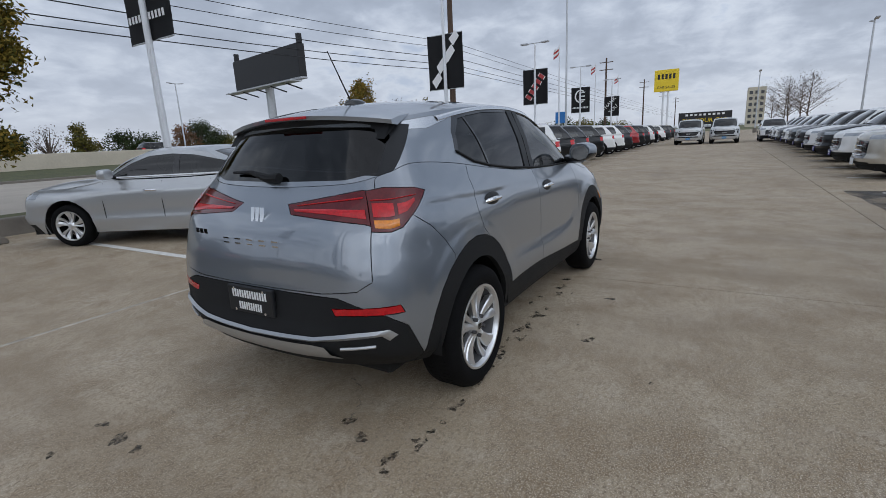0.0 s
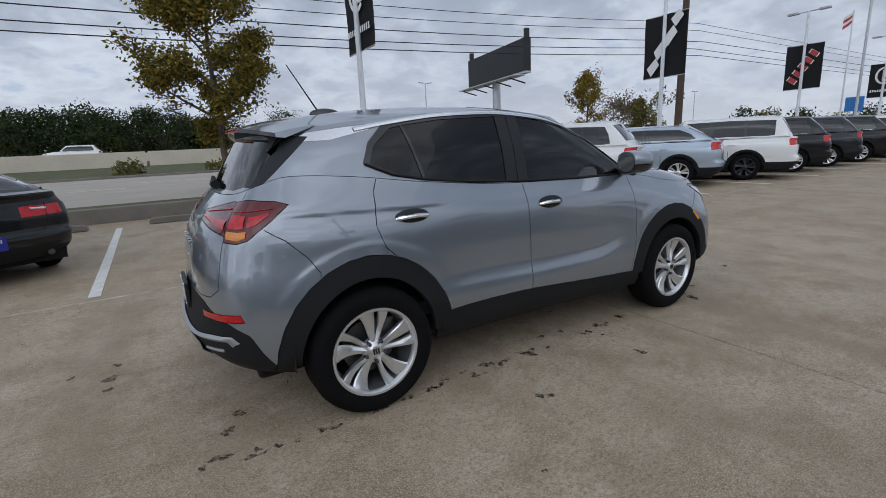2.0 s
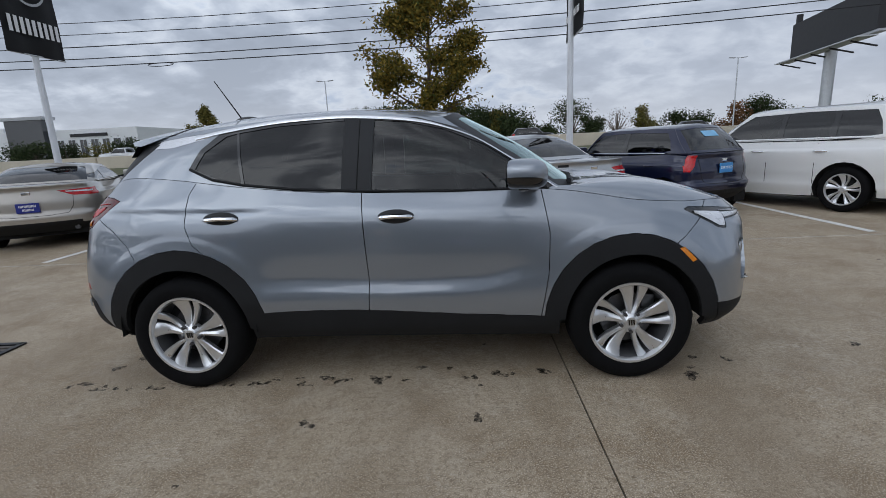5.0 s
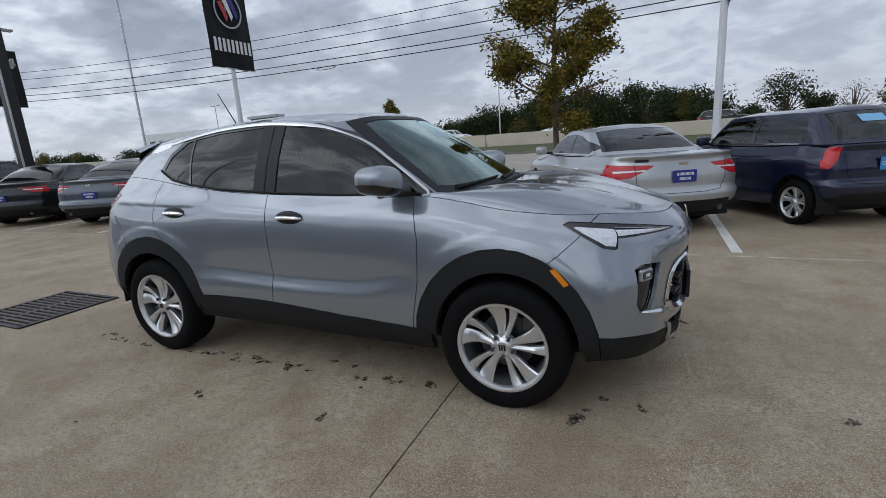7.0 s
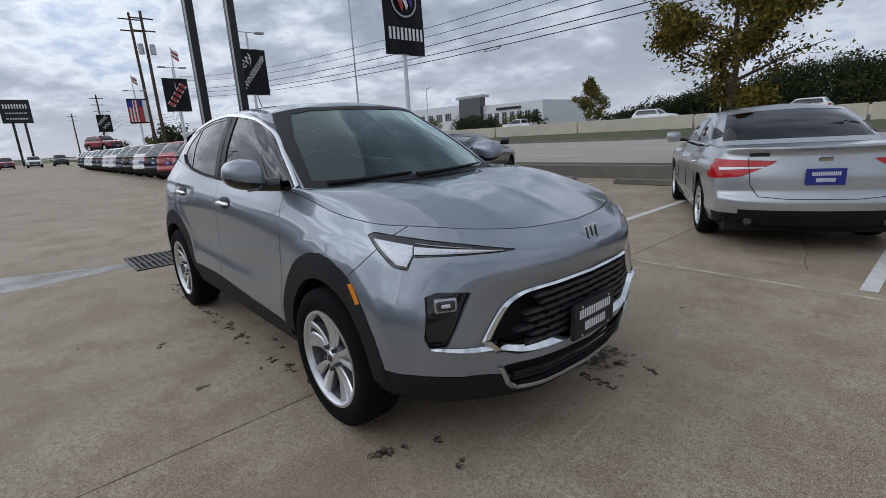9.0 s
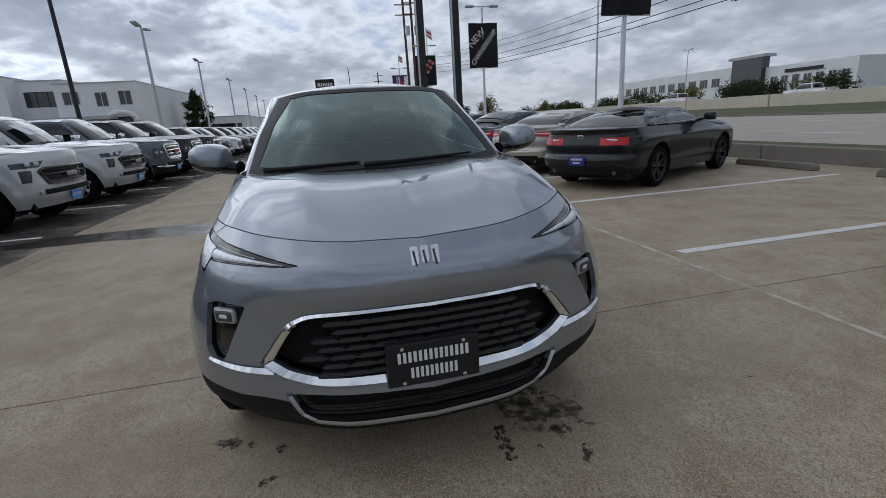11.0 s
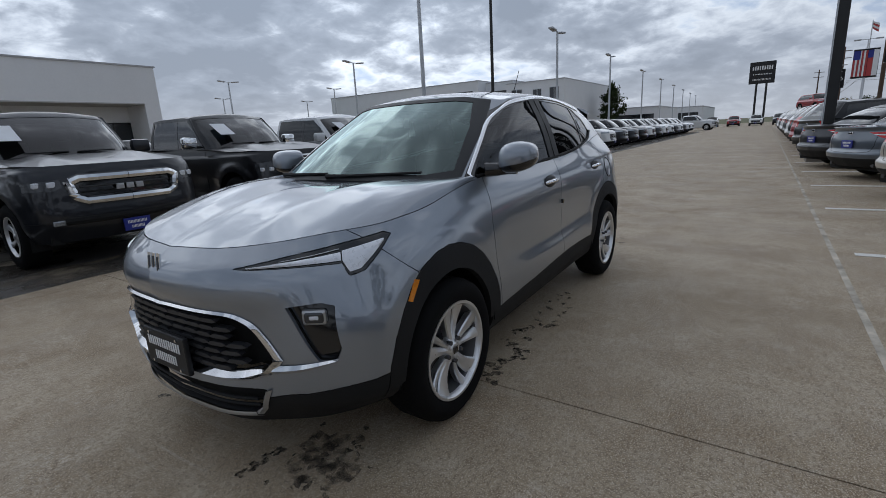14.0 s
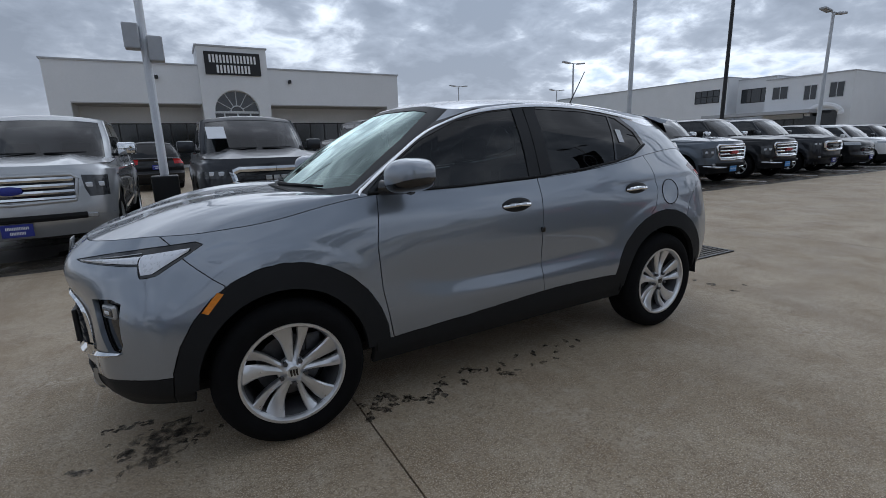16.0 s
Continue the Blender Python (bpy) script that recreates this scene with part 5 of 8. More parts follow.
r2 = rails_of([(2.14, 0, .50), (2.12, .30, .50), (2.065, .50, .51), (2.0, .705, .53), (1.81, .866, .53)], (.893, .903, .878, .880, .880, .886, .905, .893), (.52, .51, .51, .52, .52, .52, .52, .53),
              [(-1.91, .80, .56), (-2.03, .60, .575), (-2.075, .30, .58), (-2.085, 0, .58)])
r3 = rails_of([(2.145, 0, .69), (2.125, .30, .69), (2.06, .52, .69), (1.98, .712, .69), (1.80, .86, .69)], (.885, .893, .869, .8645, .8645, .873, .896, .885), (.69, .68, .67, .645, .645, .66, .69, .71),
              [(-1.895, .81, .71), (-2.015, .62, .73), (-2.055, .30, .735), (-2.065, 0, .735)])
r4 = rails_of([(2.187, 0, .805), (2.155, .30, .805), (2.065, .53, .81), (1.94, .71, .82), (1.76, .825, .82)], (.862, .872, .860, .858, .860, .866, .876, .862), (.83, .83, .83, .835, .84, .85, .87, .88),
              [(-1.875, .79, .88), (-1.995, .60, .875), (-2.04, .30, .87), (-2.05, 0, .865)])
r5 = rails_of([(2.168, 0, .885), (2.128, .30, .89), (2.035, .52, .895), (1.905, .69, .90), (1.73, .79, .915)], (.822, .832, .834, .842, .846, .850, .846, .822), (.93, .945, .985, 1.0, 1.01, 1.03, 1.06, 1.09),
              [(-1.825, .755, 1.075), (-1.94, .58, 1.04), (-1.985, .30, 1.03), (-1.995, 0, 1.025)])
r6 = rails_of([(2.085, 0, .958), (2.04, .30, .966), (1.94, .51, .985), (1.80, .655, 1.005), (1.64, .735, 1.01)], (.762, .772, .775, .782, .790, .782, .745, .695), (1.02, 1.04, 1.115, 1.128, 1.15, 1.20, 1.255, 1.275),
              [(-1.735, .645, 1.24), (-1.815, .50, 1.20), (-1.85, .26, 1.185), (-1.86, 0, 1.18)])
skin(HERO, [r0, r1, r2, r3, r4, r5, r6], 256, 84)


def crease(p):
    """How far the flank stands out or in at a place: the undercut of the doors, the shoulder line, the lips of the arches."""
    x, z = p.x, p.z
    out = 0.0
    zc_ = .664 - .03 * smooth(-.7, .1, x) + .065 * smooth(.42, .74, x)
    side = smooth(-.95, -.60, x) * (1 - smooth(.60, .80, x))
    if z > zc_:
        out -= .008 * side * max(0.0, 1 - (z - zc_) / .24) ** 1.5
    else:
        out -= .008 * side * max(0.0, 1 - (zc_ - z) / .075)
    zs_ = 1.075 + .02 * smooth(-.9, -1.6, x)
    rear_ = smooth(-.60, -1.0, x) * smooth(-1.78, -1.6, x)
    out -= .009 * rear_ * smooth(zs_ + .004, zs_ - .010, z) * smooth(zs_ - .16, zs_, z)
    for cx_ in (1.2925, -1.300):
        r_ = math.hypot(x - cx_, z - .36)
        out += .0035 * smooth(.585, .555, r_) * smooth(.40, .55, z)
    return out


for v in HERO.verts:
    if v.co.y > .6:
        v.co.y += crease(v.co)
for f in HERO.faces:
    f[lay] = 1
# greenhouse: from the waist to the roof's edge
g0 = rail([(1.13, 0, 1.115), (1.10, .28, 1.12), (1.04, .50, 1.122), (.96, .66, 1.122), (.88, .748, 1.122)], [(.76, .768, 1.118), (.60, .776, 1.122), (.30, .780, 1.126), (.0, .785, 1.135), (-.4, .790, 1.15), (-.9, .782, 1.20), (-1.3, .745, 1.255), (-1.6, .695, 1.275)],
          [(-1.735, .645, 1.24), (-1.815, .50, 1.20), (-1.85, .26, 1.185), (-1.86, 0, 1.18)])
g1 = rail([(.77, 0, 1.365), (.755, .27, 1.36), (.70, .46, 1.35), (.635, .595, 1.34), (.57, .675, 1.335)], [(.46, .700, 1.335), (.34, .712, 1.345), (.14, .718, 1.355), (-.1, .722, 1.362), (-.42, .722, 1.37), (-.85, .712, 1.385), (-1.22, .680, 1.40), (-1.50, .640, 1.395)],
          [(-1.655, .60, 1.36), (-1.725, .46, 1.355), (-1.755, .24, 1.355), (-1.76, 0, 1.355)])
g2 = rail([(.36, 0, 1.588), (.345, .25, 1.582), (.315, .42, 1.570), (.27, .535, 1.552), (.20, .592, 1.545)], [(.10, .606, 1.558), (.0, .615, 1.568), (-.16, .620, 1.580), (-.35, .620, 1.585), (-.62, .614, 1.578), (-.92, .600, 1.560), (-1.20, .580, 1.535), (-1.42, .560, 1.508)],
          [(-1.56, .535, 1.485), (-1.63, .41, 1.497), (-1.66, .21, 1.508), (-1.665, 0, 1.512)])
rows_g, fg = skin(HERO, [g0, g1, g2], 192, 20)
for f in fg:
    f[lay] = 20
# roof: from its edge to the crown
def crown_z(x):
    return 1.648 - 0.045 * max(0.0, (x + 0.45) / 0.8) ** 2 - 0.095 * max(0.0, (-0.55 - x) / 1.1) ** 2


edge = [v.co.copy() for v in rows_g[-1]]
rows_r = []
for j in range(13):
    s = j / 12
    row = []
    for i, p in enumerate(edge):
        x = p.x * (1 - s) + (p.x * 0.86 - 0.09) * s
        y = p.y * (1 - s)
        zc = crown_z(x)
        z = p.z + (zc - p.z) * (1 - (1 - s) ** 2.1)
        row.append(HERO.verts.new((x, y, z)))
    rows_r.append(row)
for a, b in zip(rows_r, rows_r[1:]):
    for i in range(192):
        f = HERO.faces.new((a[i], a[i + 1], b[i + 1], b[i]))
        f[lay] = 30
# hood: from its front edge to the foot of the windscreen
nh = 84
fr_line = [crom(r6, 7.0 * i / nh) for i in range(nh + 1)]
cw_line = [crom(g0, 4.3 * i / nh) for i in range(nh + 1)]
rows_h = []
for j in range(25):
    s = j / 24
    row = []
    for i in range(nh + 1):
        p = fr_line[i].lerp(cw_line[i], s)
        p.z += 0.058 * math.sin(math.pi * s) * (1 - (i / nh) ** 3) ** 0.5 if i < nh else 0
        q = abs(p.y)
        p.z += 0.010 * math.exp(-((q - 0.34 - 0.12 * s) / 0.08) ** 2) * min(1, 3 * s) * (1 - s * 0.2)   # raised fold
        p.z += 0.006 * math.exp(-(q / 0.035) ** 2) * math.sin(math.pi * min(1, s * 1.3)) if s < 0.77 else 0
        row.append(HERO.verts.new(p))
    rows_h.append(row)
for a, b in zip(rows_h, rows_h[1:]):
    for i in range(nh):
        f = HERO.faces.new((a[i], a[i + 1], b[i + 1], b[i]))
        f[lay] = 31
HERO.normal_update()
for ident, want in ((30, 1), (31, 1)):
    fs = [f for f in HERO.faces if f[lay] == ident]
    if sum(f.normal.z for f in fs) < 0:
        for f in fs:
            f.normal_flip()
bmesh.ops.remove_doubles(HERO, verts=HERO.verts, dist=0.0008)
HERO.normal_update()
hero_tree = BVHTree.FromBMesh(HERO)

FX, RX, HUB_Z = 1.2975, -1.2975, 0.345
front = lambda c: c.x > 1.45
rear = lambda c: c.x < -1.45
flank = lambda c: -1.9 < c.x < 1.9 and c.y > 0.6
clad_front, clad_rear = ellipse(1.292, .36, .485, .502), ellipse(-1.300, .36, .49, .505)
# doors
door_sill = [(-.82, .47), (-.5, .478), (-.2, .47), (.32, .43), (.79, .40)]
carve(HERO, [(.79, .40), (.835, .66), (.842, .88), (.80, 1.14), (-.21, 1.20), (-.20, .87), (-.19, .64), (-.2, .47), (.32, .43)], "y", lay, 2, {1}, flank)
carve(HERO, [(-.2, .47), (-.19, .64), (-.20, .87), (-.21, 1.20), (-1.10, 1.30), (-1.165, 1.255), (-1.21, 1.17), (-1.232, 1.0), (-1.195, .89), (-1.07, .77), (-.82, .47), (-.5, .478)], "y", lay, 3, {1}, flank)
# front bumper, cut from the wing along a line from lamp to arch
carve(HERO, [(-1.70, .2), (-1.70, 1.2), (-1.10, 1.2), (-.66, .96), (-.47, .80), (-.47, .2)], "f", lay, 5, {1}, front)
# rear: tailgate and bumper
carve(HERO, [(-.1, .715), (-.1, 1.3), (.64, 1.3), (.60, 1.21), (.665, 1.1), (.685, .9), (.70, .78), (.63, .735), (.45, .715)], "x", lay, 12, {1}, lambda c: c.x < -1.70)
carve(HERO, [(-1.60, .2), (-1.60, 1.06), (-.70, 1.06), (-.60, .99), (-.52, .90), (-.47, .82), (-.47, .2)], "r", lay, 13, {1}, lambda c: c.x < -1.38)
# black cladding: arches, sills, lower bumpers
carve(HERO, [(-1.0, .2), (-1.0, .46), (-.82, .47), (-.5, .478), (-.2, .47), (.32, .43), (.79, .40), (1.0, .40), (1.0, .2)], "y", lay, 4, {1, 2, 3}, flank)
carve(HERO, clad_front, "y", lay, 4, None, lambda c: c.y > .6 and c.x > 0 and c.z < 1.0)
carve(HERO, clad_rear, "y", lay, 4, None, lambda c: c.y > .6 and c.x < 0 and c.z < 1.0)
carve(HERO, [(-1.60, .2), (-1.60, .315), (-1.30, .33), (-1.12, .385), (-1.0, .42), (-.80, .445), (-.55, .455), (-.55, .2)], "f", lay, 15, {5, 1}, front)
carve(HERO, [(-1.60, .2), (-1.60, .708), (-1.06, .70), (-.98, .668), (-.86, .625), (-.76, .565), (-.71, .45), (-.67, .36), (-.64, .2)], "r", lay, 14, {12, 13, 1}, rear)
carve(HERO, ellipse(FX + .008, .36, .377, .385, 36), "y", lay, 99, None, lambda c: c.y > .6 and c.x > 0 and c.z < .95)
carve(HERO, ellipse(RX - .004, .36, .377, .388, 36), "y", lay, 99, None, lambda c: c.y > .6 and c.x < 0 and c.z < .95)
carve(HERO, [(.90, .20), (.90, .37), (1.70, .37), (1.70, .20)], "y", lay, 99, None, lambda c: c.y > .6 and c.z < .40)
carve(HERO, [(-.91, .20), (-.91, .37), (-1.70, .37), (-1.70, .20)], "y", lay, 99, None, lambda c: c.y > .6 and c.z < .40)
# lamps
head = [(-1.170, .904), (-.95, .942), (-.75, .968), (-.60, .982), (-.572, .970), (-.615, .925), (-.690, .864), (-.748, .856), (-.760, .880), (-.770, .902), (-.90, .903), (-1.0, .902), (-1.12, .900)]
carve(HERO, head, "f", lay, 9, {1, 5, 31}, front)
tail_out = [(-.885, .995), (-.885, 1.165), (-.80, 1.178), (-.66, 1.168), (-.605, 1.150), (-.66, 1.08), (-.745, 1.005), (-.80, .990)]
carve(HERO, [(-1.235, 1.062), (-1.245, 1.105), (-.90, 1.168), (-.885, 1.165), (-.885, 1.02), (-.92, 1.028)], "r", lay, 11, {12, 1, 13}, lambda c: c.x < -1.6)
carve(HERO, tail_out, "r", lay, 10, {1, 13, 12}, lambda c: c.x < -1.5)
# grille, lower intake, fog pockets
grille = [(-.05, .728), (.40, .728), (.47, .690), (.555, .565), (.50, .520), (.40, .492), (-.05, .478)]
carve(HERO, grille, "x", lay, 6, {5, 15}, lambda c: c.x > 1.8)
intake = [(-.05, .405), (.44, .425), (.505, .425), (.47, .345), (.43, .315), (-.05, .300)]
carve(HERO, intake, "x", lay, 7, {5, 15}, lambda c: c.x > 1.8)
fog = [(.622, .765), (.725, .775), (.762, .76), (.79, .60), (.775, .555), (.73, .560)]
carve(HERO, fog, "x", lay, 8, {5, 15, 1}, lambda c: c.x > 1.6)
refl = [(.50, .650), (.80, .668), (.81, .632), (.52, .618)]
carve(HERO, refl, "x", lay, 16, {14, 13}, lambda c: c.x < -1.7)
# windows
carve(HERO, [(.845, 1.128), (.74, 1.222), (.50, 1.378), (.26, 1.478), (.05, 1.525), (-.128, 1.543), (-.152, 1.153), (.30, 1.134)], "y", lay, 21, {20}, lambda c: c.y > .5)
carve(HERO, [(-.300, 1.548), (-.325, 1.164), (-.60, 1.182), (-.885, 1.216), (-.94, 1.508), (-.70, 1.535)], "y", lay, 22, {20}, lambda c: c.y > .5)
carve(HERO, [(-.955, 1.506), (-.905, 1.222), (-1.06, 1.255), (-1.19, 1.312), (-1.14, 1.405), (-1.02, 1.492)], "y", lay, 23, {20}, lambda c: c.y > .5)
carve(HERO, [(.92, 1.115), (.66, 1.29), (.37, 1.475), (.12, 1.547), (-.3, 1.572), (-.72, 1.556), (-1.06, 1.512), (-1.17, 1.42), (-1.225, 1.315), (-1.06, 1.238), (-.6, 1.168), (-.2, 1.14), (.3, 1.12)], "y", lay, 26, {20}, lambda c: c.y > .5)
carve(HERO, [(-.120, 1.556), (-.145, 1.150), (-.332, 1.158), (-.308, 1.560)], "y", lay, 29, {26}, lambda c: c.y > .5)
carve(HERO, [(-.05, 1.145), (.535, 1.145), (.66, 1.16), (.575, 1.38), (.475, 1.535), (.36, 1.552), (-.05, 1.558)], "x", lay, 24, {20}, lambda c: c.x > .28)
carve(HERO, [(-.05, 1.118), (.56, 1.116), (.715, 1.126), (.642, 1.39), (.556, 1.545), (.40, 1.574), (-.05, 1.580)], "x", lay, 33, {20}, lambda c: c.x > .22)
carve(HERO, [(-.05, 1.205), (.45, 1.212), (.60, 1.243), (.585, 1.40), (.55, 1.452), (-.05, 1.48)], "x", lay, 25, {20}, lambda c: c.x < -1.5)
carve(HERO, [(-1.46, 1.462), (-1.62, 1.475), (-1.80, 1.235), (-1.745, 1.222)], "y", lay, 27, {20}, lambda c: c.y > .45)
carve(HERO, [(-1.03, 1.528), (-1.30, 1.502), (-1.56, 1.472), (-1.50, 1.438), (-1.36, 1.440), (-1.14, 1.488)], "y", lay, 28, {20}, lambda c: c.y > .45)
for f in HERO.faces:
    if f[lay] == 1 and f.calc_center_median().x < 0:
        f[lay] = 17
# what the cuts leave behind the wheel belongs to the bumper
left = {f for f in HERO.faces if f[lay] == 17}
groups_ = []
while left:
    todo, got = [left.pop()], []
    while todo:
        f = todo.pop()
        got.append(f)
        for e in f.edges:
            for g in e.link_faces:
                if g in left:
                    left.discard(g)
                    todo.append(g)
    groups_.append(got)
for got in sorted(groups_, key=len)[:-1]:
    for f in got:
        f[lay] = 13

PAINT = M["grey_paint"]
hp = lambda name, ids, mat_, side=None, label="", **k: link_mesh(name, lift_panel(HERO, lay, ids, side, **k), mat_, hero, label, smooth=True, sharp=50)
for sd in (None, -1):
    hp("front_wing", 1, PAINT, sd)
    hp("rear_quarter", 17, PAINT, sd)
    hp("pillar_trim", 28, M["bright"], sd, "bright silver pillar trim", gap=0.001, depth=0.01)
    fd = hp("front_door", 2, PAINT, sd)
    rd = hp("rear_door", 3, PAINT, sd)
    hp("cladding", 4, M["plastic"], sd, "black plastic arch and sill cladding", depth=0.03)
    hp("front_window", 21, M["glass_side"], sd, push=0.004, depth=0)
    hp("rear_window", 22, M["glass_dark"], sd, push=0.004, depth=0)
    hp("quarter_window", 23, M["glass_dark"], sd, push=0.004, depth=0)
    hp("door_pillar", 29, M["pillar"], sd, "satin black door pillar", gap=0, depth=0.008, push=-.002)
    hp("window_surround", 26, M["gloss_black"], sd, "gloss black window surround", gap=0, depth=0.01)
    hp("rear_quarter_glass", 27, M["pillar"], sd, "gloss black rear quarter trim", gap=0.001, depth=0.01)
    hp("headlight_housing", 9, M["gloss_black"], sd, "slim gloss black headlight housing", push=0.003, depth=0.02, gap=0.002)
    hp("tail_light", 10, M["lens_red_dark"], sd, "red tail lamp lens")
    hp("tailgate_light", 11, M["lens_red_dark"], sd, "red tail lamp lens")
    hp("fog_pocket", 8, M["gloss_black"], sd, "black fog lamp pocket", push=0.03, gap=0, depth=0)
    hp("rear_reflector", 16, M["lens_red"], sd, "red bumper reflector")
hp("front_bumper", 5, PAINT, 2)
hp("lower_bumper", 15, M["plastic"], 2, "black plastic chin")
hp("grille_back", 6, M["under"], 2, "", push=0.06, gap=0, depth=0)
hp("intake_back", 7, M["under"], 2, "", push=0.05, gap=0, depth=0)
hp("tailgate", 12, PAINT, 2)
hp("rear_bumper", 13, PAINT, 2)
hp("rear_bumper_lower", 14, M["plastic"], 2, "black plastic lower bumper")
hp("pillar_frame", 20, PAINT, 2, gap=0.001, depth=0.008)
hp("windscreen", 24, M["glass_front"], 2, "clear green-tinted windscreen", push=0.003, depth=0, gap=0)
hp("windscreen_border", 33, M["pillar"], 2, "black border of the windscreen", gap=0, depth=.006)
hp("rear_screen", 25, M["glass_rear"], 2, "dark tinted rear screen", push=0.003, depth=0, gap=0)
hp("roof", 30, PAINT, 2, gap=0.0)
hp("hood", 31, PAINT, 2)

# dark lining under the joints, wheel wells, floor
lining = lift_panel(HERO, lay, {1, 17, 2, 3, 4, 5, 12, 13, 14, 15, 31}, 2, gap=0, depth=0)
for v in lining.verts:
    v.co -= v.normal * 0.028
link_mesh("lining", lining, M["under"], hero)
link_mesh("floor_pan", box((-1.85, -.66, .26), (1.75, .66, .32), .02), M["under"], hero)
for s in (1, -1):
    for x in (FX, RX):
        bm = bmesh.new()
        k = 20
        for y0, y1 in ((0.60, 0.875),):
            a = [bm.verts.new((x + .415 * math.cos(math.pi * (q / k * 1.04 - .02)), s * y0, .37 + .42 * math.sin(math.pi * (q / k * 1.04 - .02)))) for q in range(k + 1)]
            b = [bm.verts.new((v.co.x, s * y1, v.co.z)) for v in a]
            for q in range(k):
                bm.faces.new((a[q], a[q + 1], b[q + 1], b[q]))
            bm.faces.new(a)
        link_mesh("wheel_well", bm, M["under"], hero)
        make_wheel(hero, Vector((x, s * 0.785, HUB_Z)), 0.345, 0.225, 0.238, 5, M["alloy"], side=s)


def on_front(y, z, out=0.0):
    h = hero_tree.ray_cast(Vector((3, max(abs(y), .003), z)), Vector((-1, 0, 0)))[0]
    return Vector((h.x + out, y, z))


def on_rear(y, z, out=0.0):
    h = hero_tree.ray_cast(Vector((-3, max(abs(y), .003), z)), Vector((1, 0, 0)))[0]
    return Vector((h.x - out, y, z))


def on_side(x, z, s=1, out=0.0):
    h = hero_tree.ray_cast(Vector((x, 3, z)), Vector((0, -1, 0)))[0]
    return Vector((x, s * (h.y + out), z))


def along(pts, n):
    out = []
    for (a, b), (c, d) in zip(pts, pts[1:]):
        for k in range(n):
            out.append((a + (c - a) * k / n, b + (d - b) * k / n))
    return out + [pts[-1]]


def soft(pts, times=8):
    for _ in range(times):
        pts = [pts[0]] + [((a[0] + 2 * b[0] + c[0]) / 4, (a[1] + 2 * b[1] + c[1]) / 4) for a, b, c in zip(pts, pts[1:], pts[2:])] + [pts[-1]]
    return pts


def band(name, pts_in, pts_out, mat_, thick=0.012, label=""):
    """A moulding between two lines of points on the body."""
    bm = bmesh.new()
    a = [bm.verts.new(p) for p in pts_in]
    b = [bm.verts.new(p) for p in pts_out]
    mid = [bm.verts.new((p + q) / 2 + Vector((thick if p.x > 0 else -thick, 0, 0))) for p, q in zip(pts_in, pts_out)]
    for i in range(len(a) - 1):
        bm.faces.new((a[i], a[i + 1], mid[i + 1], mid[i]))
        bm.faces.new((mid[i], mid[i + 1], b[i + 1], b[i]))
    return link_mesh(name, bm, mat_, hero, label, smooth=True, sharp=80)


full = lambda half: [(-y, z) for y, z in half[::-1]] + [p for p in half if p[0] > 0.001] if half[0][0] < 0.001 else [(-y, z) for y, z in half[::-1]] + list(half)
# grille surround and lower chrome
top_in = soft(along([(0, .726), (.40, .726), (.47, .688), (.553, .565)], 8), 5)
top_out = soft(along([(0, .744), (.41, .744), (.495, .700), (.60, .560)], 8), 5)
band("grille_top_chrome", [on_front(y, z, .004) for y, z in full(top_in)], [on_front(y, z, .004) for y, z in full(top_out)], M["chrome"], .012, "chrome grille surround")
bot_in = soft(along([(0, .480), (.40, .494), (.50, .522), (.553, .565)], 8), 5)
bot_out = soft(along([(0, .440), (.42, .452), (.55, .498), (.60, .560)], 8), 5)
band("grille_lower_chrome", [on_front(y, z, .006) for y, z in full(bot_in)], [on_front(y, z, .006) for y, z in full(bot_out)], M["chrome"], .022, "broad chrome lower grille bar")
for s in (1, -1):
    w_in = soft(along([(.56, .535), (.68, .553), (.785, .566)], 6), 5)
    w_out = soft(along([(.55, .500), (.68, .524), (.788, .556)], 6), 5)
    band("chrome_wing", [on_front(s * y, z, .006) for y, z in w_in], [on_front(s * y, z, .006) for y, z in w_out], M["chrome"], .014, "chrome corner blade")
    l_in = along([(.505, .425), (.47, .345), (.43, .315)], 5)
    l_out = along([(.532, .430), (.488, .338), (.445, .296)], 5)
    band("intake_corner", [on_front(s * y, z, .006) for y, z in l_in], [on_front(s * y, z, .006) for y, z in l_out], M["satin"], .012, "satin silver lower trim")
lip_in = along([(0, .300), (.30, .305), (.43, .315)], 6)
lip_out = along([(0, .268), (.30, .274), (.45, .292)], 6)
band("chin_trim", [on_front(y, z, .010) for y, z in full(lip_in)], [on_front(y, z, .010) for y, z in full(lip_out)], M["satin"], .012, "satin silver chin trim")
# grille bars: short staggered blades
for r_ in range(7):
    z = .505 + r_ * .0325
    half_w = .40 + .12 * (1 - abs(z - .575) / .11) if z < .70 else .40
    half_w = min(half_w, .51) - .01
    n_ = 5
    for k in range(-n_, n_ + 1):
        y = k * half_w / (n_ + .2) + (.03 if r_ % 2 else -.015)
        if abs(y) > half_w - .05:
            continue
        p = on_front(y, z, -.018)
        wv = .052
        bm = slab([(-wv, -.004), (-wv * .55, .009), (wv * .6, .009), (wv, .0), (wv * .55, -.008), (-wv * .6, -.008)], .03, "x")
        yaw = -math.atan2(on_front(y + .02, z).x - on_front(y - .02, z).x, .04)
        bm.transform(Matrix.Translation(p) @ Matrix.Rotation(yaw, 4, "Z"))
        link_mesh("grille_bar", bm, M["grille"], hero)
for z in (.375, .345):
    link_mesh("intake_bar", tube([on_front(y / 20, z, -.012) for y in range(-9, 10)], .007, 6), M["plastic"], hero)
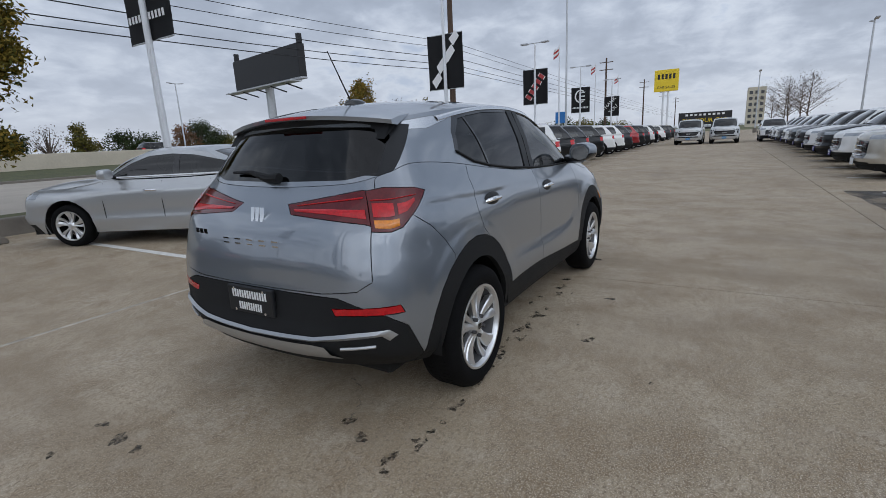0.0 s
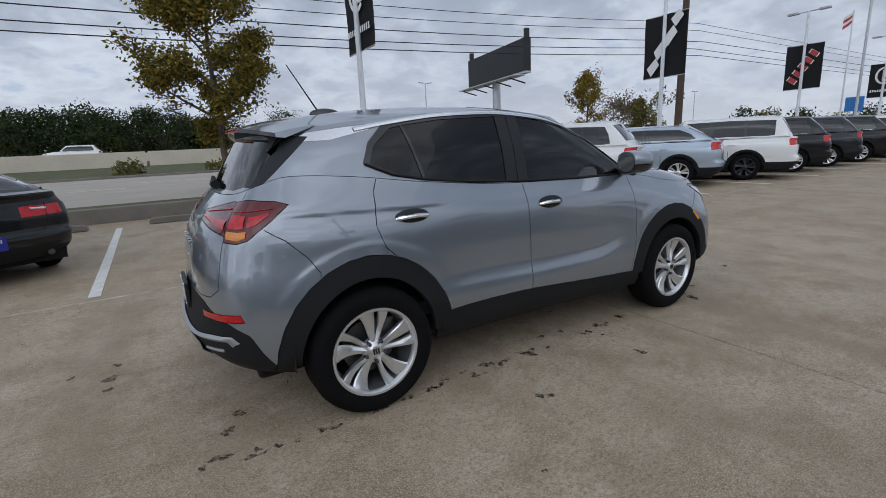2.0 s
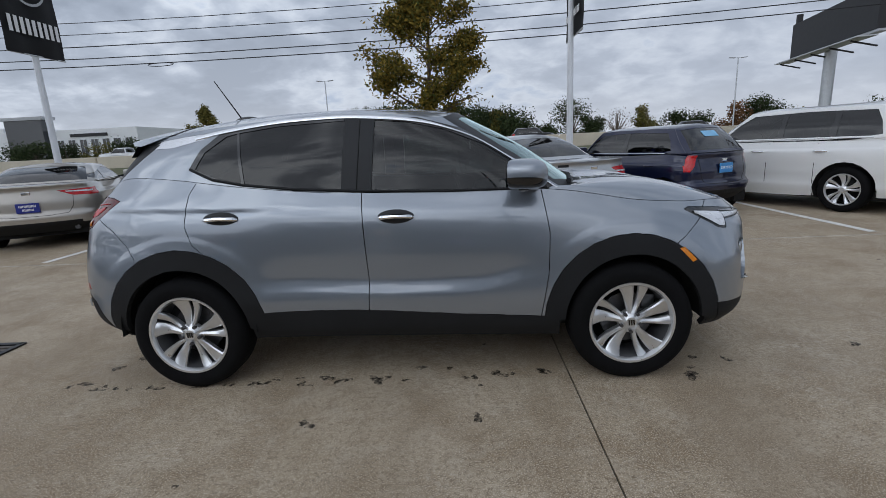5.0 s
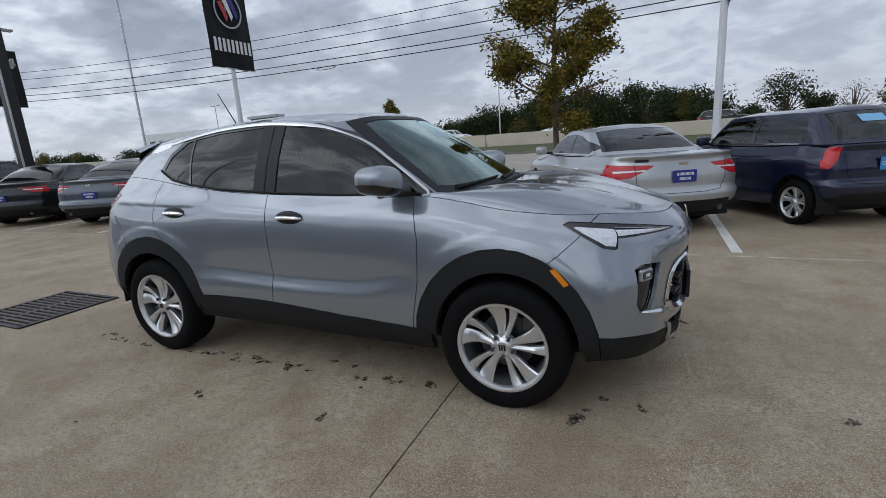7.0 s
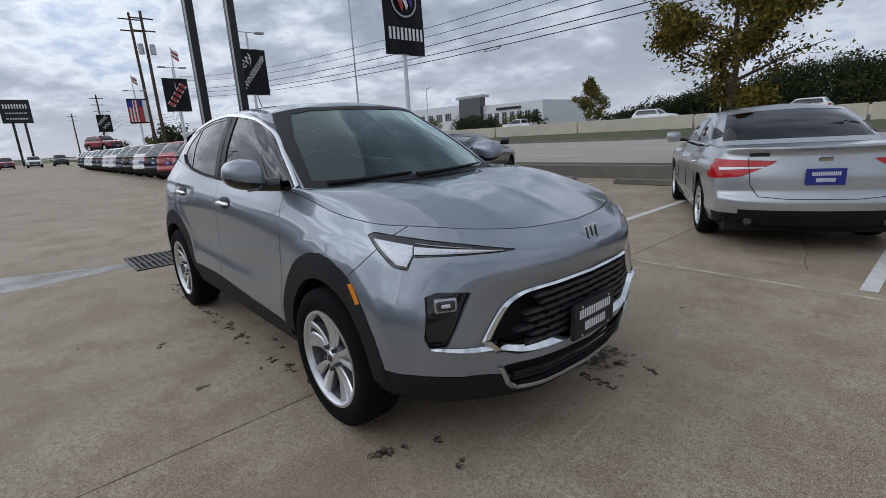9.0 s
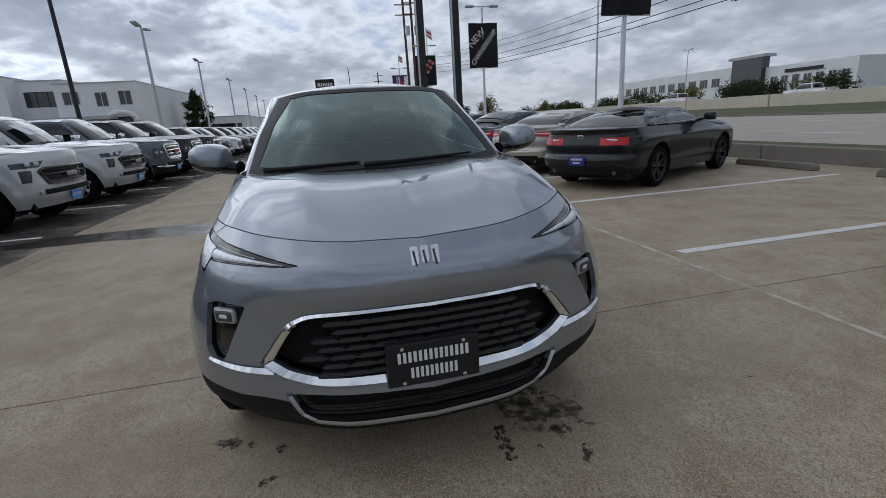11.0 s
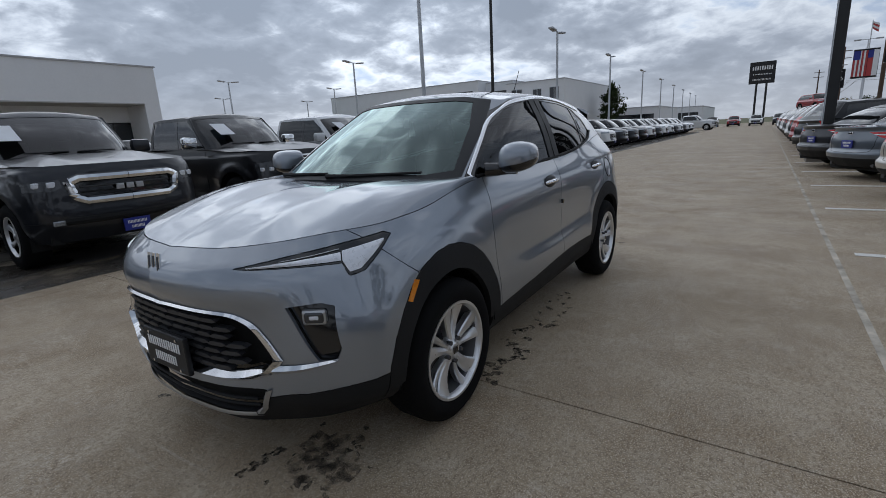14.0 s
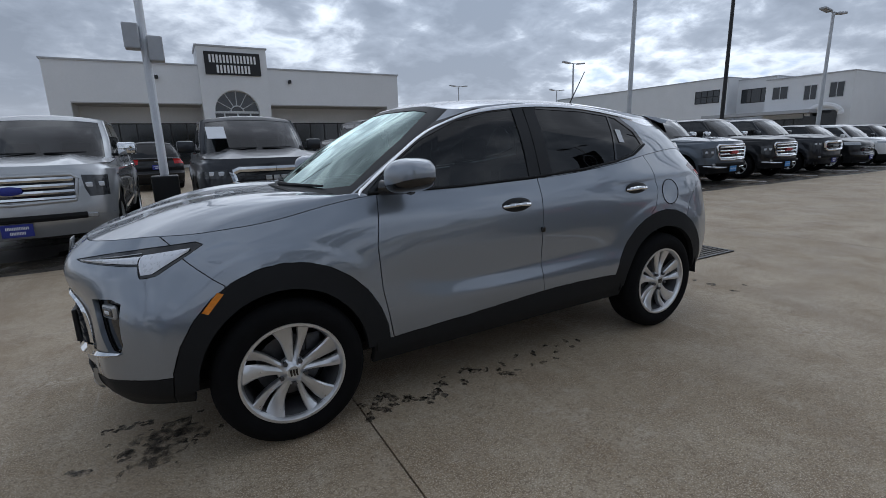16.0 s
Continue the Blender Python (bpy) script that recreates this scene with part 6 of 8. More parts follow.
# shield emblem on the nose and on the tailgate
def emblem(pos, tilt, turn, size, mats):
    for q, mm in zip((-1, 0, 1), mats):
        bm = slab([(q * .36 - .15, .5), (q * .36 + .12, .5), (q * .36 + .13, -.1), (q * .36 + .01, -.5), (q * .36 - .10, -.2)], .006, "x")
        bmesh.ops.scale(bm, vec=(1, size, size), verts=bm.verts)
        bm.transform(Matrix.Translation(pos) @ Matrix.Rotation(turn, 4, "Z") @ Matrix.Rotation(tilt, 4, "Y"))
        link_mesh("emblem_shield", bm, M["chrome"], hero, "chrome shield emblem")
        bm = slab([(q * .56 - .14, .55), (q * .56 - .02, .6), (q * .56 + .10, -.25), (q * .56 + .02, -.45)], .009, "x")
        bmesh.ops.scale(bm, vec=(1, size * .62, size * .62), verts=bm.verts)
        bm.transform(Matrix.Translation(pos) @ Matrix.Rotation(turn, 4, "Z") @ Matrix.Rotation(tilt, 4, "Y"))
        if mm:
            link_mesh("emblem_inlay", bm, M[mm], hero)
        else:
            bm.free()


emblem(on_front(0, .895, -.004), radians(-11), 0, .100, ("lens_dark", "lens_dark", "lens_dark"))
emblem(on_rear(0, 1.045, .003), radians(-12), math.pi, .095, (None, None, None))
for q in range(5):
    y = .20 - q * .092
    p = on_rear(y, .925, .0)
    for z0, z1 in ((.912, .919), (.935, .942)):
        link_mesh("name_bar", box((p.x - .009, y - .022, z0), (p.x + .004, y + .022, z1)), M["chrome"], hero)
for q in range(3):
    p = on_rear(.50 - q * .045, .955, .0)
    link_mesh("model_bar", box((p.x - .006, p.y - .015, .942), (p.x + .01, p.y + .015, .968)), M["chrome"], hero)
# plates: black dealer plates with white bars
for x, z, turn, nm in ((on_front(0, .53).x + .035, .528, 0, "front_plate"), (on_rear(0, .635).x - .012, .640, math.pi, "rear_plate")):
    h_ = .082 if nm == "front_plate" else .070
    bm = box((-.012, -.168, -h_), (.010, .168, h_), .006)
    mm = Matrix.Translation((x, 0, z)) @ Matrix.Rotation(turn, 4, "Z")
    bm.transform(mm)
    pl = link_mesh(nm, bm, M["pillar"], hero, "black dealer plate with white bars")
    face = mm @ Matrix.Translation((.011, 0, 0)) @ Euler((radians(90), 0, radians(90))).to_matrix().to_4x4()
    bars("plate_lettering", pl, face, .255, [(.031, .040, 14), (-.031, .040, 10, .66)], M["letter"], depth=.002)
    for a, b in ((-.11, .066), (.11, .066), (-.11, -.066), (.11, -.066)):
        q = mm @ Vector((.010, a, b * h_ / .082))
        link_mesh("screw", tube([q, q + (mm.to_3x3() @ Vector((.005, 0, 0)))], .007, 8), M["chrome"], pl)
link_mesh("plate_holder", box((on_front(0, .53).x - .03, -.12, .46), (on_front(0, .53).x + .024, .12, .60), .01), M["plastic"], hero)
# side markers, headlight innards, fog lamps
def on_corner(s_, z, side=1, out=0.0, kind="f"):
    e1, d = PROJ[kind]
    o = e1 * s_ + UP * z + d * 4
    h, nrm, _, _ = hero_tree.ray_cast(o, -d)
    h = h + nrm * out
    return Vector((h.x, side * h.y, h.z))


for s in (1, -1):
    bm = slab([(1.543, .768), (1.568, .777), (1.634, .705), (1.611, .694)], .01, "y", 0)
    for v in bm.verts:
        q = on_side(v.co.x, v.co.z, s, .004 if v.co.y > .005 else -.008)
        v.co = q
    bmesh.ops.recalc_face_normals(bm, faces=bm.faces)
    link_mesh("side_marker", bm, M["lens_amber"], hero, "amber side marker lamp")
    def lamp_piece(nm, poly, mat_, out, thick=.006, lab="", kind="f"):
        """A flat piece that follows the rounded corner: cut fine, then laid on the body."""
        bm_ = bmesh.new()
        lo_, hi_ = poly
        rows_ = [[bm_.verts.new(on_corner(a_, b_ + (d_ - b_) * k_ / 3, s, out + (thick if 0 < k_ < 3 else 0), kind)) for k_ in range(4)] for (a_, b_), (c_, d_) in zip(along(lo_, 5), along(hi_, 5))]
        for p_, q_ in zip(rows_, rows_[1:]):
            for k_ in range(3):
                bm_.faces.new((p_[k_], p_[k_ + 1], q_[k_ + 1], q_[k_]))
        bmesh.ops.recalc_face_normals(bm_, faces=bm_.faces)
        if sum(f_.normal.x for f_ in bm_.faces) * (1 if kind == "f" else -1) < 0:
            bmesh.ops.reverse_faces(bm_, faces=bm_.faces)
        link_mesh(nm, bm_, mat_, hero, lab, smooth=True)
    lamp_piece("headlight_bar", ([(-1.12, .9025), (-1.0, .9065), (-.88, .9090), (-.775, .9100)], [(-1.12, .9055), (-1.0, .9185), (-.88, .9280), (-.775, .9370)]), M["lamp_white"], .001, .005, "white light bar")
    lamp_piece("headlight_hook", ([(-.770, .910), (-.746, .869), (-.704, .874), (-.645, .918), (-.606, .950)], [(-.770, .9405), (-.746, .944), (-.708, .949), (-.65, .956), (-.605, .960)]), M["lamp_white"], .001, .005, "white light block")
    lamp_piece("headlight_line", ([(-1.0, .921), (-.88, .934), (-.78, .946)], [(-1.0, .923), (-.88, .937), (-.78, .949)]), M["satin"], .0015, .001, "")
    p = on_front(s * .70, .722, -.026)
    bm = box((-.012, -.047, -.031), (.012, .047, .031), .012)
    bm.transform(Matrix.Translation(p) @ Matrix.Rotation(s * radians(32), 4, "Z"))
    link_mesh("fog_bezel", bm, M["satin"], hero)
    bm = box((-.012, -.039, -.023), (.015, .039, .023), .010)
    bm.transform(Matrix.Translation(p) @ Matrix.Rotation(s * radians(32), 4, "Z"))
    link_mesh("fog_lamp", bm, M["lens_dark"], hero, "smoked square fog lamp")
    bm = box((-.010, -.022, -.012), (.0165, .022, .012), .008)
    bm.transform(Matrix.Translation(p) @ Matrix.Rotation(s * radians(32), 4, "Z"))
    link_mesh("fog_lamp_core", bm, M["lamp_white"], hero)
    # tail lamp: bright pieces inside the dark lens
    for nm, lo_, hi_, mm in (("lamp_block", [(-.868, 1.056), (-.82, 1.053), (-.775, 1.057)], [(-.868, 1.112), (-.82, 1.113), (-.765, 1.109)], "lens_red"),
                             ("lamp_block", [(-.758, 1.060), (-.715, 1.072), (-.672, 1.108)], [(-.752, 1.106), (-.71, 1.110), (-.655, 1.124)], "lens_red"),
                             ("lamp_edge", [(-.872, 1.122), (-.79, 1.124), (-.66, 1.135)], [(-.872, 1.127), (-.79, 1.129), (-.655, 1.139)], "lens_red"),
                             ("lamp_strip", [(-.868, 1.010), (-.80, 1.004), (-.757, 1.014)], [(-.868, 1.043), (-.80, 1.040), (-.738, 1.044)], "lens_amber"),
                             ("lamp_block", [(-1.215, 1.076), (-1.05, 1.066), (-.900, 1.048)], [(-1.215, 1.085), (-1.05, 1.088), (-.900, 1.086)], "lens_red"),
                             ("lamp_edge", [(-1.20, 1.098), (-1.05, 1.116), (-.900, 1.132)], [(-1.20, 1.101), (-1.05, 1.121), (-.900, 1.139)], "lens_red")):
        lamp_piece(nm, (lo_, hi_), M[mm], .002, .003, "", "r")
    # chrome line over the windows
    line_ = soft(along([(.895, 1.122), (.70, 1.260), (.45, 1.426), (.20, 1.514), (.04, 1.545), (-.3, 1.576), (-.72, 1.564), (-1.06, 1.520), (-1.22, 1.494)], 8), 10)
    bm = bmesh.new()
    rows_ = []
    for k_, (a, b) in enumerate(line_):
        (a0_, b0_), (a1_, b1_) = line_[max(0, k_ - 1)], line_[min(len(line_) - 1, k_ + 1)]
        t_ = Vector((a1_ - a0_, b1_ - b0_)).normalized()
        n_ = 1 - .62 * smooth(.0, .35, a)     # the screen pillar leans: narrower there, seen from the side
        rows_.append([bm.verts.new(on_side(a - t_.y * o_, b + t_.x * o_, s, d_)) for o_, d_ in ((-.0115 * n_, .0), (-.0095 * n_, .007), (.0, .009), (.0095 * n_, .007), (.0115 * n_, .0))])
    for p, q in zip(rows_, rows_[1:]):
        for k_ in range(4):
            bm.faces.new((p[k_], p[k_ + 1], q[k_ + 1], q[k_]))
    bmesh.ops.recalc_face_normals(bm, faces=bm.faces)
    if sum(f_.normal.y for f_ in bm.faces) * s < 0:
        bmesh.ops.reverse_faces(bm, faces=bm.faces)
    link_mesh("window_chrome", bm, M["bright"], hero, "bright chrome window moulding", smooth=True, sharp=60)
    link_mesh("pillar_gap", tube([on_side(a, b, s, .003) for a, b in ((-.213, 1.545), (-.222, 1.35), (-.236, 1.16))], .0035, 5), M["under"], hero)
    link_mesh("waist_seal", tube([on_side(a, b, s, .004) for a, b in along([(.84, 1.125), (.3, 1.13), (-.2, 1.15), (-.6, 1.178), (-.9, 1.214), (-1.08, 1.25), (-1.22, 1.313)], 5)], .008, 6), M["plastic"], hero)
    # door handles: chrome grips over dark cups
    for x, z in ((-.015, 1.005), (-1.02, 1.030)):
        c = on_side(x, z, s)
        bm = bmesh.new()
        bmesh.ops.create_uvsphere(bm, u_segments=20, v_segments=10, radius=1)
        bmesh.ops.scale(bm, vec=(.106, .016, .044), verts=bm.verts)
        bm.transform(Matrix.Translation(c + Vector((0, -s * .002, -.004))))
        link_mesh("handle_cup", bm, M["pillar"], hero, smooth=True)
        link_mesh("door_handle", tube([c + Vector((u * .1, s * (.032 - .026 * abs(u) ** 2.5), .004 - .010 * u * u)) for u in [k / 6 - 1 for k in range(13)]], [.006] + [.0125] * 11 + [.006], 8), M["chrome"], hero, "satin chrome door handle", smooth=True)
    # mirrors: a painted cap over a black shell, on a black arm
    for nm, mat_, up in (("mirror_cap", PAINT, 1), ("mirror_shell", M["gloss_black"], -1)):
        bm = bmesh.new()
        bmesh.ops.create_uvsphere(bm, u_segments=32, v_segments=18, radius=1)
        if up > 0:
            bmesh.ops.bisect_plane(bm, geom=list(bm.verts) + list(bm.edges) + list(bm.faces), plane_co=(0, 0, -.22), plane_no=(0, -.12, 1), clear_inner=True)
        else:
            bmesh.ops.bisect_plane(bm, geom=list(bm.verts) + list(bm.edges) + list(bm.faces), plane_co=(0, 0, -.19), plane_no=(0, -.12, 1), clear_outer=True)
        for v in bm.verts:
            x, y, z = (math.copysign(abs(q) ** .66, q) for q in v.co)
            fat = 1 - .20 * max(0.0, y)
            v.co = Vector((x * .128 * fat, y * .102, (z * (.088 if z > 0 else .074)) * fat + .010 * y))
            if v.co.x < -.07:
                v.co.x = -.07 - .02 * (v.co.x + .07)
        bm.transform(Matrix.Translation((.685, s * .938, 1.206)) @ Matrix.Diagonal((1, s, 1, 1)) @ Matrix.Rotation(radians(14), 4, "Z"))
        if s < 0:
            bmesh.ops.reverse_faces(bm, faces=bm.faces)
        link_mesh(nm, bm, mat_, hero, smooth=True)
    bm = bmesh.new()
    bm_tube(bm, [(.77, s * .772, 1.150), (.73, s * .83, 1.150), (.70, s * .88, 1.158), (.69, s * .92, 1.166)], [.040, .036, .038, .048], 12)
    bmesh.ops.recalc_face_normals(bm, faces=bm.faces)
    link_mesh("mirror_base", bm, M["gloss_black"], hero, smooth=True)
    bm = bmesh.new()
    bmesh.ops.create_circle(bm, cap_ends=True, radius=1, segments=24)
    bm.transform(Matrix.Translation((.611, s * .924, 1.210)) @ Matrix.Rotation(s * radians(14), 4, "Z") @ Matrix.Rotation(radians(-90), 4, "Y") @ Matrix.Diagonal((.060, .082, 1, 1)))
    link_mesh("mirror_glass", bm, M["chrome"], hero)
# fuel flap on the far flank, paper tag in the quarter window, door-edge clip
bm = bmesh.new()
k = 20
ring_o = [on_side(-1.36 + .085 * math.cos(2 * math.pi * q / k), .985 + .085 * math.sin(2 * math.pi * q / k), 1, .002) for q in range(k)]
vo = [bm.verts.new(p) for p in ring_o]
bm.faces.new(vo)
link_mesh("fuel_flap", bm, PAINT, hero)
link_mesh("fuel_flap_joint", tube(ring_o + ring_o[:1], .003, 5), M["under"], hero)
bm = slab([(-1.015, 1.33), (-.965, 1.335), (-.96, 1.42), (-1.01, 1.415)], .003, "y", 0)
for v in bm.verts:
    v.co = on_side(v.co.x, v.co.z, 1, .002)
link_mesh("window_tag", bm, M["paper"], hero, "white paper tag in the window")
c = on_side(-.195, .845, 1)
link_mesh("door_guard", box((c.x - .012, c.y - .004, .83), (c.x + .012, c.y + .016, .86), .004), M["gloss_black"], hero, "black door edge guard")
# rear bumper trim, spoiler, wiper, aerial
t_in = along([(0, .500), (.40, .510), (.62, .545), (.76, .560), (.785, .530)], 6)
t_out = along([(0, .476), (.40, .486), (.62, .515), (.73, .530), (.755, .505)], 6)
band("bumper_trim", [on_rear(y, z, .006) for y, z in full(t_in)], [on_rear(y, z, .006) for y, z in full(t_out)], M["satin"], .014, "satin silver bumper trim")
t_in = along([(0, .465), (.40, .470), (.46, .465)], 6)
t_out = along([(0, .375), (.30, .378), (.52, .395)], 6)
band("skid_plate", [on_rear(y, z, .010) for y, z in full(t_in)], [on_rear(y, z, .004) for y, z in full(t_out)], M["satin"], .022, "satin grey skid plate")
for s in (1, -1):
    link_mesh("exhaust_trim", tube([on_rear(s * y, z, .004) for y, z in along([(.54, .462), (.62, .470), (.70, .480)], 5)], .008, 6), M["satin"], hero)
def tail_edge(y):
    q = abs(y) / .60
    return Vector((-1.735 + .115 * q ** 2.2, y, 1.530 - .046 * q * q))


sp, un = bmesh.new(), bmesh.new()
top_rows, und_rows = [], []
for k in range(33):
    y = -.60 + 1.2 * k / 32
    hit = hero_tree.ray_cast(Vector((-1.40, max(.003, min(.545, abs(y) * .93)), 3)), Vector((0, 0, -1)))[0]
    a = Vector((-1.40, y * .93, hit.z + .004))
    c = tail_edge(y)
    b = a.lerp(c, .55) + Vector((0, 0, .006))
    top_rows.append([sp.verts.new(p) for p in (a, b, c, c + Vector((.004, 0, -.020)), c + Vector((.05, 0, -.024)))])
    und_rows.append([un.verts.new(p) for p in (c + Vector((.04, 0, -.022)), Vector((-1.66, y * .97, 1.415 - .02 * (abs(y) / .6) ** 2)), Vector((-1.60, y * .97, 1.47)))])
for rows_, m_ in ((top_rows, sp), (und_rows, un)):
    for p, q in zip(rows_, rows_[1:]):
        for i in range(len(p) - 1):
            m_.faces.new((p[i], p[i + 1], q[i + 1], q[i]))
for e in (0, 32):
    sp.faces.new(top_rows[e])
    bmesh.ops.recalc_face_normals(sp, faces=sp.faces)
link_mesh("roof_spoiler", sp, PAINT, hero, smooth=True, sharp=40)
link_mesh("spoiler_underside", un, M["plastic"], hero, smooth=True)
link_mesh("brake_light", box((-1.742, -.15, 1.513), (-1.731, .15, 1.527), .002), M["lens_red"], hero, "slim red high brake light")
link_mesh("rear_wiper", tube([on_rear(y, 1.225 + .03 * (y > .1), .022) for y in (-.04, .05, .2, .36)], [.026, .024, .012, .007], 8), M["plastic"], hero)
fin = bmesh.new()
bmesh.ops.create_uvsphere(fin, u_segments=16, v_segments=10, radius=1)
for v in fin.verts:
    v.co = Vector((v.co.x * .10, v.co.y * .036, max(-.01, v.co.z * .036)))
fin.transform(Matrix.Translation((-1.16, 0, crown_z(-1.16) - .006)))
link_mesh("aerial_base", fin, M["gloss_black"], hero, smooth=True)
link_mesh("aerial", tube([(-1.2, 0, crown_z(-1.2) + .01), (-1.37, 0, 1.90)], [.005, .003], 6), M["plastic"], hero)
# wipers and scuttle
link_mesh("scuttle", slab([(-.66, 1.098), (-.4, 1.095), (.4, 1.095), (.66, 1.098), (.62, 1.126), (-.62, 1.126)], .16, "x", .97), M["plastic"], hero)
for y0, y1 in ((-.62, -.12), (-.10, .52)):
    link_mesh("wiper", tube([Vector((1.10 - .16 * (y / .75) ** 2 - .004 * k, y, 1.143 + .0025 * k)) for k, y in enumerate([y0 + (y1 - y0) * q / 6 for q in range(7)])], [.016, .012, .01, .01, .009, .008, .006], 6), M["plastic"], hero)
# mirror behind the windscreen, with a paper tag hung from it
link_mesh("inner_mirror", box((.385, -.115, 1.435), (.42, .115, 1.50), .02), M["plastic"], hero)
link_mesh("mirror_foot", box((.42, -.045, 1.462), (.50, .045, 1.492), .012), M["plastic"], hero)
link_mesh("hang_tag", slab([(.030, 1.435), (.046, 1.435), (.066, 1.345), (.010, 1.345)], .003, "x", .425), M["paper"], hero, "small white paper tag")
# cabin
link_mesh("dashboard", box((.45, -.70, .80), (.98, .70, 1.08), .06), M["interior"], hero)
for s in (1, -1):
    link_mesh("front_seat", box((-.55, s * .36 - .24, .62), (-.38, s * .36 + .24, 1.20), .07), M["seat"], hero)
    link_mesh("headrest", box((-.56, s * .36 - .13, 1.22), (-.46, s * .36 + .13, 1.40), .05), M["seat"], hero)
link_mesh("rear_bench", box((-1.35, -.62, .62), (-1.18, .62, 1.18), .06), M["seat"], hero)
link_mesh("cabin_floor", box((-1.7, -.74, .42), (.9, .74, .50)), M["interior"], hero)
link_mesh("headlining", box((-.95, -.45, 1.49), (.05, .45, 1.51)), M["seat"], hero)
sw = [Vector((.34 - .05 * math.sin(a), .36 + .18 * math.cos(a), 1.02 + .17 * math.sin(a))) for a in [2 * math.pi * q / 24 for q in range(25)]]
link_mesh("steering_wheel", tube(sw, .015, 8), M["interior"], hero)
link_mesh("rear_mirror", box((.34, -.12, 1.42), (.37, .12, 1.49), .012), M["interior"], hero)
link_mesh("mirror_tag", box((.43, -.02, 1.40), (.434, .02, 1.475), .0), M["paper"], hero, "white paper tag hanging inside")
HERO.free()

# ---------------- parked vehicles ----------------
PAINTS = {
    "silver": car_paint("silver_paint", (0.46, 0.475, 0.49), 0.6, 0.34, 1.0, 1.7), "white": car_paint("white_paint", (0.78, 0.78, 0.77), 0.0, 0.4), "black": car_paint("black_paint", (0.005, 0.0055, 0.007), 0.0, 0.30, 0.55),
    "navy": car_paint("navy_paint", (0.007, 0.011, 0.040), 0.4), "champagne": car_paint("champagne_paint", (0.44, 0.41, 0.37), 0.5), "slate": car_paint("slate_paint", (0.10, 0.12, 0.145), 0.5),
    "ice": car_paint("ice_blue_paint", (0.40, 0.47, 0.55), 0.5), "red": car_paint("red_paint", (0.30, 0.015, 0.02), 0.3), "grey": car_paint("dark_grey_paint", (0.022, 0.024, 0.029), 0.5, 0.32, 0.6),
    "pale": car_paint("pale_silver_paint", (0.60, 0.61, 0.62), 0.3), "beige": car_paint("beige_paint", (0.50, 0.47, 0.41), 0.5), "blue": car_paint("blue_paint", (0.02, 0.06, 0.22), 0.4),
}


def wrap(xf, xr, w, zf, zm, zr, xs, bow=0.10, rbow=0.08, wave=(1, 1, 1, 1, 1, 1)):
    """A line round half a car, from its nose along the flank to its tail."""
    fr_ = [(xf, 0, zf), (xf - bow * .25, .45 * w, zf), (xf - bow, .80 * w, zf), (xf - bow - .22, .965 * w, zf * .8 + zm * .2)]
    sd = [(x, w * k, zf + (zm - zf) * min(1, max(0, (xs[0] + .1 - x) / .8)) if x > 0 else zr + (zm - zr) * min(1, max(0, (x - xs[-1] + .1) / .8))) for x, k in zip(xs, wave)]
    re_ = [(xr + rbow + .22, .965 * w, zr * .8 + zm * .2), (xr + rbow, .82 * w, zr), (xr + rbow * .25, .45 * w, zr), (xr, 0, zr)]
    return rail(fr_, sd, re_)


